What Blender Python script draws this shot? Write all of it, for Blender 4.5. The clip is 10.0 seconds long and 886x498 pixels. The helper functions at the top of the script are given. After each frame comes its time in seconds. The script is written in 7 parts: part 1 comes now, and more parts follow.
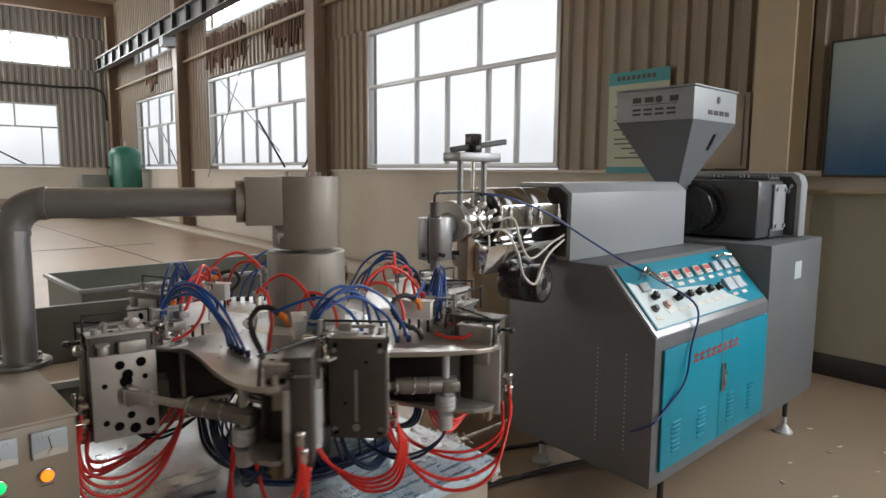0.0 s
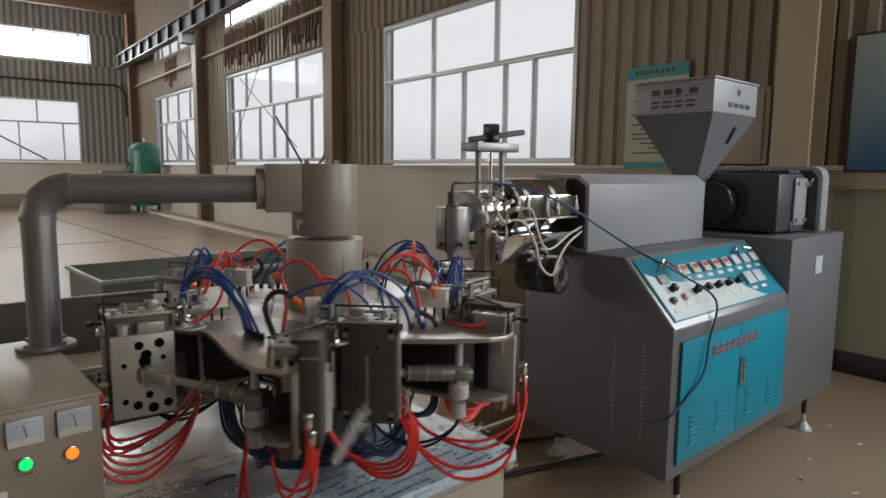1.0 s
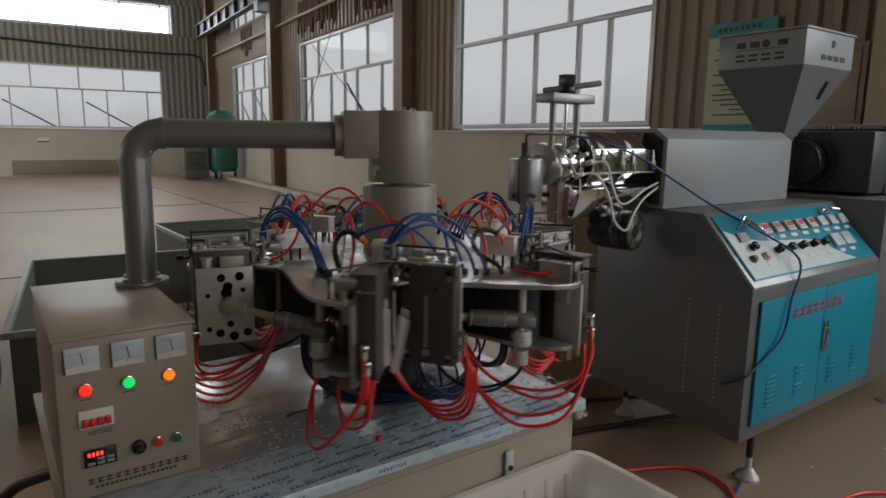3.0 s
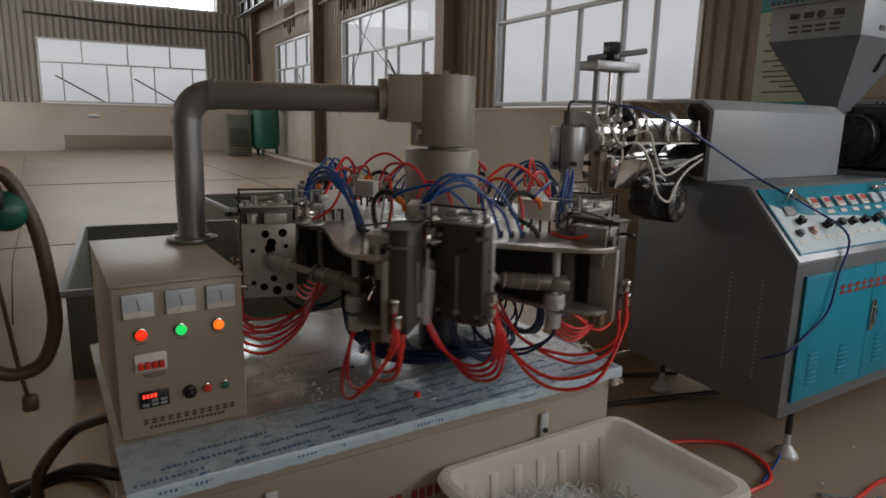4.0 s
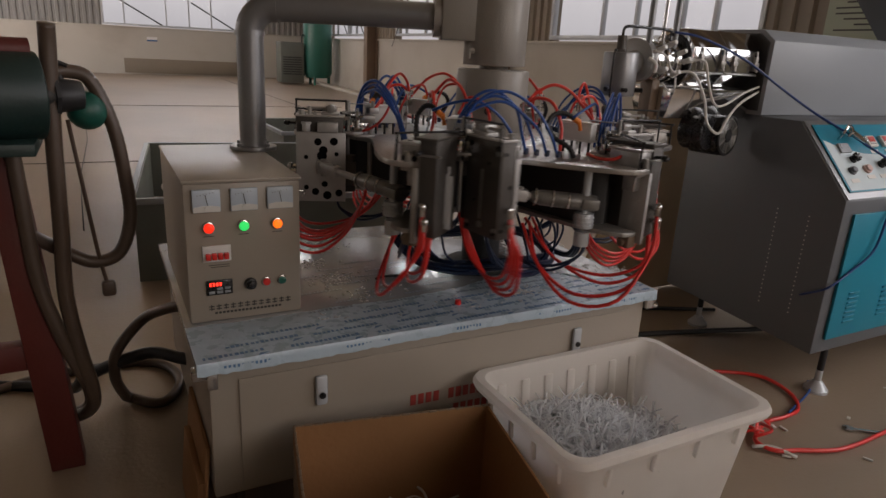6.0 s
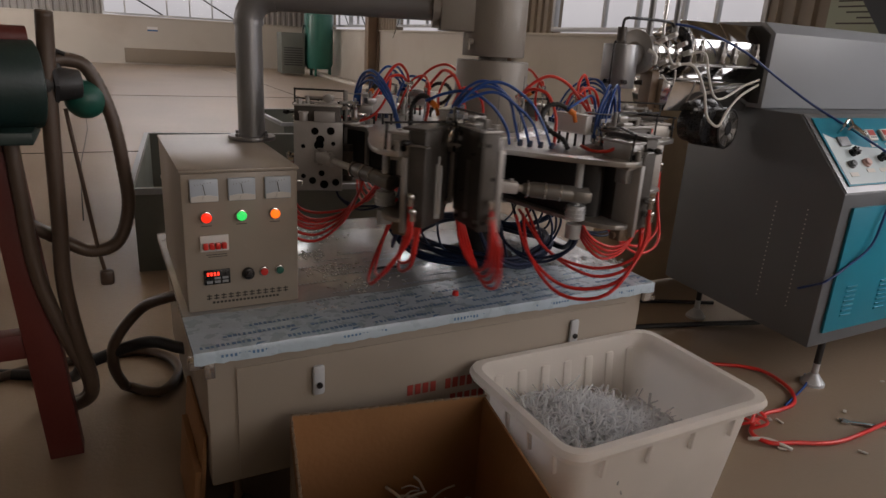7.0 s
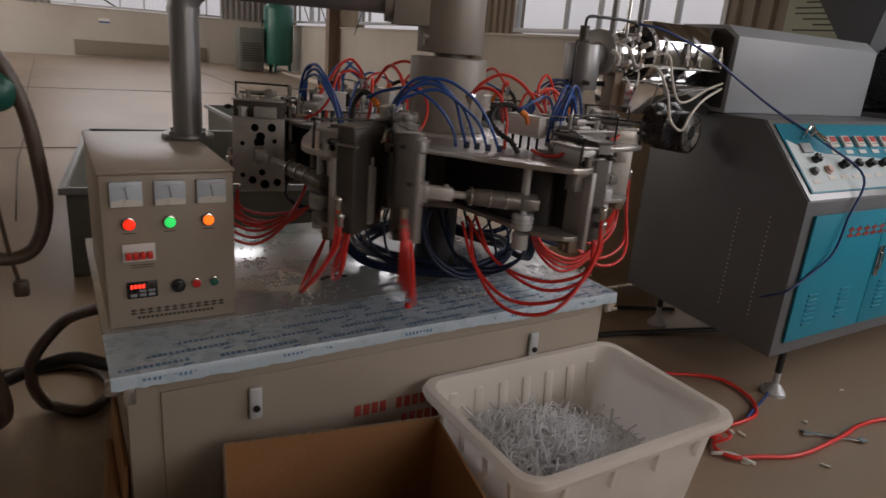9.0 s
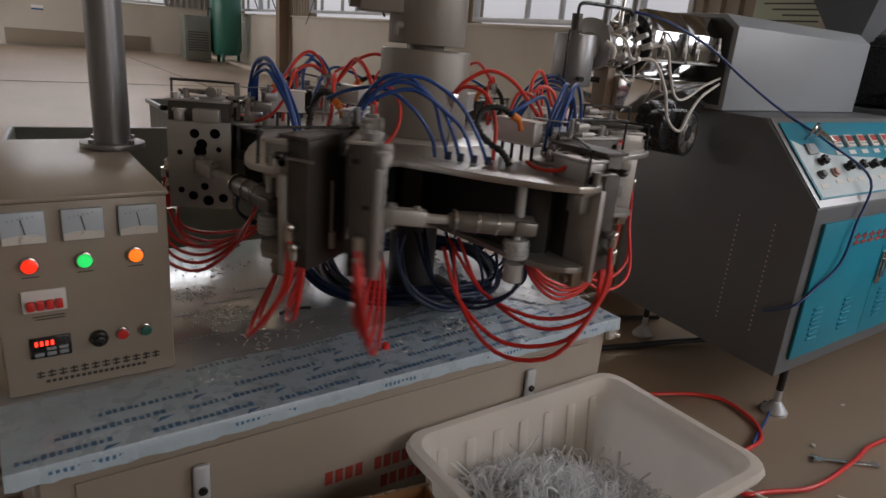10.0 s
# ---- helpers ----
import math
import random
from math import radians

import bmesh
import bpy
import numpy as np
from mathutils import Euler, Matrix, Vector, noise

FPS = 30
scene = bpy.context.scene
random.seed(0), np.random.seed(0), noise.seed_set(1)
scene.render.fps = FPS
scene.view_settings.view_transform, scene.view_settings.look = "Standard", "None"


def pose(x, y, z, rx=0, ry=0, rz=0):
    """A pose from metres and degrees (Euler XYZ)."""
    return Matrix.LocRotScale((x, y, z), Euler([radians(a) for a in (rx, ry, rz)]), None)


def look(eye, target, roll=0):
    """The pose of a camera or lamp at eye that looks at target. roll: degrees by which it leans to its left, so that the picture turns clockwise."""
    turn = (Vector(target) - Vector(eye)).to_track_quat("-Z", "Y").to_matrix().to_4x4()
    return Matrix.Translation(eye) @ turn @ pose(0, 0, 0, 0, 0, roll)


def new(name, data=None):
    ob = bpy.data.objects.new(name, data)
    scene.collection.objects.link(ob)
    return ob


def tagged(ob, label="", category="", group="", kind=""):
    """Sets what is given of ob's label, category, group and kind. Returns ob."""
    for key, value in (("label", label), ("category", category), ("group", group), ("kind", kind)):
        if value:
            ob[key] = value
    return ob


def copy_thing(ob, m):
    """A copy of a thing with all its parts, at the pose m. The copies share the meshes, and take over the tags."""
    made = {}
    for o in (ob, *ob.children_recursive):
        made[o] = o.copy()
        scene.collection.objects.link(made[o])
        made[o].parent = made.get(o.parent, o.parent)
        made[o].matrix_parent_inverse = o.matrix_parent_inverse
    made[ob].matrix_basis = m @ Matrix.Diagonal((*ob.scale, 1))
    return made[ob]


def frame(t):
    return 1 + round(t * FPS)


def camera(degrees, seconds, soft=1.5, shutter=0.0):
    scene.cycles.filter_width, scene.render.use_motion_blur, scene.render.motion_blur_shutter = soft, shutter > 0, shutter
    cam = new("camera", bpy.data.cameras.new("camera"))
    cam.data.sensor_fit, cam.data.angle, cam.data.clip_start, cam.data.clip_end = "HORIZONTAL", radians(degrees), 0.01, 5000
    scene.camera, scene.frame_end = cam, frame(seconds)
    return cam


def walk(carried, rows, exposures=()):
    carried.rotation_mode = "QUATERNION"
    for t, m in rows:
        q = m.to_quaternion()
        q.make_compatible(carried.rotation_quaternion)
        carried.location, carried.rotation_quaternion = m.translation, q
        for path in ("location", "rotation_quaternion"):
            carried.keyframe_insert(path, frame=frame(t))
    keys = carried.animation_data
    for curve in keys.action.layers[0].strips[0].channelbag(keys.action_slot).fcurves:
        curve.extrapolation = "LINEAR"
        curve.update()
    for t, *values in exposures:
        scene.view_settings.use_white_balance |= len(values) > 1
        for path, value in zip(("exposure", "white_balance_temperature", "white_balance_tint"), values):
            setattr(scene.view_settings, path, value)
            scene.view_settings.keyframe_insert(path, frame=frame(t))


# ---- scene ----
cam = camera(69.2, 10.0, shutter=0.4)
PATH = [
    (0, (-0.289, -0.75, 1.548), (1.062, 0.705, 1.31), 0.4),
    (0.5, (-0.295, -0.751, 1.537), (1.04, 0.718, 1.299), 0.4),
    (1, (-0.302, -0.751, 1.517), (1.014, 0.735, 1.272), 0.6),
    (1.5, (-0.312, -0.751, 1.5), (0.963, 0.764, 1.22), 0.7),
    (2, (-0.324, -0.75, 1.483), (0.915, 0.793, 1.189), 0.6),
    (2.5, (-0.33, -0.753, 1.466), (0.868, 0.817, 1.149), 0.6),
    (4, (-0.366, -0.783, 1.392), (0.683, 0.874, 0.996), 1.3),
    (4.5, (-0.382, -0.806, 1.368), (0.63, 0.858, 0.912), 1.7),
    (5, (-0.393, -0.827, 1.359), (0.594, 0.836, 0.848), 2.1),
    (5.5, (-0.409, -0.855, 1.35), (0.537, 0.823, 0.813), 2.5),
    (6, (-0.417, -0.878, 1.34), (0.492, 0.804, 0.755), 3.1),
    (7.5, (-0.405, -0.885, 1.336), (0.502, 0.79, 0.726), 3.5),
    (8, (-0.395, -0.881, 1.333), (0.517, 0.79, 0.72), 3.7),
    (8.5, (-0.363, -0.867, 1.332), (0.577, 0.79, 0.721), 4.1),
    (9, (-0.32, -0.781, 1.326), (0.687, 0.839, 0.725), 4.7),
    (9.5, (-0.275, -0.603, 1.316), (0.815, 0.963, 0.715), 4.9),
    (10, (-0.216, -0.478, 1.323), (0.901, 1.061, 0.705), 4.9),
]
walk(cam, [(t, look(eye, target, roll)) for t, eye, target, roll in PATH],
     exposures=[(0.0, 0.46, 6450, 9), (1.0, 0.10, 6450, 8), (2.5, -0.37, 6450, 9), (4.0, -0.46, 6500, 11), (6.0, -0.41, 6800, 18), (8.0, -0.41, 6820, 18), (9.5, -0.39, 6650, 16), (10.0, -0.34, 6550, 15)])

# ---- world and light ----
BUILD = pose(5.2, 0.8, 0, 0, 0, -3.7)      # the hall's own frame: x out through the window wall, y along it
world = bpy.data.worlds.new("sky")
scene.world = world
world.use_nodes = True
sky = world.node_tree.nodes.new("ShaderNodeTexSky")
sky.sky_type, sky.sun_disc, sky.sun_elevation, sky.sun_rotation = "NISHITA", False, radians(50), radians(120)
world.node_tree.links.new(sky.outputs[0], world.node_tree.nodes["Background"].inputs[0])
world.node_tree.nodes["Background"].inputs[1].default_value = 0.1
sun = new("sun", bpy.data.lights.new("sun", "SUN"))
sun.data.energy, sun.data.angle, sun.data.color = 0.8, radians(15), (1, 0.96, 0.9)
sun.matrix_basis = look((20, -10, 30), (0, 0, 0))


def daylight_lamp(name, m, w, h, watts, colour=(1, 0.98, 0.95)):
    """An area lamp that stands in for daylight coming from a wall or window."""
    lamp = new(name, bpy.data.lights.new(name, "AREA"))
    lamp.data.shape, lamp.data.size, lamp.data.size_y, lamp.data.energy, lamp.data.color = "RECTANGLE", w, h, watts, colour
    lamp.matrix_basis = m
    return lamp


# added fill light from the near end wall, where no door is built
daylight_lamp("near_wall_fill", BUILD @ look((-2.3, -8.9, 2.7), (-3.6, 6, 1.0)), 3.4, 4.8, 245, (1, 0.95, 0.88))
# stands in for sky light through window_4, which is out of view
daylight_lamp("side_window_daylight", BUILD @ look((-0.12, -2.75, 2.6), (-5, -1.2, 0.6)), 3.5, 1.9, 115, (0.96, 0.98, 1))
# unseen fill lamps added along the west wall, tilted to brighten the far half
for wy, watts in ((4.5, 50), (11.0, 400), (18.0, 720)):
    daylight_lamp("window_daylight", BUILD @ look((-13.9, wy, 2.7), (0, wy + 6.5, 0.6)), 4.4, 2.0, watts)
for wy, width, watts in ((4.63, 3.5, 440), (10.87, 4.6, 240)):
    daylight_lamp("clerestory_daylight", BUILD @ look((0.11, wy, 5.12), (-5, wy, 5.12)), width, 0.8, watts, (0.95, 0.98, 1))

daylight_lamp("far_clerestory_daylight", BUILD @ look((-4.2, 22.72, 5.33), (-4.2, 0, 4.0)), 5.7, 0.8, 170, (0.97, 0.99, 1))

# ---- materials ----


def shade(name, colour, rough=0.5, metal=0.0, vary=0.12, scale=6.0, bump=0.02, fine=90.0, spec=0.5, coat=0.0, each=0.0, dirt=0.0, dirt_colour=(0.08, 0.06, 0.045)):
    """A surface with large stains, fine grain and a slight relief; each: how much single objects differ."""
    m = bpy.data.materials.new(name)
    m.use_nodes = True
    nt = m.node_tree
    b = nt.nodes["Principled BSDF"]
    geo = nt.nodes.new("ShaderNodeTexCoord")
    big = nt.nodes.new("ShaderNodeTexNoise")
    big.inputs["Scale"].default_value, big.inputs["Detail"].default_value = scale, 6
    small = nt.nodes.new("ShaderNodeTexNoise")
    small.inputs["Scale"].default_value, small.inputs["Detail"].default_value = fine, 3
    for n in (big, small):
        nt.links.new(geo.outputs["Object"], n.inputs["Vector"])
    mix = nt.nodes.new("ShaderNodeMixRGB")
    mix.inputs[1].default_value = (*[c * (1 - vary) for c in colour], 1)
    mix.inputs[2].default_value = (*[min(1, c * (1 + vary)) for c in colour], 1)
    nt.links.new(big.outputs[0], mix.inputs[0])
    last = mix
    if dirt:
        ramp = nt.nodes.new("ShaderNodeValToRGB")
        ramp.color_ramp.elements[0].position, ramp.color_ramp.elements[1].position = 0.5, 0.72
        n3 = nt.nodes.new("ShaderNodeTexNoise")
        n3.inputs["Scale"].default_value, n3.inputs["Detail"].default_value = scale * 0.6, 9
        nt.links.new(geo.outputs["Object"], n3.inputs["Vector"])
        nt.links.new(n3.outputs[0], ramp.inputs[0])
        fac = nt.nodes.new("ShaderNodeMath")
        fac.operation = "MULTIPLY"
        fac.inputs[1].default_value = dirt
        nt.links.new(ramp.outputs[0], fac.inputs[0])
        d = nt.nodes.new("ShaderNodeMixRGB")
        d.inputs[2].default_value = (*dirt_colour, 1)
        nt.links.new(fac.outputs[0], d.inputs[0])
        nt.links.new(last.outputs[0], d.inputs[1])
        last = d
    if each:
        info = nt.nodes.new("ShaderNodeObjectInfo")
        hsv = nt.nodes.new("ShaderNodeHueSaturation")
        rng = nt.nodes.new("ShaderNodeMapRange")
        rng.inputs[3].default_value, rng.inputs[4].default_value = 1 - each, 1 + each
        nt.links.new(info.outputs["Random"], rng.inputs[0])
        nt.links.new(rng.outputs[0], hsv.inputs["Value"])
        nt.links.new(last.outputs[0], hsv.inputs["Color"])
        last = hsv
    nt.links.new(last.outputs[0], b.inputs["Base Color"])
    rr = nt.nodes.new("ShaderNodeMapRange")
    rr.inputs[3].default_value, rr.inputs[4].default_value = max(0.02, rough * 0.78), min(1, rough * 1.22)
    nt.links.new(small.outputs[0], rr.inputs[0])
    nt.links.new(rr.outputs[0], b.inputs["Roughness"])
    b.inputs["Metallic"].default_value = metal
    b.inputs["Specular IOR Level"].default_value = spec
    b.inputs["Coat Weight"].default_value = coat
    if bump:
        bp = nt.nodes.new("ShaderNodeBump")
        bp.inputs["Strength"].default_value, bp.inputs["Distance"].default_value = min(1, bump * 10), 0.002
        nt.links.new(small.outputs[0], bp.inputs["Height"])
        nt.links.new(bp.outputs[0], b.inputs["Normal"])
    return m


def glow(name, colour, strength):
    m = bpy.data.materials.new(name)
    m.use_nodes = True
    b = m.node_tree.nodes["Principled BSDF"]
    b.inputs["Base Color"].default_value = (*colour, 1)
    b.inputs["Roughness"].default_value = 0.25
    b.inputs["Emission Color"].default_value = (*colour, 1)
    b.inputs["Emission Strength"].default_value = strength
    return m


def translucent(m, weight, clearness=0.0):
    """Lets light seep through a thin milky wall; clearness lets some pass straight on."""
    nt = m.node_tree
    b, out = nt.nodes["Principled BSDF"], nt.nodes["Material Output"]
    tr, mix = nt.nodes.new("ShaderNodeBsdfTranslucent"), nt.nodes.new("ShaderNodeMixShader")
    tr.inputs[0].default_value = (0.95, 0.95, 0.95, 1)
    mix.inputs[0].default_value = weight
    nt.links.new(b.outputs[0], mix.inputs[1])
    nt.links.new(tr.outputs[0], mix.inputs[2])
    last = mix
    if clearness:
        thin, last = nt.nodes.new("ShaderNodeBsdfTransparent"), nt.nodes.new("ShaderNodeMixShader")
        last.inputs[0].default_value = clearness
        nt.links.new(mix.outputs[0], last.inputs[1])
        nt.links.new(thin.outputs[0], last.inputs[2])
    nt.links.new(last.outputs[0], out.inputs[0])
    return m


def clear(name, colour=(1, 1, 1), rough=0.02, ior=1.45):
    m = bpy.data.materials.new(name)
    m.use_nodes = True
    b = m.node_tree.nodes["Principled BSDF"]
    b.inputs["Base Color"].default_value = (*colour, 1)
    b.inputs["Roughness"].default_value = rough
    b.inputs["Transmission Weight"].default_value = 1.0
    b.inputs["IOR"].default_value = ior
    return m


def concrete_floor():
    m = shade("worn_concrete", (0.30, 0.228, 0.167), 0.36, 0, 0.22, 0.55, 0.05, 60, 0.4, dirt=0.55, dirt_colour=(0.17, 0.13, 0.10))
    return m


def graded(name, low, high, z0, z1):
    """A print that runs from one colour to another up its height."""
    m = shade(name, low, 0.35, 0, 0.05, 3, 0.0)
    nt = m.node_tree
    co, sep, rng, ramp = (nt.nodes.new(n) for n in ("ShaderNodeTexCoord", "ShaderNodeSeparateXYZ", "ShaderNodeMapRange", "ShaderNodeValToRGB"))
    nt.links.new(co.outputs["Object"], sep.inputs[0])
    nt.links.new(sep.outputs[2], rng.inputs[0])
    rng.inputs[1].default_value, rng.inputs[2].default_value = z0, z1
    ramp.color_ramp.elements[0].color, ramp.color_ramp.elements[1].color = (*low, 1), (*high, 1)
    nt.links.new(rng.outputs[0], ramp.inputs[0])
    nt.links.new(ramp.outputs[0], nt.nodes["Principled BSDF"].inputs["Base Color"])
    return m


def haze_backdrop():
    m = bpy.data.materials.new("outside_haze")
    m.use_nodes = True
    nt = m.node_tree
    nt.nodes.remove(nt.nodes["Principled BSDF"])
    em = nt.nodes.new("ShaderNodeEmission")
    co = nt.nodes.new("ShaderNodeTexCoord")
    sep = nt.nodes.new("ShaderNodeSeparateXYZ")
    nt.links.new(co.outputs["Object"], sep.inputs[0])
    n = nt.nodes.new("ShaderNodeTexNoise")
    n.inputs["Scale"].default_value, n.inputs["Detail"].default_value = 0.35, 4
    nt.links.new(co.outputs["Object"], n.inputs["Vector"])
    add = nt.nodes.new("ShaderNodeMath")
    add.operation = "MULTIPLY_ADD"
    add.inputs[1].default_value, add.inputs[2].default_value = 2.6, 0.0
    nt.links.new(n.outputs[0], add.inputs[0])
    sub = nt.nodes.new("ShaderNodeMath")
    sub.operation = "SUBTRACT"
    nt.links.new(sep.outputs[2], sub.inputs[0])
    nt.links.new(add.outputs[0], sub.inputs[1])
    ramp = nt.nodes.new("ShaderNodeValToRGB")
    e = ramp.color_ramp.elements
    e[0].position, e[0].color = 0.0, (0.62, 0.60, 0.60, 1)
    e[1].position, e[1].color = 0.55, (0.97, 0.97, 1.0, 1)
    k = e.new(0.3)
    k.color = (0.80, 0.80, 0.84, 1)
    rng = nt.nodes.new("ShaderNodeMapRange")
    rng.inputs[1].default_value, rng.inputs[2].default_value = -1.5, 4.5
    nt.links.new(sub.outputs[0], rng.inputs[0])
    nt.links.new(rng.outputs[0], ramp.inputs[0])
    nt.links.new(ramp.outputs[0], em.inputs[0])
    em.inputs[1].default_value = SKY_GLOW
    nt.links.new(em.outputs[0], nt.nodes["Material Output"].inputs[0])
    return m


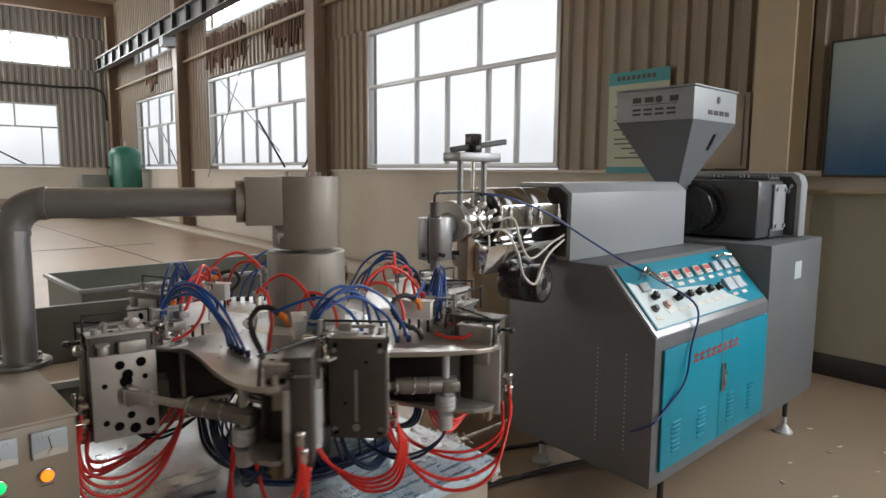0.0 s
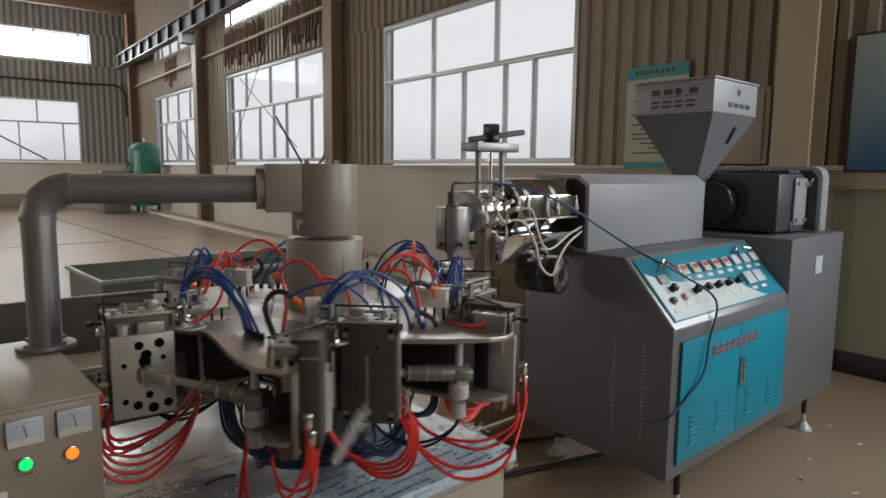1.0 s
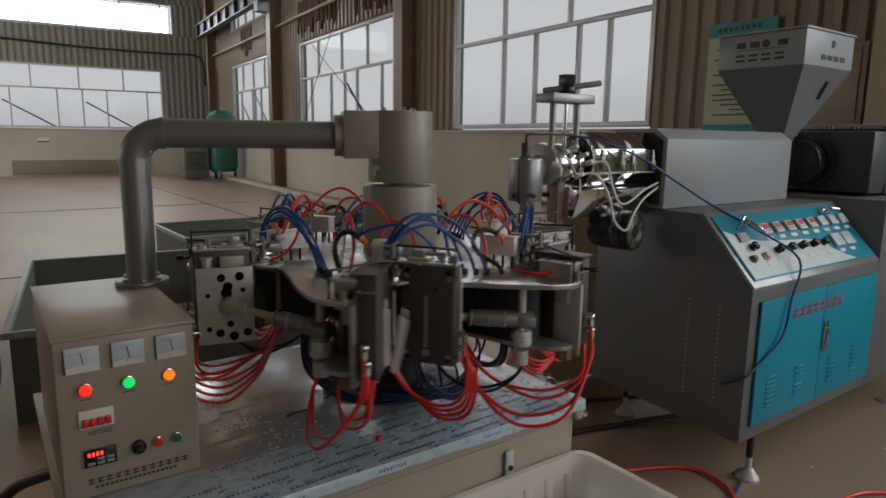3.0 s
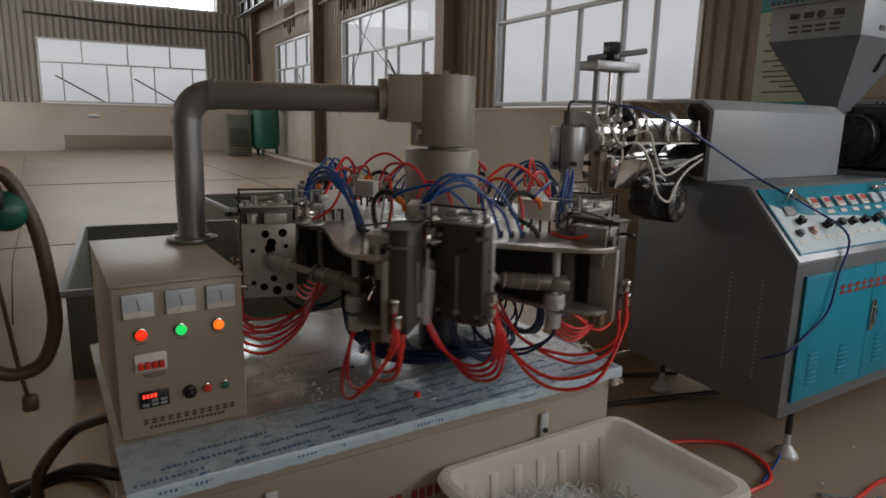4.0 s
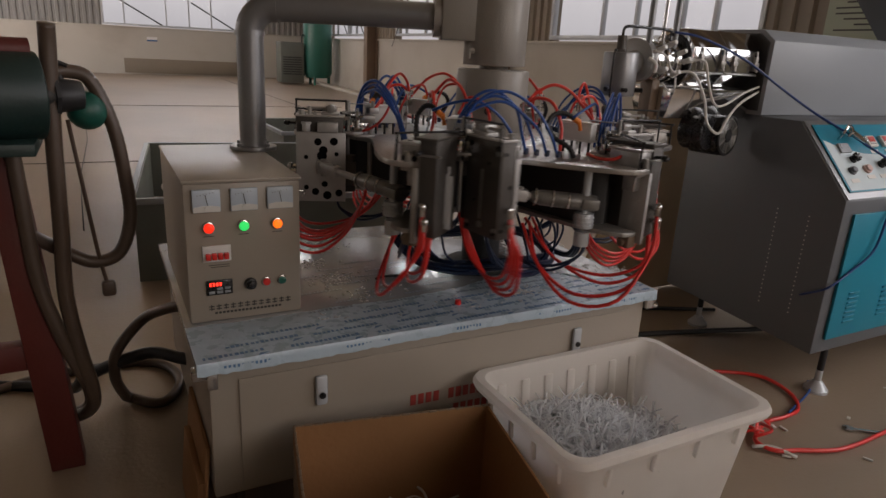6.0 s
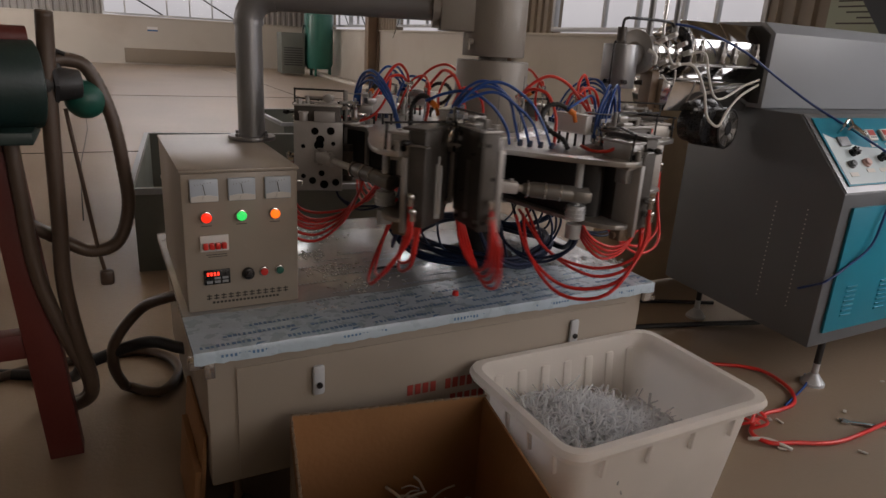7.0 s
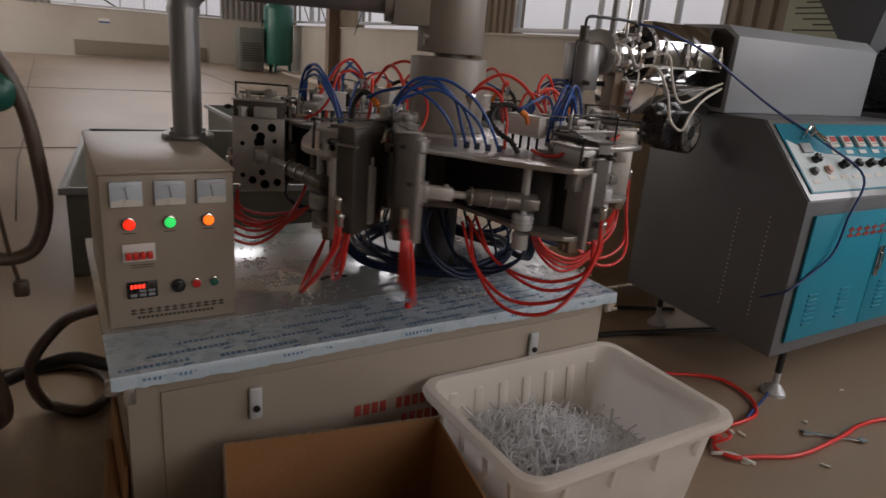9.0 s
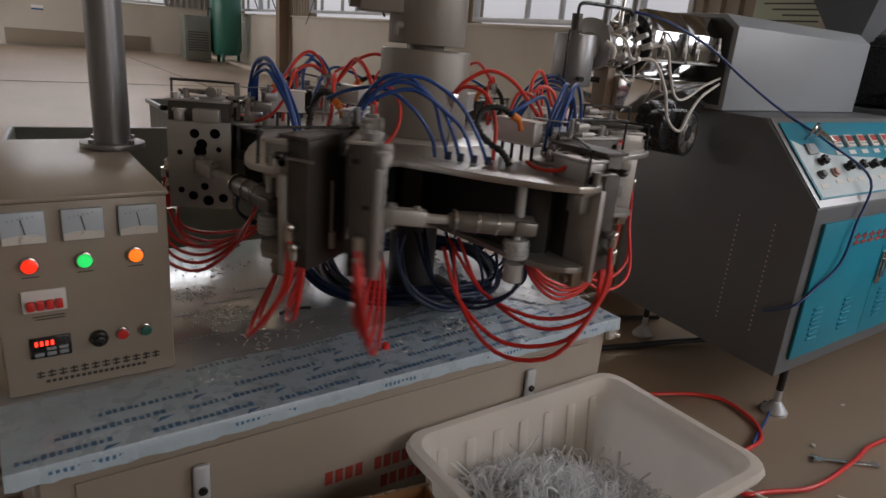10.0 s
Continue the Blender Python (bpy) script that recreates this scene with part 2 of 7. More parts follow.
SKY_GLOW = 0.76
M = dict(
    floor=concrete_floor(),
    plaster=shade("limewashed_plaster", (0.50, 0.465, 0.41), 0.85, 0, 0.08, 1.2, 0.05, 40, 0.2, dirt=0.4, dirt_colour=(0.36, 0.30, 0.24)),
    dado=shade("dull_grey_green", (0.30, 0.30, 0.235), 0.55, 0, 0.12, 1.1, 0.03, 40, 0.3, dirt=0.4, dirt_colour=(0.2, 0.18, 0.14)),
    rib=shade("ribbed_steel_cladding", (0.235, 0.19, 0.142), 0.5, 0, 0.10, 1.5, 0.01, 60, 0.4, dirt=0.25, dirt_colour=(0.2, 0.16, 0.12)),
    rib_rust=shade("stained_torn_lining", (0.15, 0.095, 0.075), 0.8, 0, 0.35, 5, 0.08, 40, 0.2),
    column=shade("brown_painted_column", (0.21, 0.145, 0.10), 0.5, 0, 0.12, 2, 0.02, 60, 0.4),
    alu=shade("aluminium_window_frame", (0.52, 0.54, 0.56), 0.4, 0.25, 0.08, 6),
    ceiling=shade("ceiling_sheet", (0.36, 0.28, 0.18), 0.7, 0, 0.12, 0.6, 0.01, 40, 0.3),
    haze=haze_backdrop(),
    bluegrey=shade("grey_ribbed_sheet", (0.265, 0.255, 0.245), 0.55, 0, 0.08, 0.8, 0.01, 40, 0.3),
    glass=clear("window_glass", (0.98, 1, 1), 0.0, 1.05),
    grey=shade("grey_machine_paint", (0.128, 0.138, 0.15), 0.42, 0, 0.06, 3, 0.015, 260, 0.5),
    lgrey=shade("light_grey_machine_paint", (0.275, 0.295, 0.315), 0.4, 0, 0.05, 3, 0.015, 260, 0.5),
    teal=shade("teal_machine_paint", (0.004, 0.235, 0.345), 0.38, 0, 0.06, 3, 0.015, 260, 0.5),
    beige=shade("beige_machine_paint", (0.335, 0.29, 0.24), 0.33, 0, 0.06, 4, 0.012, 260, 0.5, dirt=0.12, dirt_colour=(0.22, 0.18, 0.14)),
    drum=shade("beige_grey_drum_paint", (0.27, 0.245, 0.215), 0.42, 0.1, 0.06, 4, 0.03, 200),
    galv=shade("grey_painted_duct", (0.26, 0.26, 0.265), 0.36, 0.6, 0.08, 5, 0.02, 150),
    chrome=shade("polished_steel", (0.62, 0.61, 0.60), 0.15, 1.0, 0.05, 8, 0.01, 40),
    mirror=shade("mirror_steel_cover", (0.72, 0.72, 0.72), 0.1, 1.0, 0.03, 3, 0.015, 14),
    steel=shade("machined_steel", (0.36, 0.35, 0.335), 0.34, 0.65, 0.16, 14, 0.03, 160, dirt=0.3, dirt_colour=(0.16, 0.13, 0.1)),
    cylinder=shade("grey_cylinder_steel", (0.24, 0.23, 0.215), 0.4, 0.6, 0.15, 12, 0.02, 120, dirt=0.3, dirt_colour=(0.12, 0.10, 0.08)),
    plate=shade("ground_steel_plate", (0.54, 0.525, 0.51), 0.2, 0.8, 0.12, 9, 0.02, 140, dirt=0.2, dirt_colour=(0.25, 0.2, 0.16)),
    dull=shade("dull_grey_steel_plate", (0.46, 0.445, 0.43), 0.42, 0.4, 0.16, 11, 0.03, 120, dirt=0.35, dirt_colour=(0.13, 0.11, 0.09)),
    wingsteel=shade("brushed_wing_steel", (0.50, 0.485, 0.465), 0.3, 0.8, 0.12, 8, 0.0, 90, dirt=0.25, dirt_colour=(0.26, 0.22, 0.18)),
    polished=shade("polished_hub_steel", (0.80, 0.80, 0.79), 0.24, 0.6, 0.06, 7, 0.0, 40),
    filmblue=shade("white_blue_protective_film", (0.42, 0.52, 0.59), 0.28, 0.0, 0.16, 9, 0.12, 26, 0.6, dirt=0.25, dirt_colour=(0.34, 0.38, 0.41)),
    crumple=shade("crumpled_clear_film", (0.80, 0.82, 0.84), 0.14, 0, 0.15, 14, 0.08, 40, 0.7, dirt=0.3, dirt_colour=(0.4, 0.44, 0.47)),
    hosebrown=shade("brown_water_hose", (0.085, 0.058, 0.042), 0.38, 0, 0.2, 9, 0.02, 120),
    silver=shade("silver_printed_field", (0.52, 0.60, 0.62), 0.4, 0.1, 0.05, 6, 0.0),
    casting=shade("dark_casting_paint", (0.05, 0.054, 0.06), 0.4, 0, 0.1, 4, 0.03, 120),
    mold=shade("oiled_mold_steel", (0.088, 0.079, 0.071), 0.5, 0.45, 0.25, 14, 0.04, 120, dirt=0.5, dirt_colour=(0.06, 0.05, 0.04)),
    dark=shade("plain_black", (0.022, 0.021, 0.021), 0.45, 0, 0.3, 9, 0.03, 120),
    black=shade("black_rubber", (0.018, 0.018, 0.019), 0.5, 0, 0.2, 12, 0.02, 120),
    blackgloss=shade("black_plastic", (0.014, 0.014, 0.015), 0.28, 0, 0.2, 12, 0.01, 120),
    blue=shade("blue_air_hose", (0.008, 0.062, 0.27), 0.3, 0, 0.15, 20, 0.01, 90, coat=0.2),
    navy=shade("dark_blue_hose_bundle", (0.005, 0.016, 0.052), 0.4, 0, 0.2, 20, 0.01, 90),
    red=shade("red_air_hose", (0.70, 0.032, 0.026), 0.3, 0, 0.12, 20, 0.01, 90, coat=0.2),
    orange=shade("orange_red_hose", (0.68, 0.045, 0.03), 0.3, 0, 0.12, 20, 0.01, 90),
    white=shade("white_plastic", (0.72, 0.71, 0.69), 0.4, 0, 0.05, 8, 0.01, 80),
    wire=shade("white_cable_sleeve", (0.66, 0.64, 0.60), 0.6, 0, 0.06, 20, 0.03, 200),
    tray=shade("milky_polyethylene_tray", (0.84, 0.785, 0.715), 0.42, 0, 0.07, 5, 0.02, 60, dirt=0.3, dirt_colour=(0.36, 0.31, 0.26)),
    card=shade("brown_cardboard", (0.30, 0.155, 0.07), 0.85, 0, 0.12, 4, 0.05, 70, 0.2, dirt=0.3, dirt_colour=(0.18, 0.09, 0.04)),
    film=shade("protective_film_on_steel", (0.56, 0.57, 0.58), 0.16, 0.45, 0.2, 7, 0.05, 18, 0.5, dirt=0.35, dirt_colour=(0.24, 0.26, 0.27)),
    ink=shade("blue_film_print", (0.08, 0.18, 0.33), 0.4, 0, 0.2, 30, 0.0),
    tank=shade("grey_green_tank_steel", (0.135, 0.145, 0.125), 0.55, 0.1, 0.25, 2.5, 0.04, 60, dirt=0.4),
    green=shade("green_tank_paint", (0.02, 0.135, 0.10), 0.35, 0, 0.10, 3, 0.02, 100),
    ball=shade("green_float_paint", (0.008, 0.085, 0.062), 0.4, 0, 0.12, 6, 0.02, 90),
    lineblue=shade("blue_air_line", (0.010, 0.038, 0.16), 0.3, 0, 0.15, 20, 0.01, 90),
    dgreen=shade("dark_green_motor_paint", (0.008, 0.024, 0.021), 0.45, 0, 0.2, 5, 0.03, 90),
    redsteel=shade("red_painted_stand", (0.11, 0.017, 0.013), 0.5, 0, 0.2, 5, 0.03, 90, dirt=0.4),
    sand=shade("brown_ribbed_hose", (0.19, 0.13, 0.085), 0.5, 0, 0.2, 9, 0.03, 120),
    redprint=shade("red_painted_marking", (0.30, 0.035, 0.025), 0.6, 0, 0.3, 40, 0.0),
    darkprint=shade("dark_printed_marking", (0.05, 0.045, 0.04), 0.6, 0, 0.2, 40, 0.0),
    poster=shade("pale_green_notice_paper", (0.36, 0.40, 0.30), 0.5, 0, 0.06, 4, 0.0),
    posterteal=shade("teal_notice_band", (0.02, 0.22, 0.25), 0.5, 0, 0.06, 4, 0.0),
    board=shade("plywood", (0.42, 0.31, 0.19), 0.7, 0, 0.12, 6, 0.03, 60),
    posterblue=shade("blue_poster_sheet", (0.012, 0.09, 0.24), 0.3, 0, 0.35, 1.2, 0.0),
    cream=shade("cream_painted_pipe", (0.36, 0.295, 0.205), 0.5, 0, 0.1, 5, 0.02, 80),
    orangepaint=shade("orange_rail_paint", (0.36, 0.13, 0.05), 0.5, 0, 0.15, 5, 0.02, 80),
    orangefit=shade("orange_plastic", (0.75, 0.20, 0.02), 0.4, 0, 0.1, 9, 0.0),
    yellow=shade("yellow_sticker", (0.65, 0.42, 0.02), 0.5, 0, 0.1, 9, 0.0),
    lampred=glow("lit_red_lamp", (1.0, 0.025, 0.008), 1.5),
    lampgreen=glow("lit_green_lamp", (0.01, 0.75, 0.14), 1.1),
    lampamber=glow("lit_amber_lamp", (1.0, 0.17, 0.012), 1.5),
    dial=shade("pale_blue_dial", (0.50, 0.57, 0.64), 0.25, 0, 0.04, 8, 0.0),
    inkfaint=shade("faded_film_print", (0.20, 0.25, 0.30), 0.4, 0, 0.3, 30, 0.0),
    tubes=shade("milky_clear_plastic", (0.94, 0.97, 1.0), 0.08, 0, 0.02, 20, 0.0, coat=0.6),
    sheet=graded("graded_blue_poster", (0.012, 0.085, 0.20), (0.26, 0.33, 0.32), -0.45, 0.42),
    redpanel=shade("red_display_window", (0.50, 0.06, 0.05), 0.3, 0, 0.1, 30, 0.0),
    pinkcap=shade("faded_red_cap", (0.60, 0.40, 0.36), 0.4, 0, 0.1, 20, 0.0),
    # for discs laid on uncut steel, painting in the darkness inside holes
    pit=shade("black_hole_disc", (0.006, 0.006, 0.006), 0.9, 0, 0.1, 20, 0.0, spec=0.05),
    digits=glow("red_led_digits", (1.0, 0.04, 0.02), 3.0),
)

translucent(M["tray"], 0.5)
translucent(M["tubes"], 0.4, 0.5)

# ---- mesh helpers ----


def rbox(bm, x0, y0, z0, x1, y1, z1, bevel=0.0, seg=2):
    r = bmesh.ops.create_cube(bm, size=1, matrix=Matrix.LocRotScale(((x0 + x1) / 2, (y0 + y1) / 2, (z0 + z1) / 2), None, (x1 - x0, y1 - y0, z1 - z0)))
    if bevel:
        edges = list({e for v in r["verts"] for e in v.link_edges})
        bmesh.ops.bevel(bm, geom=edges, offset=bevel, segments=seg, profile=0.5, affect="EDGES")


def obox(bm, m, sx, sy, sz, bevel=0.0):
    """A box of that size centred on the pose m."""
    r = bmesh.ops.create_cube(bm, size=1, matrix=m @ Matrix.Diagonal((sx, sy, sz, 1)))
    if bevel:
        edges = list({e for v in r["verts"] for e in v.link_edges})
        bmesh.ops.bevel(bm, geom=edges, offset=bevel, segments=2, profile=0.5, affect="EDGES")


def rod(bm, p0, p1, r0, r1=None, seg=16, bevel=0.0):
    p0, p1 = Vector(p0), Vector(p1)
    d = p1 - p0
    m = Matrix.Translation((p0 + p1) / 2) @ d.to_track_quat("Z", "Y").to_matrix().to_4x4()
    r = bmesh.ops.create_cone(bm, cap_ends=True, segments=seg, radius1=r0, radius2=r0 if r1 is None else r1, depth=d.length, matrix=m)
    if bevel:
        rims = [e for e in {e for v in r["verts"] for e in v.link_edges} if any(len(f.verts) > 4 for f in e.link_faces)]
        bmesh.ops.bevel(bm, geom=rims, offset=bevel, segments=2, profile=0.5, affect="EDGES")


def ball(bm, c, r, squash=1.0):
    bmesh.ops.create_uvsphere(bm, u_segments=16, v_segments=10, radius=r, matrix=Matrix.Translation(c) @ Matrix.Diagonal((1, 1, squash, 1)))


def smooth_line(pts, n=6):
    """Points along a smooth curve through pts."""
    p = [Vector(q) for q in pts]
    p = [p[0] * 2 - p[1]] + p + [p[-1] * 2 - p[-2]]
    out = []
    for i in range(1, len(p) - 2):
        for k in range(n):
            t = k / n
            a, b, c, d = p[i - 1:i + 3]
            out.append(0.5 * (2 * b + (c - a) * t + (2 * a - 5 * b + 4 * c - d) * t * t + (3 * b - a - 3 * c + d) * t ** 3))
    return out + [p[-2]]


def tube(bm, pts, r, seg=8, n=6, ribbed=0.0):
    line = smooth_line(pts, n) if n > 1 else [Vector(q) for q in pts]
    rings, up = [], None
    for i, q in enumerate(line):
        d = (line[min(i + 1, len(line) - 1)] - line[max(i - 1, 0)]).normalized()
        if up is None:
            up = d.orthogonal().normalized()
        up = (up - d * up.dot(d)).normalized()
        side = d.cross(up)
        rr = r * (1 + (ribbed if i % 2 else 0))
        rings.append([bm.verts.new(q + rr * (math.cos(2 * math.pi * k / seg) * up + math.sin(2 * math.pi * k / seg) * side)) for k in range(seg)])
    for a, b in zip(rings, rings[1:]):
        for k in range(seg):
            bm.faces.new((a[k], a[(k + 1) % seg], b[(k + 1) % seg], b[k]))
    bm.faces.new(rings[0][::-1])
    bm.faces.new(rings[-1])


def prism(bm, poly, z0, z1, axis="z", bevel=0.0):
    """A flat outline given a thickness along an axis."""
    def at(p, h):
        return {"z": (p[0], p[1], h), "x": (h, p[0], p[1]), "y": (p[0], h, p[1])}[axis]
    a, b = [bm.verts.new(at(p, z0)) for p in poly], [bm.verts.new(at(p, z1)) for p in poly]
    n = len(poly)
    faces = [bm.faces.new(a[::-1]), bm.faces.new(b)] + [bm.faces.new((a[i], a[(i + 1) % n], b[(i + 1) % n], b[i])) for i in range(n)]
    bmesh.ops.recalc_face_normals(bm, faces=faces)
    if bevel:
        bmesh.ops.bevel(bm, geom=list({e for f in faces for e in f.edges}), offset=bevel, segments=2, profile=0.5, affect="EDGES")


def mesh_of(name, build, material, angle=35):
    bm = bmesh.new()
    build(bm)
    me = bpy.data.meshes.new(name)
    for f in bm.faces:
        f.smooth = True
    for e in bm.edges:
        if len(e.link_faces) == 2 and e.calc_face_angle(0) > radians(angle):
            e.smooth = False
    bm.to_mesh(me)
    bm.free()
    me.materials.append(material)
    return me


def open_box(bm, x0, y0, z0, x1, y1, z1, t):
    """A box open at the top, with walls t thick, in one skin."""
    def ring(e, z):
        return [bm.verts.new(p) for p in ((x0 + e, y0 + e, z), (x1 - e, y0 + e, z), (x1 - e, y1 - e, z), (x0 + e, y1 - e, z))]
    rings = [ring(0, z0), ring(0, z1), ring(t, z1), ring(t, z0 + t)]
    for a, b in zip(rings, rings[1:]):
        for k in range(4):
            bm.faces.new((a[k], a[(k + 1) % 4], b[(k + 1) % 4], b[k]))
    bm.faces.new(rings[0][::-1])
    bm.faces.new(rings[-1])
    bmesh.ops.recalc_face_normals(bm, faces=bm.faces[:])


def part(name, build, material, parent, label="", m=None):
    """build: a function that fills a bmesh, or a mesh that another part has already."""
    me = build if isinstance(build, bpy.types.Mesh) else mesh_of(name, build, material)
    ob = new(name, me)
    ob.parent = parent
    if m is not None:
        ob.matrix_basis = m
    return tagged(ob, label)


def thing(name, label, category, m=None, group="", build=None, material=None, kind=""):
    ob = new(name, mesh_of(name, build, material) if build else None)
    if m is not None:
        ob.matrix_basis = m
    return tagged(ob, label, category, group, kind)


def piece(name, build, material, label="", m=None):
    """A piece of the setting."""
    ob = new(name, mesh_of(name, build, material))
    if m is not None:
        ob.matrix_basis = m
    return tagged(ob, label, kind="structure")

# ---- the hall ----
FAR, NEAR, WEST, TOP = 22.6, -9.0, -14.0, 6.9


def floor_rise(y):
    return 0.15 * min(1.0, max(0.0, (y - 1.5) / 9.0))


def build_floor(bm):
    ys = [-9.2, -6, -3, 0, 1.5, 3, 5, 7.5, 10.5, 14, 18, 22.9]
    xs = [-14.3, -9, -6, -3, 0, 3, 6, 9.0]
    grid = [[bm.verts.new((x, y, floor_rise(y))) for x in xs] for y in ys]
    for a, b in zip(grid, grid[1:]):
        for k in range(len(xs) - 1):
            bm.faces.new((a[k], a[k + 1], b[k + 1], b[k]))
    low = bmesh.ops.extrude_face_region(bm, geom=bm.faces[:])["geom"]
    bmesh.ops.translate(bm, vec=(0, 0, -0.2), verts=[v for v in low if isinstance(v, bmesh.types.BMVert)])
    bmesh.ops.recalc_face_normals(bm, faces=bm.faces[:])


piece("floor", build_floor, M["floor"], "worn brown-grey concrete factory floor with stains")


def build_joints(bm):
    for x in (-4.4, -0.6, 3.2):
        pts = [(x + 0.03 * math.sin(y * 1.7), y, floor_rise(y) + 0.002) for y in (4.0, 6, 8, 10.5, 14, 18, 21.5)]
        tube(bm, pts, 0.006, 4, 2)
    for y in (6.5, 12.0):
        tube(bm, [(-9, y, floor_rise(y) + 0.002), (-2, y + 0.02, floor_rise(y) + 0.002), (4, y, floor_rise(y) + 0.002)], 0.005, 4, 2)


piece("floor_joint", build_joints, M["dark"], "dark cut joints in the concrete floor")

SILL, HEAD, MID = 1.6, 3.62, 2.8
WINDOWS = [(-4.6, -0.9), (2.74, 6.52), (8.45, 13.3), (15.4, 19.6)]
UP0, UP1 = 4.65, 5.6


def ribs(bm, y0, y1, z0, z1, along="y", at=0.0, inward=-1):
    """Trapezoid-ribbed sheet in the plane x = at (or y = at), with a back."""
    pitch, depth = 0.19, 0.035
    prof, y = [], y0
    while y < y1 - 1e-4:
        for dy, h in ((0, 0), (0.07, 0), (0.095, 1), (0.165, 1)):
            if y + dy < y1:
                prof.append((y + dy, h))
        y += pitch
    prof.append((y1, 0))
    def pt(a, h, z):
        off = at + inward * h * depth
        return (off, a, z) if along == "y" else (a, off, z)
    lo, hi = [bm.verts.new(pt(a, h, z0)) for a, h in prof], [bm.verts.new(pt(a, h, z1)) for a, h in prof]
    for k in range(len(prof) - 1):
        bm.faces.new((lo[k], lo[k + 1], hi[k + 1], hi[k]))


def build_dado(bm):
    rbox(bm, 0.0, NEAR, 0.0, 0.24, FAR, SILL - 0.06)
    rbox(bm, -0.05, NEAR, SILL - 0.06, 0.24, FAR, SILL - 0.02, 0.008)


piece("wall_east", build_dado, M["plaster"], "low limewashed wall under the hall's long window row", BUILD)
# thin layer, darker and greener than the plaster, on the near stretch
piece("wall_layer", lambda bm: rbox(bm, -0.004, NEAR, 0.17, -0.0005, 0.16, 1.40), M["dado"], "dull grey-green layer on the low wall", BUILD)
piece("baseboard", lambda bm: rbox(bm, -0.022, NEAR, 0.0, -0.003, 6.0, 0.17, 0.004), M["dark"], "dark stained strip at the foot of the wall", BUILD)
edges = [NEAR] + [e for w in WINDOWS for e in w] + [FAR]


def build_clad(bm):
    for k in range(0, len(edges), 2):
        ribs(bm, edges[k], edges[k + 1], SILL - 0.02, HEAD + 0.03)
        rbox(bm, 0.004, edges[k], SILL - 0.02, 0.16, edges[k + 1], HEAD + 0.03)
    ribs(bm, NEAR, FAR, HEAD + 0.03, UP0)
    rbox(bm, 0.004, NEAR, HEAD + 0.03, 0.16, FAR, UP0)
    ribs(bm, NEAR, FAR, UP1, TOP)
    rbox(bm, 0.004, NEAR, UP1, 0.16, FAR, TOP)
    for w0, w1 in zip([NEAR] + [w[1] for w in WINDOWS], [w[0] for w in WINDOWS] + [FAR]):
        ribs(bm, w0, w1, UP0, UP1)
        rbox(bm, 0.004, w0, UP0, 0.16, w1, UP1)


piece("wall_cladding", build_clad, M["rib"], "beige-brown ribbed steel cladding between the windows", BUILD)


def build_torn(bm):
    rng = random.Random(4)
    for y0, y1 in ((8.5, 10.0), (11.0, 13.2), (17.2, 18.2)):
        y = y0
        while y < y1:
            z1 = UP0 - 0.05 - 0.1 * rng.random()
            z0 = HEAD + 0.1 + 0.35 * rng.random()
            mid = y + 0.08 * (rng.random() - 0.5)
            tube(bm, [(-0.05, y, z1), (-0.06, mid, (z0 + z1) / 2), (-0.05, y + 0.06 * rng.random(), z0)], 0.012 + 0.025 * rng.random(), 5, 3)
            y += 0.07 + 0.06 * rng.random()


piece("torn_lining", build_torn, M["rib_rust"], "torn rust-coloured lining strips hanging over the windows", BUILD)


def window(name, y0, y1, z0, z1, bars, rail, label, along="y", at=0.0, m=BUILD, lower=None, swap=False):
    """A framed window in the plane x = at, or y = at where swap."""
    w = tagged(new(name), label, kind="structure")
    w.matrix_basis = m
    def bx(bm, a0, b0, c0, a1, b1, c1, bev=0.004):
        if swap:
            rbox(bm, b0, a0, c0, b1, a1, c1, bev)
        else:
            rbox(bm, a0, b0, c0, a1, b1, c1, bev)
    def frame_ring(bm):
        f = 0.06
        bx(bm, at - 0.02, y0, z0, at + 0.07, y1, z0 + f)
        bx(bm, at - 0.02, y0, z1 - f, at + 0.07, y1, z1)
        bx(bm, at - 0.02, y0, z0 + f, at + 0.07, y0 + f, z1 - f)
        bx(bm, at - 0.02, y1 - f, z0 + f, at + 0.07, y1, z1 - f)
    part("window_frame", frame_ring, M["alu"], w)
    tiers = [(z0 + 0.06, z1 - 0.06, bars)] if rail is None else [(z0 + 0.06, rail - 0.025, lower or bars), (rail + 0.025, z1 - 0.06, bars)]
    if rail is not None:
        part("transom", lambda bm: bx(bm, at - 0.015, y0 + 0.06, rail - 0.025, at + 0.06, y1 - 0.06, rail + 0.025), M["alu"], w)
    for a, b, cuts in tiers:
        marks = [y0 + 0.06] + [y0 + (y1 - y0) * c for c in cuts] + [y1 - 0.06]
        for c in marks[1:-1]:
            part("mullion", lambda bm: bx(bm, at - 0.01, c - 0.022, a, at + 0.05, c + 0.022, b, 0.003), M["alu"], w)
        for p, q in zip(marks, marks[1:]):
            g = part("pane", lambda bm: bx(bm, at + 0.018, p + 0.01, a, at + 0.023, q - 0.01, b, 0), M["glass"], w)
            g.visible_shadow = False
    return w


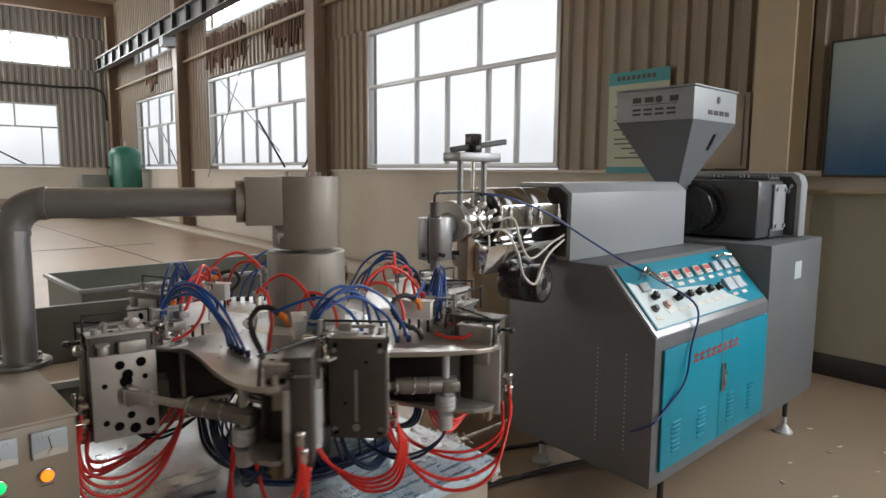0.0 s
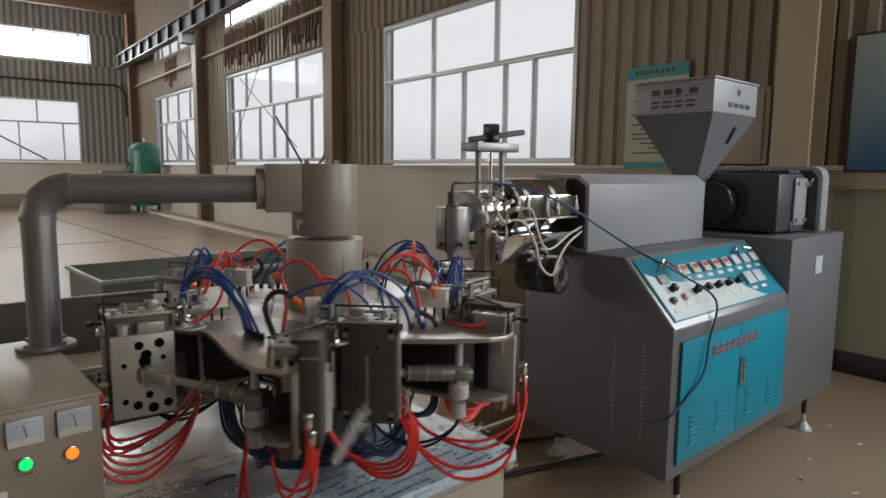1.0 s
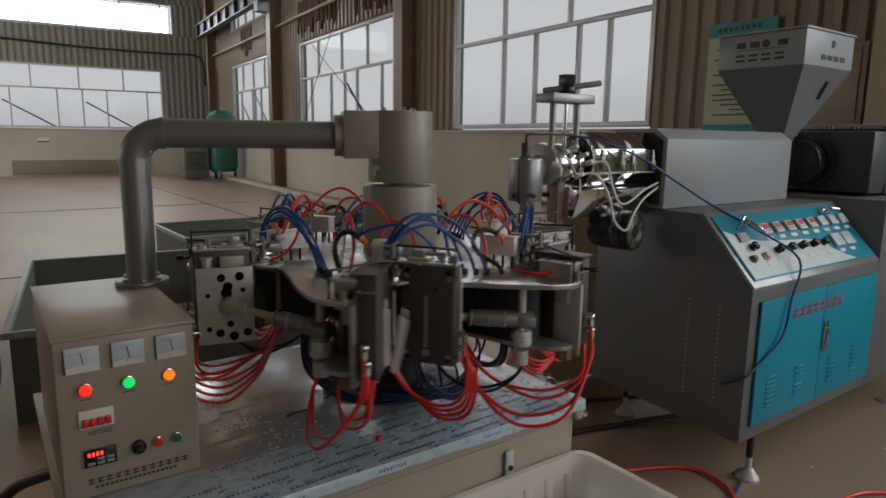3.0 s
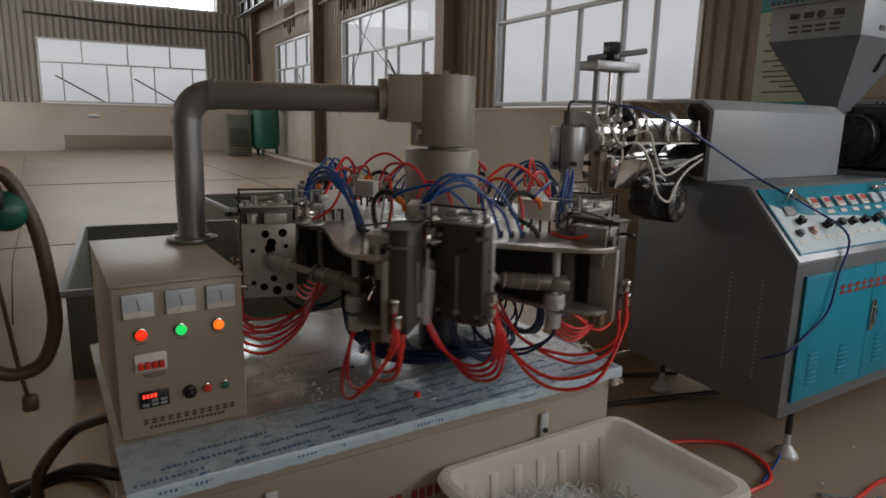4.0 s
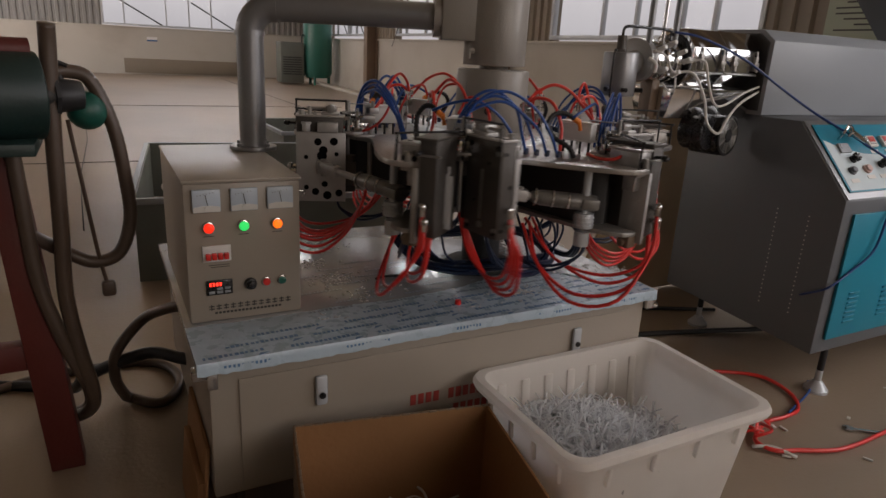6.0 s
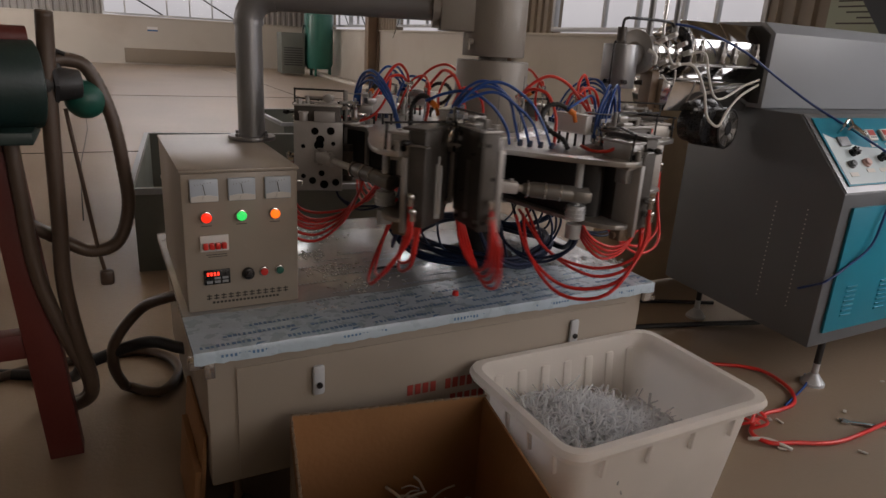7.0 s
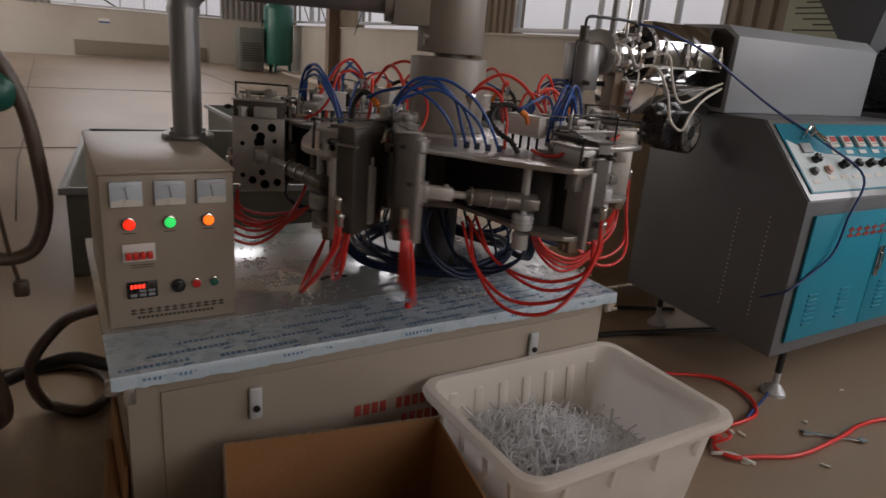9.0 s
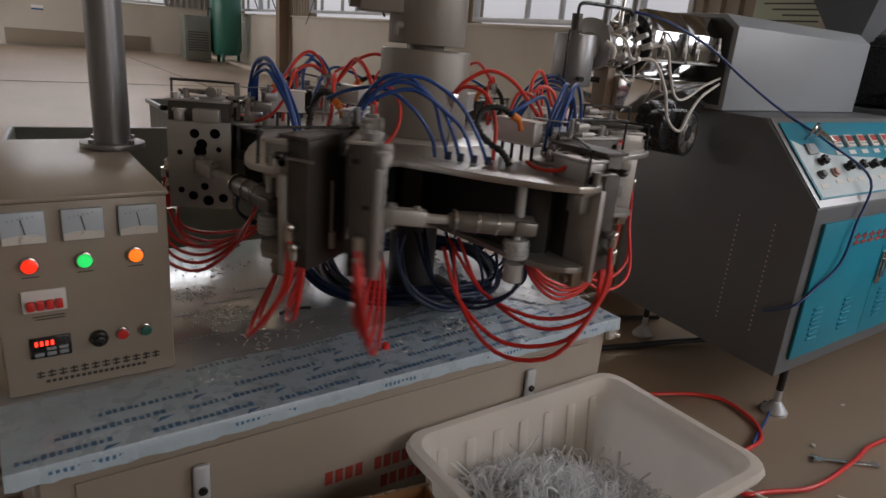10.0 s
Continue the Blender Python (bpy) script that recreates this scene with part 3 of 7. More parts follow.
window("window_1", *WINDOWS[1], SILL, HEAD, [0.344, 0.68], MID, "tall factory window with aluminium frame and hazy daylight", lower=[0.172, 0.30, 0.505, 0.68])
window("window_2", *WINDOWS[2], SILL + 0.05, HEAD, [0.24, 0.495, 0.765], MID, "factory window with thin crossed wires and many panes", lower=[0.115, 0.34, 0.466, 0.617, 0.856])
window("window_3", *WINDOWS[3], SILL + 0.05, HEAD, [0.2, 0.46, 0.72], MID, "factory window with yellowish hazy panes", lower=[0.29, 0.436, 0.49, 0.774])
window("window_4", *WINDOWS[0], SILL, HEAD, [0.33, 0.665], MID, "tall factory window with aluminium frame", lower=[0.25, 0.5, 0.75])
for k, (a, b) in enumerate(WINDOWS):
    window("window_%d" % (5 + k), a, b, UP0, UP1, [0.2, 0.4, 0.6, 0.8], None, "high clerestory window band with plain panes")


def build_far(bm):
    rbox(bm, WEST, FAR, 0.0, 0.24, FAR + 0.24, SILL)
    rbox(bm, WEST, FAR - 0.04, SILL - 0.02, 0.0, FAR + 0.24, SILL + 0.03, 0.008)


piece("wall_north", build_far, M["plaster"], "limewashed low wall at the hall's far end", BUILD)
FW0, FW1 = -6.75, -1.65


def build_far_clad(bm):
    for a, b in ((WEST, FW0), (FW1, 0.0)):
        ribs(bm, a, b, SILL + 0.03, 3.65, "x", FAR, -1)
        rbox(bm, a, FAR + 0.004, SILL + 0.03, b, FAR + 0.16, 3.65)
    for z0, z1 in ((3.65, 4.82), (5.85, TOP)):
        ribs(bm, WEST, 0.0, z0, z1, "x", FAR, -1)
        rbox(bm, WEST, FAR + 0.004, z0, 0.0, FAR + 0.16, z1)
    for a, b in ((WEST, -7.2), (-1.2, 0.0)):
        ribs(bm, a, b, 4.82, 5.85, "x", FAR, -1)
        rbox(bm, a, FAR + 0.004, 4.82, b, FAR + 0.16, 5.85)


piece("wall_cladding_north", build_far_clad, M["bluegrey"], "ribbed steel cladding on the far wall", BUILD)
window("window_9", FW0, FW1, SILL + 0.05, 3.65, [0.245, 0.506, 0.762], 2.9, "wide far window with two rows of panes", at=FAR, swap=True, lower=[0.13, 0.38, 0.52, 0.66, 0.9])
window("window_10", -7.2, -1.2, 4.82, 5.85, [0.08, 0.3, 0.513, 0.728, 0.935], None, "high far clerestory window band", at=FAR, swap=True)
piece("wall_patch", lambda bm: rbox(bm, -6.2, FAR - 0.06, 0.15, -2.2, FAR - 0.003, 0.62, 0.01), M["rib"], "brown plinth panel along the far wall", BUILD)


def build_rest(bm):
    rbox(bm, WEST - 0.24, NEAR, 0.0, WEST, FAR, TOP)
    rbox(bm, WEST, NEAR - 0.24, 0.0, 0.24, NEAR, TOP)


piece("wall_west", build_rest, M["plaster"], "plain plastered walls closing the hall", BUILD)
piece("ceiling", lambda bm: rbox(bm, WEST - 0.24, NEAR - 0.24, TOP, 0.24, FAR + 0.24, TOP + 0.1), M["ceiling"], "tan sheet ceiling", BUILD)


def build_beams(bm):
    for y in (0.4, 7.6, 14.7, 21.9):
        rbox(bm, WEST, y - 0.12, TOP - 0.45, 0.0, y + 0.12, TOP - 0.003, 0.01)


piece("roof_beam", build_beams, M["column"], "brown steel beams across under the ceiling", BUILD)


def build_column(bm):
    rbox(bm, -0.32, -0.14, 0.0, -0.29, 0.14, TOP - 0.45)
    rbox(bm, -0.05, -0.14, 0.0, -0.02, 0.14, TOP - 0.45)
    rbox(bm, -0.29, -0.012, 0.0, -0.05, 0.012, TOP - 0.45)
    rbox(bm, -0.42, -0.2, 0.0, 0.0, 0.2, 0.02)


for k, y in enumerate((-6.6, 0.38, 7.75, 14.7, 21.7)):
    piece("column_%d" % (k + 1), build_column, M["cream"] if k == 1 else M["column"], "cream painted steel column" if k == 1 else "brown painted steel column at the window wall", BUILD @ pose(0, y, 0))

crane = thing("crane_runway", "brown steel crane runway beam with orange rail along the wall", "crane beam", BUILD)


def build_runway(bm):
    rbox(bm, -0.62, 3.0, 4.72, -0.42, 22.2, 4.75)
    rbox(bm, -0.53, 3.0, 4.75, -0.51, 22.2, 5.1)
    rbox(bm, -0.62, 3.0, 5.1, -0.42, 22.2, 5.13)


part("beam", build_runway, M["grey"], crane)
part("rail", lambda bm: rbox(bm, -0.56, 3.0, 5.133, -0.48, 22.2, 5.19, 0.005), M["orangepaint"], crane, "orange painted rail")
stiff = mesh_of("stiffener", lambda bm: rbox(bm, -0.63, -0.05, 4.753, -0.41, 0.05, 5.097), M["dark"])
for k in range(19):
    part("stiffener", stiff, None, crane, m=pose(0, 4 + k * 0.98, 0))
for y in (14.55, 7.6):
    part("bracket", lambda bm: rbox(bm, -0.62, y, 4.5, -0.33, y + 0.3, 4.717), M["grey"], crane)
piece("wall_pipe", lambda bm: tube(bm, [(-0.12, 3.0, 4.24), (-0.12, 8, 4.22), (-0.12, 15, 4.18), (-0.12, 22.3, 4.15)], 0.035, 8, 4), M["cream"], "long cream pipe along the cladding", BUILD)
piece("wall_conduit", lambda bm: tube(bm, [(-0.05, -6, 1.43), (-0.05, -1, 1.43), (-0.05, 0.2, 1.41)], 0.018, 8, 3), M["cream"], "thin cream conduit on the wall", BUILD)


def build_cables(bm):
    tube(bm, [(-0.16, 8.1, 4.4), (-0.2, 8.02, 3.4), (-0.17, 7.95, 2.2), (-0.18, 8.2, 1.7), (-0.1, 8.5, 1.62)], 0.02, 6, 5)
    tube(bm, [(-7.0, FAR - 0.1, 4.35), (-4, FAR - 0.1, 4.22), (-1.6, FAR - 0.1, 4.2), (-0.4, FAR - 0.12, 4.15), (-0.25, FAR - 0.12, 3.2)], 0.035, 6, 5)


piece("wall_cable", build_cables, M["black"], "dark cables sagging along the walls", BUILD)


def build_wires(bm):
    tube(bm, [(-0.2, 9.2, 1.9), (-0.15, 12.2, 3.5)], 0.008, 5, 1)
    tube(bm, [(-0.2, 13.0, 1.4), (-0.15, 10.6, 4.0)], 0.008, 5, 1)
    tube(bm, [(-0.25, 8.9, 1.62), (-0.2, 10.1, 2.5)], 0.02, 6, 1)
    for y in (16.2, 17.9):
        tube(bm, [(0.1, y, 1.7), (0.1, y + 1.2, 2.6)], 0.016, 6, 1)
    for x in (-6.3, -4.0):
        tube(bm, [(x, FAR + 0.12, 2.5), (x + 1.4, FAR + 0.12, 1.68)], 0.025, 6, 1)


piece("brace_wire", build_wires, M["dark"], "thin bracing wires and stay rods across the windows", BUILD)
piece("floor_kerb", lambda bm: rbox(bm, -0.6, 3.5, 0.0, -0.35, 22.0, 0.22, 0.01), M["plaster"], "low pale kerb along the foot of the wall", BUILD)
BACK = piece("backdrop_east", lambda bm: rbox(bm, 7.0, -22, -4, 7.1, 42, 16), M["haze"], "hazy bright daylight outside the windows", BUILD)
piece("backdrop_north", lambda bm: rbox(bm, -24, FAR + 7, -4, 14, FAR + 7.1, 16), M["haze"], "hazy bright daylight beyond the far windows", BUILD)

# wall notices
notice = thing("wall_notice", "pale green notice sheet with teal header pinned to the cladding", "notice", BUILD @ pose(-0.045, 1.74, 2.03))
part("sheet", lambda bm: rbox(bm, -0.006, -0.33, -0.48, 0, 0.33, 0.48), M["poster"], notice)
part("header", lambda bm: rbox(bm, -0.009, -0.33, 0.36, -0.0065, 0.33, 0.48), M["posterteal"], notice, "teal header band")
part("footer", lambda bm: rbox(bm, -0.009, -0.33, -0.48, -0.0065, 0.33, -0.42), M["posterteal"], notice, "teal footer band")


def build_notice_text(bm):
    rng = random.Random(7)
    for k in range(8):
        rbox(bm, -0.011, 0.2 - k * 0.055, 0.4, -0.0095, 0.235 - k * 0.055, 0.44)
    for k in range(15):
        rbox(bm, -0.009, -0.27, 0.29 - k * 0.045, -0.0065, 0.27 - 0.25 * rng.random(), 0.303 - k * 0.045)


part("text_bars", build_notice_text, M["darkprint"], notice)["kind"] = "stuff"
poster = thing("wall_poster", "large blue poster in a thin pale border on the wall", "poster", BUILD @ pose(-0.05, -0.75, 2.03))
part("border", lambda bm: rbox(bm, -0.012, -0.84, -0.5, 0, 0.84, 0.5, 0.004), M["darkprint"], poster)
part("sheet", lambda bm: rbox(bm, -0.016, -0.82, -0.48, -0.0125, 0.82, 0.48), M["sheet"], poster)
part("text_bars", lambda bm: [rbox(bm, -0.019, 0.35 - k * 0.07, 0.38, -0.0165, 0.39 - k * 0.07, 0.42) for k in range(9)], M["darkprint"], poster)
cabinet = thing("wall_cabinet", "beige steel electrical cabinet hung on the wall", "cabinet", BUILD @ pose(-0.1, 0.98, 1.89))
part("body", lambda bm: rbox(bm, -0.14, -0.4, -0.3, 0.06, 0.4, 0.3, 0.006), M["beige"], cabinet)
part("door", lambda bm: rbox(bm, -0.155, -0.36, -0.27, -0.1425, 0.36, 0.27, 0.004), M["beige"], cabinet)
part("warning_sticker", lambda bm: rbox(bm, -0.158, 0.05, -0.02, -0.1555, 0.15, 0.07), M["yellow"], cabinet, "small yellow warning sticker")
part("lock", lambda bm: rod(bm, (-0.17, -0.22, 0.02), (-0.156, -0.22, 0.02), 0.018), M["chrome"], cabinet)
small = thing("wall_label", "small white label with a blue band on the far wall", "label", BUILD @ pose(-5.3, FAR - 0.003, 1.25))
part("plate", lambda bm: rbox(bm, -0.16, -0.008, -0.07, 0.16, 0, 0.07), M["white"], small)
part("band", lambda bm: rbox(bm, -0.16, -0.012, -0.07, 0.16, -0.0085, -0.02), M["posterblue"], small, "blue lower band")

# green air tank with its compressor by the far corner
air = thing("air_tank", "tall green compressed-air tank standing by the far corner", "air tank", BUILD @ pose(-0.62, 18.7, 0.15) @ Matrix.Diagonal((0.9, 0.9, 0.9, 1)))


def build_tank_shell(bm):
    prof = [(0.0, 2.32), (0.2, 2.3), (0.38, 2.22), (0.47, 2.08), (0.48, 2.0), (0.48, 0.4), (0.4, 0.25), (0.0, 0.22)]
    vs = [[bm.verts.new((r * math.cos(a), r * math.sin(a), z)) for a in [2 * math.pi * k / 24 for k in range(24)]] if r else [bm.verts.new((0, 0, z))] for r, z in prof]
    for a, b in zip(vs, vs[1:]):
        for k in range(24):
            i, j = k, (k + 1) % 24
            bm.faces.new([v for v in ((a[0], b[j], b[i]) if len(a) == 1 else (a[i], a[j], b[0]) if len(b) == 1 else (a[i], a[j], b[j], b[i]))])
    bmesh.ops.recalc_face_normals(bm, faces=bm.faces[:])


part("shell", build_tank_shell, M["green"], air)
part("valve", lambda bm: (rod(bm, (0, 0, 2.3), (0, 0, 2.42), 0.03), ball(bm, (0, 0, 2.44), 0.035)), M["steel"], air)
part("pipe", lambda bm: tube(bm, [(-0.48, -0.1, 1.6), (-0.56, -0.1, 1.6), (-0.58, -0.1, 0.9), (-0.5, -0.1, 0.3)], 0.025, 6, 4), M["dgreen"], air)
for k in range(3):
    part("leg", lambda bm: rbox(bm, -0.05, -0.03, 0, 0.05, 0.03, 0.4, 0.005), M["green"], air, m=pose(0.38 * math.cos(k * 2.1), 0.38 * math.sin(k * 2.1), 0, 0, 0, k * 120))
comp = thing("compressor", "dark grey compressor cabinet beside the green tank", "compressor", BUILD @ pose(-1.45, 18.9, 0.15))
part("body", lambda bm: rbox(bm, -0.35, -0.4, 0.05, 0.35, 0.4, 1.25, 0.02), M["tank"], comp)
part("grille", lambda bm: [rbox(bm, -0.28, -0.42, 0.3 + k * 0.07, 0.28, -0.4, 0.33 + k * 0.07) for k in range(8)], M["dark"], comp)

# ---- the extruder ----
XL, XS, XR, YF, YB, YK = 2.10, 3.28, 4.07, 0.537, 1.335, 0.79
extruder = thing("extruder", "grey plastic extruder with teal doors and sloping panel on four feet", "extruder")


def build_extruder_body(bm):
    prof = [(YF, 0.22), (YB, 0.265), (YB, 1.15), (YK, 1.15), (YF, 0.872)]
    prism(bm, prof, XL, XS - 0.0015, "x", 0.006)
    prism(bm, [(YF, 0.215), (YB, 0.26), (YB, 1.172), (YF, 1.172)], XS + 0.0015, XR, "x", 0.006)


part("body", build_extruder_body, M["grey"], extruder)
SLOPE = math.degrees(math.atan2(1.15 - 0.872, YK - YF))
PANEL = pose((XL + XS) / 2, (YF + YK) / 2, (0.872 + 1.15) / 2, SLOPE, 0, 0)      # x along, y up the slope, z out of it
part("panel_surround", lambda bm: obox(bm, PANEL @ pose(0, 0, 0.003), 1.165, 0.37, 0.004, 0.001), M["galv"], extruder, "pale grey panel border")
panel = part("control_panel", lambda bm: rbox(bm, -0.56, -0.185, -0.002, 0.56, 0.175, 0.003, 0.001), M["teal"], extruder, "teal sloping control panel", PANEL @ pose(0.005, 0.006, 0.0085) @ Matrix.Diagonal((1, 0.88, 1, 1)))
part("printed_field", lambda bm: prism(bm, [(-0.55, -0.178), (0.36, -0.178), (0.28, -0.14), (0.21, -0.10), (0.17, -0.05), (0.05, -0.02), (-0.15, -0.005), (-0.33, 0.01), (-0.45, 0.04), (-0.55, 0.09)], 0.0032, 0.0042), M["silver"], panel, "silver-white printed lower field")
ctrl = mesh_of("temperature_controller", lambda bm: (rbox(bm, -0.03, -0.03, 0, 0.03, 0.03, 0.014, 0.003)), M["wire"])
disp = mesh_of("controller_display", lambda bm: rbox(bm, -0.021, -0.006, 0.0145, 0.021, 0.022, 0.016), M["redpanel"])
keys = mesh_of("controller_keys", lambda bm: [rbox(bm, -0.02 + k * 0.015, -0.02, 0.0145, -0.01 + k * 0.015, -0.013, 0.016) for k in range(3)], M["lgrey"])
amm = mesh_of("ammeter", lambda bm: (rbox(bm, -0.033, -0.03, 0, 0.033, 0.032, 0.016, 0.003), rbox(bm, -0.024, 0.0, 0.0162, 0.024, 0.022, 0.0175)), M["dial"])
label_bar = mesh_of("label_bar", lambda bm: rbox(bm, -0.026, -0.010, 0, 0.026, 0.010, 0.0012), M["wire"])
for k in range(8):
    if k < 5:
        c = part("temperature_controller", ctrl, None, panel, "white controller with red display", m=pose(-0.246 + k * 0.105, 0.07, 0.004))
        part("controller_display", disp, None, c)
        part("controller_keys", keys, None, c)
    else:
        part("ammeter", amm, None, panel, "small grey ammeter", m=pose(-0.246 + k * 0.105, 0.07, 0.004))
    part("label_bar", label_bar, None, panel, m=pose(-0.246 + k * 0.105, 0.018, 0.0048))


def build_knob(bm):
    rod(bm, (0, 0, 0), (0, 0, 0.006), 0.019, None, 16)
    rod(bm, (0, 0, 0.006), (0, 0, 0.024), 0.013, 0.011, 14, 0.002)
    for j in range(3):
        obox(bm, pose(0, 0, 0.02, 0, 0, 60 * j), 0.007, 0.042, 0.016, 0.002)


knob = mesh_of("knob", build_knob, M["blackgloss"])
for k in range(5):
    part("knob", knob, None, panel, "black star-shaped knob", m=pose(-0.26 + k * 0.104, -0.055, 0.0045, 0, 0, 17 * k))
for k in range(7):
    part("label_bar", label_bar, None, panel, m=pose(-0.37 + k * 0.088, -0.115, 0.0045))
part("label_bar", label_bar, None, panel, m=pose(-0.49, -0.13, 0.0045))
part("selector", knob, None, panel, "large black selector", m=pose(-0.43, -0.02, 0.0045, 0, 0, 10))
part("start_button", lambda bm: (rod(bm, (-0.48, -0.08, 0.004), (-0.48, -0.08, 0.012), 0.02, None, 16), rod(bm, (-0.48, -0.08, 0.012), (-0.48, -0.08, 0.024), 0.015, None, 14, 0.003)), M["grey"], panel, "grey push button")
part("stop_button", lambda bm: (rod(bm, (-0.375, -0.075, 0.004), (-0.375, -0.075, 0.012), 0.022, None, 16), rod(bm, (-0.375, -0.075, 0.012), (-0.375, -0.075, 0.022), 0.017, None, 14, 0.003)), M["pinkcap"], panel, "pale red push button")
part("voltmeter", lambda bm: (rbox(bm, -0.485, 0.015, 0.004, -0.415, 0.065, 0.014, 0.003), rbox(bm, -0.475, 0.035, 0.0142, -0.425, 0.058, 0.0155)), M["lgrey"], panel)
part("hose_hook", lambda bm: (tube(bm, [(-0.45, 0.09, 0.004), (-0.47, 0.095, 0.05), (-0.44, 0.12, 0.065), (-0.41, 0.10, 0.05), (-0.42, 0.085, 0.03)], 0.006, 6, 5), rod(bm, (-0.39, 0.12, 0.03), (-0.36, 0.04, 0.05), 0.013, 0.009, 12, 0.002)), M["chrome"], panel, "bright hose ring and lever")
part("joint_bracket", lambda bm: (rod(bm, (0.36, 0.12, 0.004), (0.36, 0.12, 0.05), 0.012), rod(bm, (0.36, 0.12, 0.05), (0.40, 0.10, 0.06), 0.009), ball(bm, (0.33, 0.13, 0.02), 0.016)), M["chrome"], panel, "bright cranked handle")
for k in range(2):
    part("large_meter", lambda bm: (rbox(bm, -0.045, -0.04, 0, 0.045, 0.04, 0.016, 0.003), rbox(bm, -0.035, 0.0, 0.0162, 0.035, 0.03, 0.0175)), M["dial"], panel, "large grey panel meter", m=pose(0.285 + k * 0.105, -0.055, 0.004))
    part("label_bar", label_bar, None, panel, m=pose(0.285 + k * 0.105, -0.118, 0.0045))


def build_strokes(bm, n, x0, z, step, seed):
    """Plain bars in place of lettering."""
    for j in range(n):
        rbox(bm, x0 + j * step, -0.0145, z, x0 + j * step + step * 0.68, -0.0125, z + 0.012)
        rbox(bm, x0 + j * step, -0.0145, z + 0.025, x0 + j * step + step * 0.68, -0.0125, z + 0.036)
        rbox(bm, x0 + j * step + step * 0.27, -0.0142, z + 0.012, x0 + j * step + step * 0.4, -0.0125, z + 0.045)


def build_door(bm, w):
    rbox(bm, 0, -0.012, 0, w, 0, 0.535, 0.003)


for k, x in enumerate((2.158, 2.706)):
    door = part("door", lambda bm: build_door(bm, 0.544), M["teal"], extruder, "teal door with louvres", pose(x, YF - 0.0025, 0.283))
    for g in range(2):
        part("louvre", lambda bm: [obox(bm, pose(0.12 + g * 0.24, -0.0145, 0.07 + j * 0.021, 32), 0.07, 0.006, 0.012, 0.002) for j in range(7)], M["teal"], door)
    if k == 0:
        part("door_handle", lambda bm: (rbox(bm, 0.555, -0.022, 0.23, 0.585, -0.0125, 0.37, 0.004), rbox(bm, 0.563, -0.032, 0.26, 0.577, -0.0225, 0.34, 0.003)), M["chrome"], door, "chrome swing handle")
    part("lettering", lambda bm: build_strokes(bm, 5 - 2 * k, 0.25 * (1 - k) + 0.01, 0.43, 0.06, k), M["redprint"], door, "red lettering bars")
part("rating_plate", lambda bm: rbox(bm, 3.63, YF - 0.004, 0.955, 3.735, YF - 0.0005, 1.055, 0.001), M["silver"], extruder)


def build_vent_holes(bm):
    for y in (0.668, 0.81):
        for j in range(22):
            rod(bm, (XL - 0.0015, y, 0.36 + j * 0.02), (XL + 0.002, y, 0.36 + j * 0.02), 0.003, None, 6)


part("vent_holes", build_vent_holes, M["wire"], extruder)["kind"] = "stuff"
leg = mesh_of("foot", lambda bm: (rod(bm, (0, 0, 0.0), (0, 0, 0.012), 0.05, None, 18), rod(bm, (0, 0, 0.012), (0, 0, 0.05), 0.048, 0.018, 18), rod(bm, (0, 0, 0.05), (0, 0, 0.1), 0.014, None, 12)), M["alu"])
stem = mesh_of("leg", lambda bm: rod(bm, (0, 0, 0.1), (0, 0, 0.26), 0.014, None, 12), M["black"])
for x, y in ((2.272, 0.575), (2.36, 1.31), (3.76, 0.575), (3.75, 1.31)):
    f = part("leg", stem, None, extruder, m=pose(x, y, 0))
    part("foot", leg, None, f, "bright cone foot")


def build_cover(bm):
    prism(bm, [(0.97, 1.152), (1.33, 1.152), (1.33, 1.458), (1.27, 1.502), (1.03, 1.502), (0.97, 1.458)], 2.092, 3.165, "x", 0.004)


part("barrel_cover", build_cover, M["lgrey"], extruder, "grey sheet cover over the barrel")
# solid dark sheet in place of the shade inside the cover's end
part("cover_mouth", lambda bm: prism(bm, [(0.99, 1.17), (1.31, 1.17), (1.31, 1.45), (1.26, 1.485), (1.04, 1.485), (0.99, 1.45)], 2.084, 2.0905, "x"), M["dark"], extruder, "dark sheet standing in for the shaded open end of the cover")


def build_hopper_cone(bm):
    rings = []
    for z, x0, x1, y0, y1 in ((1.84, 3.07, 3.60, 0.905, 1.376), (1.50, 3.26, 3.41, 1.065, 1.215), (1.44, 3.26, 3.41, 1.065, 1.215)):
        rings.append([bm.verts.new(p) for p in ((x0, y0, z), (x1, y0, z), (x1, y1, z), (x0, y1, z))])
    for a, b in zip(rings, rings[1:]):
        for k in range(4):
            bm.faces.new((a[k], a[(k + 1) % 4], b[(k + 1) % 4], b[k]))
    bm.faces.new(rings[-1])
    bmesh.ops.recalc_face_normals(bm, faces=bm.faces[:])


hopper = part("hopper", build_hopper_cone, M["grey"], extruder, "grey square feed hopper")


def build_hopper_rim(bm):
    rbox(bm, 3.07, 0.905, 1.84, 3.60, 1.376, 2.015, 0.004)


part("hopper_box", build_hopper_rim, M["lgrey"], hopper)
part("lid", lambda bm: rbox(bm, 3.062, 0.897, 2.0165, 3.608, 1.384, 2.027, 0.003), M["lgrey"], hopper)
part("sight_glass", lambda bm: obox(bm, pose(3.40, 0.952, 1.73, 25, 0, 0), 0.028, 0.008, 0.1, 0.003), M["blackgloss"], hopper, "small dark sight slot")


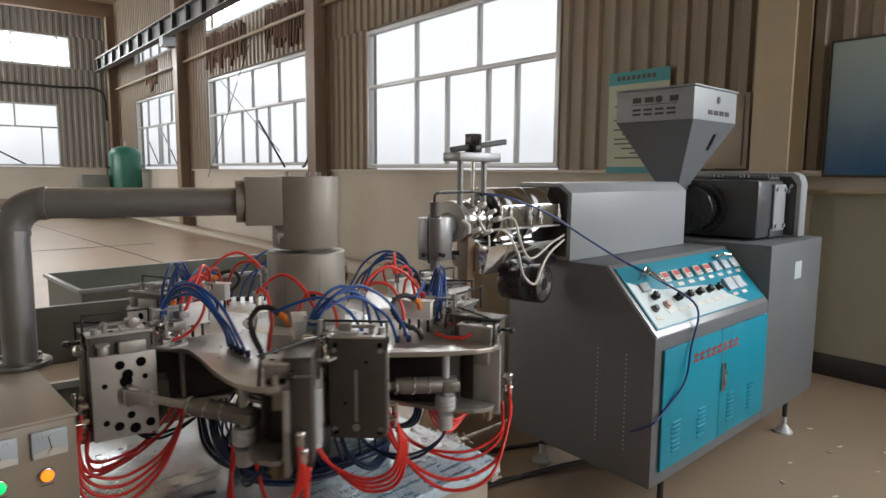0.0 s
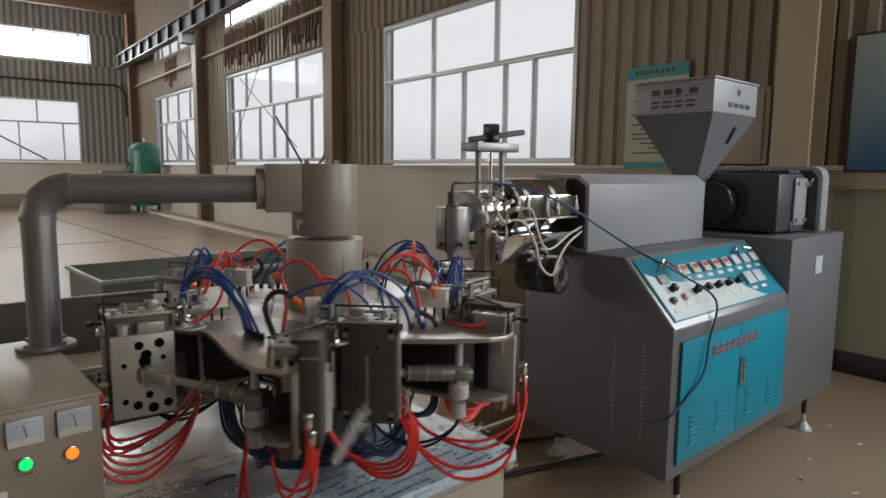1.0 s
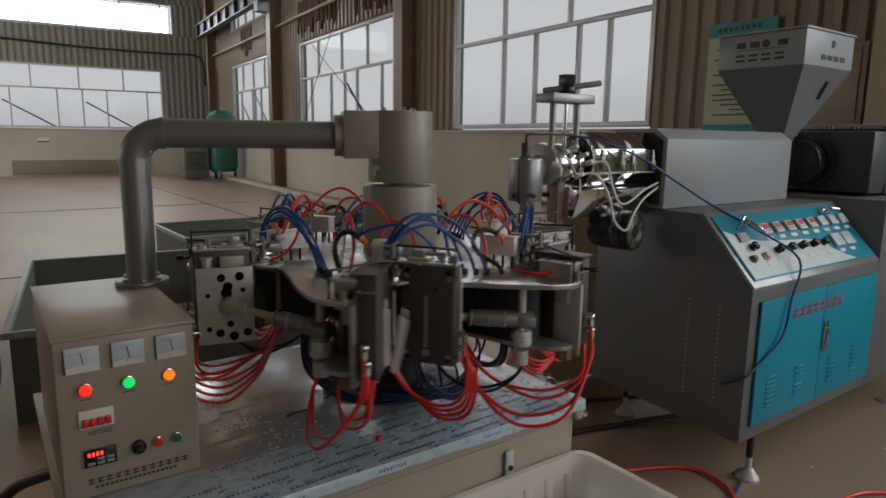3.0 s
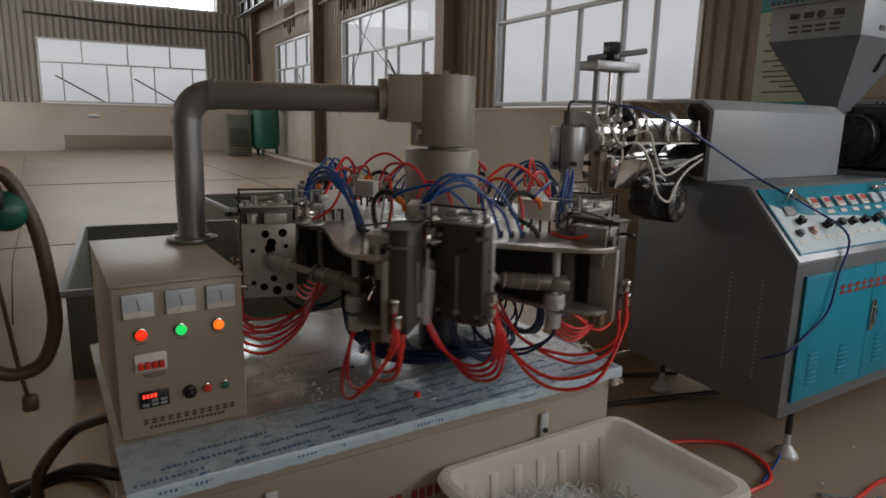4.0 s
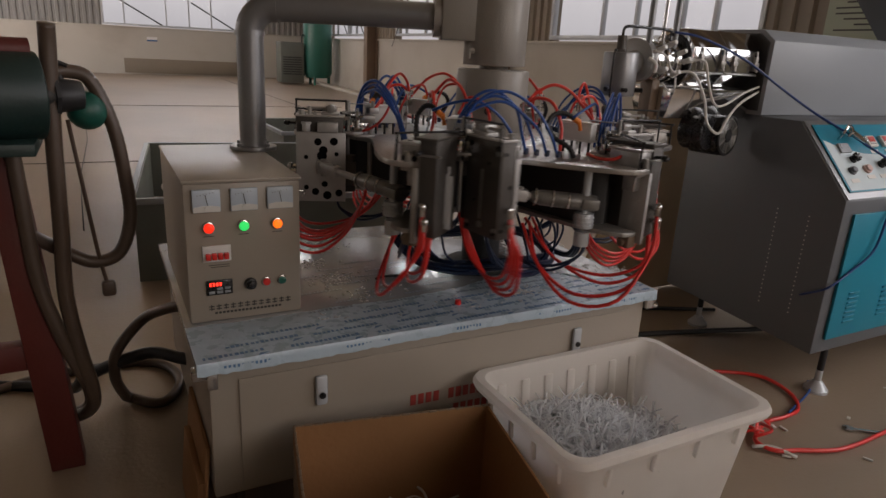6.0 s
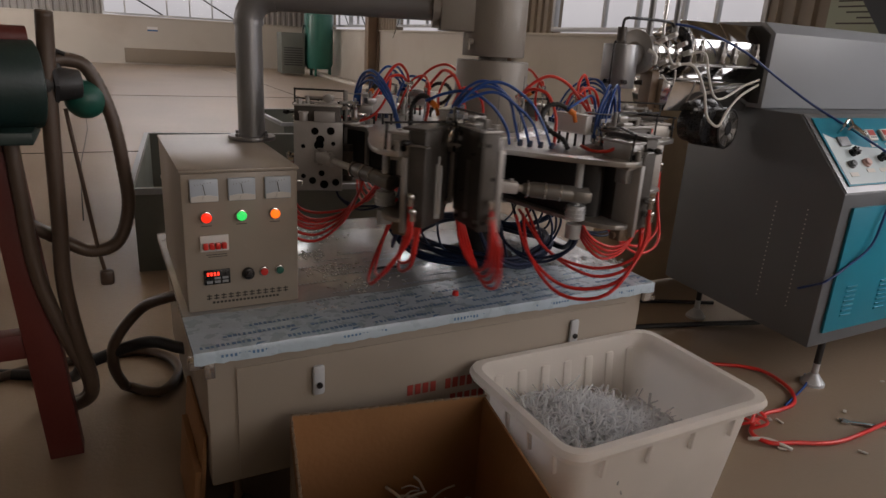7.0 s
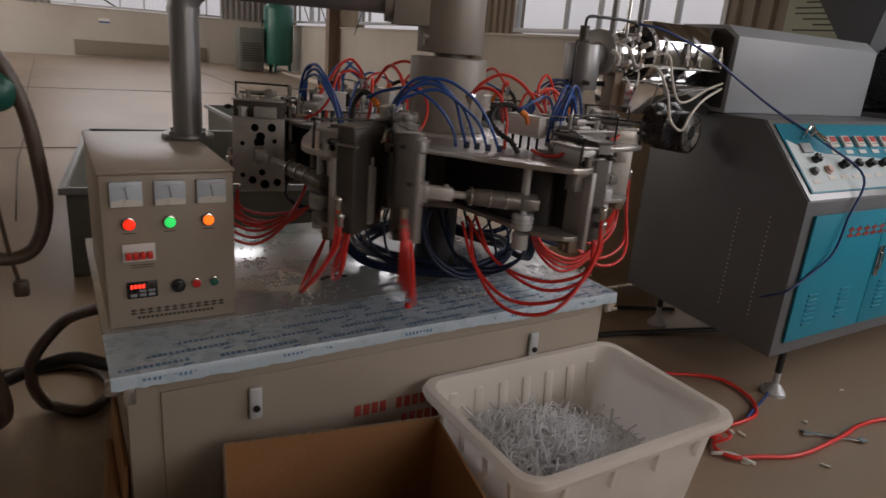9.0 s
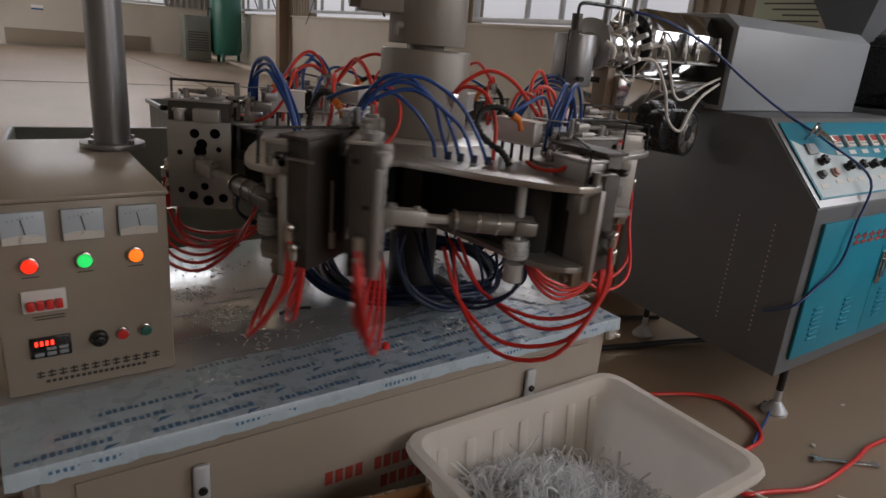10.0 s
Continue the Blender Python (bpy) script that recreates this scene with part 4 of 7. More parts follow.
def build_logo(bm):
    for j in range(4):
        if j != 2:
            rbox(bm, 3.067, 1.27 - j * 0.075 - 0.05, 1.945, 3.0695, 1.27 - j * 0.075, 1.975)
    rod(bm, (3.067, 1.11, 1.96), (3.0695, 1.11, 1.96), 0.02, None, 16)
    rbox(bm, 3.067, 1.0, 1.932, 3.0695, 1.28, 1.935)
    for j in range(4):
        rbox(bm, 3.067, 1.27 - j * 0.07 - 0.05, 1.875, 3.0695, 1.27 - j * 0.07, 1.887)
        rbox(bm, 3.067, 1.27 - j * 0.07 - 0.05, 1.9, 3.0695, 1.27 - j * 0.07, 1.912)
    for j in range(4):
        rbox(bm, 3.24 + j * 0.07, 0.902, 1.875, 3.29 + j * 0.07, 0.9045, 1.9)
    rod(bm, (3.36, 0.902, 1.96), (3.36, 0.9045, 1.96), 0.02, None, 16)


part("marking", build_logo, M["darkprint"], hopper, "plain printed mark in dark bars")["kind"] = "stuff"

# gearbox behind the hopper
part("gearbox", lambda bm: (rbox(bm, 3.43, 0.68, 1.185, 3.80, 1.3, 1.515, 0.02), rbox(bm, 3.60, 0.67, 1.182, 3.81, 1.31, 1.24, 0.01), rbox(bm, 3.62, 0.70, 1.516, 3.78, 1.2, 1.53, 0.006), [rod(bm, (3.64 + 0.06 * (k % 3), 0.72 + 0.16 * (k // 3), 1.53), (3.64 + 0.06 * (k % 3), 0.72 + 0.16 * (k // 3), 1.542), 0.011, None, 6) for k in range(9)]), M["casting"], extruder, "dark grey gearbox casting")
part("gearbox_cover", lambda bm: (rbox(bm, 3.62, 0.662, 1.22, 3.79, 0.6795, 1.49, 0.008), [rod(bm, (x, 0.652, z), (x, 0.664, z), 0.012, None, 8) for x in (3.645, 3.765) for z in (1.25, 1.46)]), M["lgrey"], extruder)
part("input_flange", lambda bm: (rod(bm, (3.30, 1.0, 1.345), (3.37, 1.0, 1.345), 0.12, None, 28, 0.006), rod(bm, (3.37, 1.0, 1.345), (3.429, 1.0, 1.345), 0.15, 0.15, 28)), M["blackgloss"], extruder)
part("belt_guard", lambda bm: prism(bm, [(0.59, 1.182), (1.36, 1.182), (1.36, 1.5), (1.345, 1.54), (1.31, 1.56), (0.64, 1.56), (0.605, 1.54), (0.59, 1.5)], 3.815, 3.92, "x", 0.01), M["lgrey"], extruder, "grey belt guard with rounded corners")
part("guard_face", lambda bm: prism(bm, [(0.615, 1.19), (1.34, 1.19), (1.34, 1.49), (1.30, 1.535), (0.65, 1.535), (0.615, 1.49)], 3.8115, 3.8145, "x"), M["casting"], extruder, "dark inner face of the belt guard")
part("lifting_eye", lambda bm: tube(bm, [(3.80, 0.66, 1.44), (3.78, 0.65, 1.46), (3.80, 0.64, 1.485), (3.82, 0.65, 1.46), (3.80, 0.66, 1.44)], 0.008, 6, 4), M["grey"], extruder)

# heated barrel, screw changer and die
AX, AZ, DX = 1.13, 1.36, 1.36
part("barrel", lambda bm: rod(bm, (1.72, AX, AZ), (2.09, AX, AZ), 0.075, None, 24), M["steel"], extruder)
HOOD = [(-0.05, 0.122), (0.055, 0.122), (0.11, 0.06), (0.112, -0.04), (0.06, -0.10), (-0.06, -0.10), (-0.112, -0.04), (-0.112, 0.052)]
for k, (x0, x1) in enumerate(((1.685, 1.872), (1.878, 2.075))):
    h = part("heater_cover", lambda bm: prism(bm, [(AX + a, AZ + b) for a, b in HOOD], x0, x1, "x", 0.003), M["mirror"], extruder, "mirror-bright folded sheet cover round the barrel heater")
    for x in (x0 + 0.035, x1 - 0.03):
        part("cover_clip", lambda bm: (rbox(bm, x, AX - 0.124, AZ - 0.03, x + 0.016, AX - 0.1125, AZ + 0.028, 0.002), rod(bm, (x + 0.008, AX - 0.128, AZ - 0.034), (x + 0.008, AX - 0.117, AZ + 0.05), 0.0045, None, 8), rbox(bm, x - 0.006, AX - 0.126, AZ - 0.012, x + 0.022, AX - 0.1245, AZ + 0.004, 0.001)), M["steel"], h, "sprung steel toggle clip")
    part("seam_strip", lambda bm: rbox(bm, x0 + 0.004, AX - 0.1165, AZ - 0.05, x1 - 0.004, AX - 0.1125, AZ - 0.043, 0.001), M["steel"], h)
part("barrel_tray", lambda bm: prism(bm, [(1.005, 1.252), (1.26, 1.252), (1.22, 1.15), (1.045, 1.13)], 1.60, 2.08, "x", 0.004), M["mirror"], extruder, "bright sheet tray under the barrel")
part("barrel_flange", lambda bm: (rod(bm, (1.68, AX, AZ), (1.73, AX, AZ), 0.105, None, 28, 0.004)), M["blackgloss"], extruder)
part("screen_changer", lambda bm: (rod(bm, (1.49, AX, AZ - 0.01), (1.69, AX, AZ - 0.01), 0.07, None, 24, 0.005), rod(bm, (1.47, AX - 0.01, AZ - 0.01), (1.51, AX, AZ - 0.01), 0.085, None, 24, 0.004)), M["steel"], extruder)
collar = mesh_of("heater_band", lambda bm: rod(bm, (0, 0, 0), (0.045, 0, 0), 0.084, None, 24, 0.003), M["chrome"])
for k in range(3):
    part("heater_band", collar, None, extruder, m=pose(1.525 + k * 0.055, AX, AZ - 0.01))
plug = mesh_of("terminal", lambda bm: rod(bm, (0, 0, 0), (0, -0.04, 0.015), 0.011, 0.009, 10, 0.002), M["white"])
for x, z in ((1.53, 0.03), (1.58, 0.05), (1.64, 0.02), (1.55, -0.05), (1.62, -0.06), (1.67, -0.01)):
    part("terminal", plug, None, extruder, "white ceramic terminal", pose(x, AX - 0.075, AZ + z))
part("die_head", lambda bm: (rod(bm, (DX, 1.07, 1.215), (DX, 1.07, 1.375), 0.066, None, 28, 0.004), rod(bm, (DX, 1.07, 1.17), (DX, 1.07, 1.215), 0.022, None, 20)), M["galv"], extruder, "grey upright die head cylinder")
part("die_neck", lambda bm: rod(bm, (DX, 1.075, 1.31), (1.5, AX, AZ - 0.01), 0.045, None, 18), M["steel"], extruder)
part("die_nozzle", lambda bm: (rod(bm, (DX - 0.015, 1.06, 1.376), (DX - 0.015, 1.06, 1.435), 0.017, None, 14), rod(bm, (DX - 0.015, 1.06, 1.376), (DX - 0.015, 1.06, 1.386), 0.022, None, 6)), M["mold"], extruder, "rusty threaded fitting")
for a in (3.5, 4.3, 5.4, 0.2):
    part("die_bolt", lambda bm: rod(bm, (DX + 0.066 * math.cos(a), 1.07 + 0.066 * math.sin(a), 1.24), (DX + 0.095 * math.cos(a), 1.07 + 0.095 * math.sin(a), 1.24), 0.009, None, 8), M["blackgloss"], extruder)
part("air_pipe", lambda bm: (tube(bm, [(DX - 0.015, 1.06, 1.43), (DX - 0.005, 1.06, 1.465), (1.42, 1.06, 1.47), (1.58, 1.07, 1.468), (1.63, 1.08, 1.45)], 0.006, 6, 5), tube(bm, [(DX - 0.065, 1.03, 1.21), (DX - 0.08, 1.02, 1.23), (DX - 0.08, 1.02, 1.37), (DX - 0.06, 1.03, 1.38)], 0.004, 6, 4)), M["blackgloss"], extruder)
changer = part("screw_jack", lambda bm: rbox(bm, 1.452, 1.03, 1.59, 1.685, 1.13, 1.625, 0.004), M["galv"], extruder, "grey yoke with hand-turned jack screw")
for x in (1.50, 1.635):
    part("guide_rod", lambda bm: rod(bm, (x, 1.08, 1.40), (x, 1.08, 1.59), 0.013, None, 12), M["galv"], changer)
part("spindle", lambda bm: rod(bm, (1.572, 1.08, 1.41), (1.572, 1.08, 1.66), 0.009, None, 12), M["chrome"], changer)
part("nut", lambda bm: (rod(bm, (1.572, 1.08, 1.627), (1.572, 1.08, 1.655), 0.036, None, 12, 0.003), rod(bm, (1.572, 1.08, 1.655), (1.572, 1.08, 1.70), 0.034, None, 6, 0.003)), M["blackgloss"], changer)
part("handle_bar", lambda bm: rod(bm, (1.475, 1.11, 1.635), (1.70, 1.02, 1.672), 0.012, None, 12, 0.003), M["grey"], changer)
FAN = pose(1.925, 0.985, 1.065, 90, 0, 13)      # z out of the fan's face
blower = part("blower", lambda bm: (rod(bm, FAN @ Vector((0, 0, -0.15)), FAN @ Vector((0, 0, -0.005)), 0.086, None, 36, 0.010), rod(bm, FAN @ Vector((-0.10, 0.012, -0.14)), FAN @ Vector((-0.10, 0.012, -0.03)), 0.074, None, 32, 0.012), rbox(bm, 1.80, 1.03, 1.10, 1.90, 1.12, 1.145, 0.006)), M["blackgloss"], extruder, "round black cooling blower under the barrel")
part("guard_rim", lambda bm: (tube(bm, [FAN @ Vector((0.079 * math.cos(a), 0.079 * math.sin(a), 0.0)) for a in [k * math.pi / 14 for k in range(29)]], 0.006, 6, 1), rod(bm, FAN @ Vector((0, 0, -0.004)), FAN @ Vector((0, 0, 0.006)), 0.03, 0.024, 24)), M["black"], blower)
part("guard_wires", lambda bm: [tube(bm, [FAN @ Vector((rr * math.cos(a), rr * math.sin(a), 0.003)) for a in [k * math.pi / 10 for k in range(21)]], 0.0014, 5, 1) for rr in (0.034, 0.043, 0.052, 0.061, 0.07)] + [rod(bm, FAN @ Vector((0.028 * math.cos(a), 0.028 * math.sin(a), 0.004)), FAN @ Vector((0.077 * math.cos(a), 0.077 * math.sin(a), 0.004)), 0.0018, None, 6) for a in (0.5, 1.55, 2.6, 3.65, 4.7, 5.75)], M["steel"], blower, "wire guard over the fan")
vane = mesh_of("fan_blade", lambda bm: obox(bm, pose(0.052, 0, -0.012, 28), 0.046, 0.024, 0.002), M["grey"])
for k in range(7):
    part("fan_blade", vane, None, blower, m=FAN @ pose(0, 0, 0.006, 0, 0, k * 51.4))
part("support_plate", lambda bm: prism(bm, [(1.09, 1.30), (1.16, 1.30), (1.14, 0.85), (1.10, 0.85)], 1.56, 1.6, "x", 0.003), M["sand"], extruder, "brown rusty support strip under the head")


for pts, rad in (([(1.66, 1.03, 1.35), (1.72, 0.99, 1.36), (1.75, 0.98, 1.28), (1.80, 0.98, 1.20), (1.86, 0.98, 1.19), (1.98, 0.99, 1.24), (2.09, 1.0, 1.27)], 0.0048),
                 ([(1.62, 1.04, 1.31), (1.68, 1.0, 1.31), (1.74, 0.98, 1.22), (1.77, 0.97, 1.12), (1.82, 0.95, 1.08), (1.86, 0.95, 1.14), (1.96, 0.98, 1.2), (2.09, 1.0, 1.25)], 0.0055),
                 ([(1.50, 1.05, 1.39), (1.54, 1.02, 1.37), (1.58, 1.02, 1.32), (1.63, 1.03, 1.31)], 0.004),
                 ([(1.56, 1.04, 1.27), (1.58, 1.02, 1.24), (1.62, 1.03, 1.25), (1.64, 1.05, 1.29)], 0.004),
                 ([(1.47, 1.04, 1.36), (1.49, 1.02, 1.34), (1.50, 1.03, 1.31)], 0.009)):
    part("cable_sleeve", lambda bm: tube(bm, pts, rad, 6, 6), M["wire"], extruder, "white glass-fibre cable sleeve")
blue_line = thing("air_line", "blue air hose looped across the extruder's panel", "air hose")


def build_line(bm):
    a = PANEL @ Vector((-0.33, 0.05, 0.035))
    b = PANEL @ Vector((-0.22, -0.12, 0.05))
    tube(bm, [(1.60, 1.05, 1.462), (1.70, 1.0, 1.445), (1.90, 0.95, 1.375), (2.08, 0.90, 1.275), (2.22, 0.81, 1.175), a, b, (2.36, 0.51, 0.80), (2.31, 0.505, 0.66), (2.19, 0.515, 0.575), (2.092, 0.522, 0.525), (2.088, 0.57, 0.49), (2.092, 0.63, 0.455)], 0.005, 6, 6)


part("hose", build_line, M["lineblue"], blue_line)

# ---- the table with control box, duct and turret ----
TT = 0.578          # table top
table = thing("machine_table", "beige steel machine cabinet with film-covered steel top", "machine base")
TX0, TX1, TY, TYB, CY0 = -0.262, 1.265, 0.637, 1.72, 0.662      # the top's edges, the cabinet's front
part("cabinet", lambda bm: rbox(bm, -0.235, CY0, 0.165, 1.24, 1.69, 0.55, 0.006), M["beige"], table)
top = part("table_top", lambda bm: (rbox(bm, TX0, TY, 0.553, TX1, TYB, TT, 0.003)), M["film"], table, "steel top under blue-printed protective film")


def build_prints(bm, rows=range(3), z=0.0):
    rng = random.Random(3)
    for r in rows:
        for c in range(7):
            x, y = -0.23 + c * 0.25 + (0.09 * r) % 0.25 - 0.05 + rng.uniform(-0.01, 0.01), 0.652 + r * 0.05
            if x < 0.08 and y > 0.80:
                continue
            for j in range(15 if r < 4 else 11):
                h = rng.uniform(0.009, 0.015)
                if TX0 + 0.006 < x + j * 0.013 < TX1 - 0.014:
                    rbox(bm, x + j * 0.013, y + j * 0.0006, TT + z + 0.0003, x + j * 0.013 + rng.uniform(0.006, 0.0105), y + h + j * 0.0006, TT + z + 0.0008)
            if -0.38 < x and x + 0.2 < TX1:
                prism(bm, [(x + 0.17, y - 0.018), (x + 0.202, y - 0.004), (x + 0.178, y - 0.003)], TT + z + 0.0003, TT + z + 0.0008)
    for c in range(5 if rows[0] == 0 else 0):
        for j in range(12):
            x = -0.2 + c * 0.32 + j * 0.011
            rbox(bm, x, TY - 0.0024, 0.557, x + 0.006, TY - 0.0018, 0.566)


def build_film(bm):
    """A loose sheet: wrinkled on top, hanging over the front edge with a ragged hem."""
    rng = random.Random(31)
    n = 90
    back = [0.876, 0.87, 0.868, 0.872, 0.88, 0.875, 0.872, 0.885, 0.90, 0.93, 1.0, 1.12, 1.28, 1.42, 1.5]
    rows = []
    for k in range(n + 1):
        f = k / n
        x = TX0 - 0.002 + (TX1 - TX0 + 0.004) * f
        b = f * (len(back) - 1)
        i0 = min(int(b), len(back) - 2)
        yb = back[i0] + (back[i0 + 1] - back[i0]) * (b - i0) + rng.uniform(-0.004, 0.004)
        hem = 0.549 - 0.003 * math.sin(9 * f) - rng.uniform(0, 0.004)
        col = [(x, yb, TT + 0.0008)]
        for g in (0.8, 0.6, 0.4, 0.2):
            col.append((x, TY + (yb - TY) * g, TT + 0.0006 + rng.uniform(0, 0.0011)))
        col += [(x, TY, TT + 0.0008), (x, TY - 0.0016, TT - 0.002), (x, TY - 0.0016 - rng.uniform(0, 0.002), (TT + hem) / 2), (x, TY - 0.002 - rng.uniform(0, 0.004), hem)]
        rows.append([bm.verts.new(c) for c in col])
    for a, b in zip(rows, rows[1:]):
        for k in range(len(a) - 1):
            bm.faces.new((a[k], a[k + 1], b[k + 1], b[k]))
    bmesh.ops.recalc_face_normals(bm, faces=bm.faces[:])


part("film_sheet", build_film, M["filmblue"], top, "wrinkled white-blue protective film along the front")
part("film_print", lambda bm: build_prints(bm, range(4), 0.0016), M["ink"], top, "blue printed bars on the film")["kind"] = "stuff"
part("faded_print", lambda bm: build_prints(bm, range(4, 13), 0.0016), M["inkfaint"], top, "faded printed bars on the film")["kind"] = "stuff"


def build_crumple(bm):
    rng = random.Random(17)
    nx, ny = 26, 34
    grid = []
    for a in range(nx + 1):
        row = []
        for b in range(ny + 1):
            x, y = 0.98 + 0.272 * a / nx, 0.80 + 0.62 * b / ny
            edge = 0.3 if a in (0, nx) or b in (0, ny) else 1.0
            row.append(bm.verts.new((x + rng.uniform(-0.004, 0.004), y + rng.uniform(-0.006, 0.006), TT + 0.0035 + edge * (0.009 * rng.random() ** 3))))
        grid.append(row)
    for a in range(nx):
        for b in range(ny):
            if math.hypot((a - nx) / nx, (b - ny * 0.45) / (ny * 0.62)) < 0.95 + 0.1 * math.sin(a + 1.7 * b):
                bm.faces.new((grid[a][b], grid[a + 1][b], grid[a + 1][b + 1], grid[a][b + 1]))
    bmesh.ops.delete(bm, geom=[v for v in bm.verts if not v.link_faces], context="VERTS")
    bmesh.ops.recalc_face_normals(bm, faces=bm.faces[:])


part("loose_film", build_crumple, M["crumple"], top, "crumpled whitish loose film at the corner")
door = part("front_panel", lambda bm: rbox(bm, -0.162, CY0 - 0.0055, 0.18, 1.168, CY0 - 0.0015, 0.51, 0.001), M["beige"], table)
for x in (0.054, 0.938):
    h = part("latch", lambda bm: rbox(bm, x - 0.017, CY0 - 0.020, 0.392, x + 0.017, CY0 - 0.006, 0.482, 0.008), M["alu"], door)
    part("latch_button", lambda bm: rod(bm, (x, CY0 - 0.026, 0.425), (x, CY0 - 0.0205, 0.425), 0.009, None, 12), M["blackgloss"], h)


# plain bars in place of a telephone number
digit = mesh_of("number_bar", lambda bm: rbox(bm, 0, -0.0015, 0, 0.018, 0, 0.034), M["redprint"])
for j in range(11):
    part("number_bar", digit, None, door, "red painted bar", pose(0.329 + (j + (j > 3)) * 0.0258, CY0 - 0.0057, 0.322 - 0.0006 * j))
for j in range(12):
    part("number_bar", digit, None, door, "red painted bar", pose(0.478 + j * 0.0258, CY0 - 0.0057, 0.262 - 0.0006 * j))
for x, y in ((-0.16, 0.74), (1.17, 0.74), (-0.16, 1.62), (1.17, 1.62)):
    part("foot", lambda bm: (rod(bm, (x, y, 0), (x, y, 0.03), 0.045, None, 16), rod(bm, (x, y, 0.03), (x, y, 0.165), 0.015, None, 10)), M["chrome"], table)
part("corner_clamp", lambda bm: (rbox(bm, 1.241, 0.645, 0.505, 1.28, 0.685, 0.548, 0.004), rod(bm, (1.262, 0.66, 0.52), (1.285, 0.645, 0.515), 0.01), rod(bm, (1.255, 0.665, 0.548), (1.255, 0.665, 0.5525), 0.012)), M["chrome"], table)
part("corner_clip", lambda bm: (rbox(bm, -0.275, 0.650, 0.525, -0.236, 0.69, 0.5525, 0.006), rbox(bm, -0.24, 0.642, 0.50, -0.215, 0.655, 0.545, 0.002)), M["plate"], table)

# control box
CBX0, CBX1, CBY = -0.245, 0.066, 0.889
box = thing("control_box", "beige steel control box with meters and lit lamps on the table", "control box")
part("body", lambda bm: rbox(bm, CBX0, CBY, TT + 0.002, CBX1, 1.52, 0.976, 0.006), M["beige"], box)
part("lid", lambda bm: rbox(bm, CBX0 - 0.003, CBY - 0.006, 0.9765, CBX1 + 0.003, 1.523, 0.986, 0.003), M["beige"], box)
F0 = pose((CBX0 + CBX1) / 2, CBY - 0.0005, 0.788, 90, 0, 0)      # x along the face, y up it, z out


def on_face(x, y, z=0.0):
    return F0 @ pose(x, y, z)


meter = mesh_of("meter", lambda bm: rbox(bm, -0.036, -0.031, 0, 0.036, 0.031, 0.012, 0.003), M["dial"])
dial = mesh_of("meter_base", lambda bm: (prism(bm, [(-0.034, -0.029), (0.034, -0.029), (0.034, -0.016), (0.012, -0.012), (-0.012, -0.012), (-0.034, -0.016)], 0.0122, 0.014), rod(bm, (0, -0.02, 0.013), (0, -0.02, 0.017), 0.006, None, 12)), M["wire"])
needle = mesh_of("needle", lambda bm: (rbox(bm, -0.0006, -0.012, 0.0123, 0.0012, 0.018, 0.0132), [rbox(bm, -0.02 + k * 0.008, 0.018, 0.0123, -0.019 + k * 0.008, 0.021, 0.0132) for k in range(6)]), M["darkprint"])
for x in (-0.098, 0.0, 0.098):
    g = part("meter", meter, None, box, "white moving-coil panel meter", on_face(x, 0.142))
    part("meter_base", dial, None, g)
    part("needle", needle, None, g, m=pose(0, 0, 0, 0, 0, 10))
for x, mt, nm in ((-0.0955, "lampred", "red"), (-0.003, "lampgreen", "green"), (0.089, "lampamber", "amber")):
    l = part("indicator_lamp", lambda bm: rod(bm, (0, 0, 0), (0, 0, 0.008), 0.0175, 0.0165, 20, 0.002), M["chrome"], box, m=on_face(x, 0.067))
    part("lens", lambda bm: (rod(bm, (0, 0, 0.008), (0, 0, 0.016), 0.0145, 0.012, 20, 0.003)), M[mt], l, "lit %s lens" % nm)
brk = part("breaker", lambda bm: rbox(bm, -0.115, -0.03, 0, -0.04, 0.016, 0.006, 0.002), M["white"], box, "white breaker with red toggles", on_face(0, 0))
part("toggles", lambda bm: [rbox(bm, -0.108 + k * 0.016, -0.022, 0.0062, -0.095 + k * 0.016, -0.004, 0.018, 0.002) for k in range(4)], M["red"], brk)
inv = part("inverter_keypad", lambda bm: rbox(bm, -0.11, -0.127, 0, -0.04, -0.084, 0.008, 0.002), M["blackgloss"], box, "black drive keypad with red digits", on_face(0, 0))
part("digits", lambda bm: [rbox(bm, -0.102 + k * 0.009, -0.1, 0.0082, -0.097 + k * 0.009, -0.09, 0.0088) for k in range(4)], M["digits"], inv)
part("keys", lambda bm: [rbox(bm, -0.104 + k * 0.021, -0.122, 0.0082, -0.088 + k * 0.021, -0.114, 0.010, 0.001) for k in range(3)] + [rbox(bm, -0.083 + k * 0.021, -0.111, 0.0082, -0.067 + k * 0.021, -0.104, 0.010, 0.001) for k in range(2)], M["lgrey"], inv)
part("dial_knob", lambda bm: (rod(bm, (0, 0, 0), (0, 0, 0.014), 0.018, 0.016, 20, 0.002), rod(bm, (0, 0, 0.014), (0, 0, 0.024), 0.010, None, 16, 0.002)), M["blackgloss"], box, m=on_face(0.010, -0.105))
for x, mt in ((0.054, "red"), (0.099, "green")):
    b2 = part("push_button", lambda bm: rod(bm, (0, 0, 0), (0, 0, 0.007), 0.0145, 0.0135, 18, 0.002), M["chrome"], box, m=on_face(x, -0.103))
    part("cap", lambda bm: rod(bm, (0, 0, 0.007), (0, 0, 0.013), 0.011, None, 18, 0.002), M[mt], b2, "%s cap" % mt)


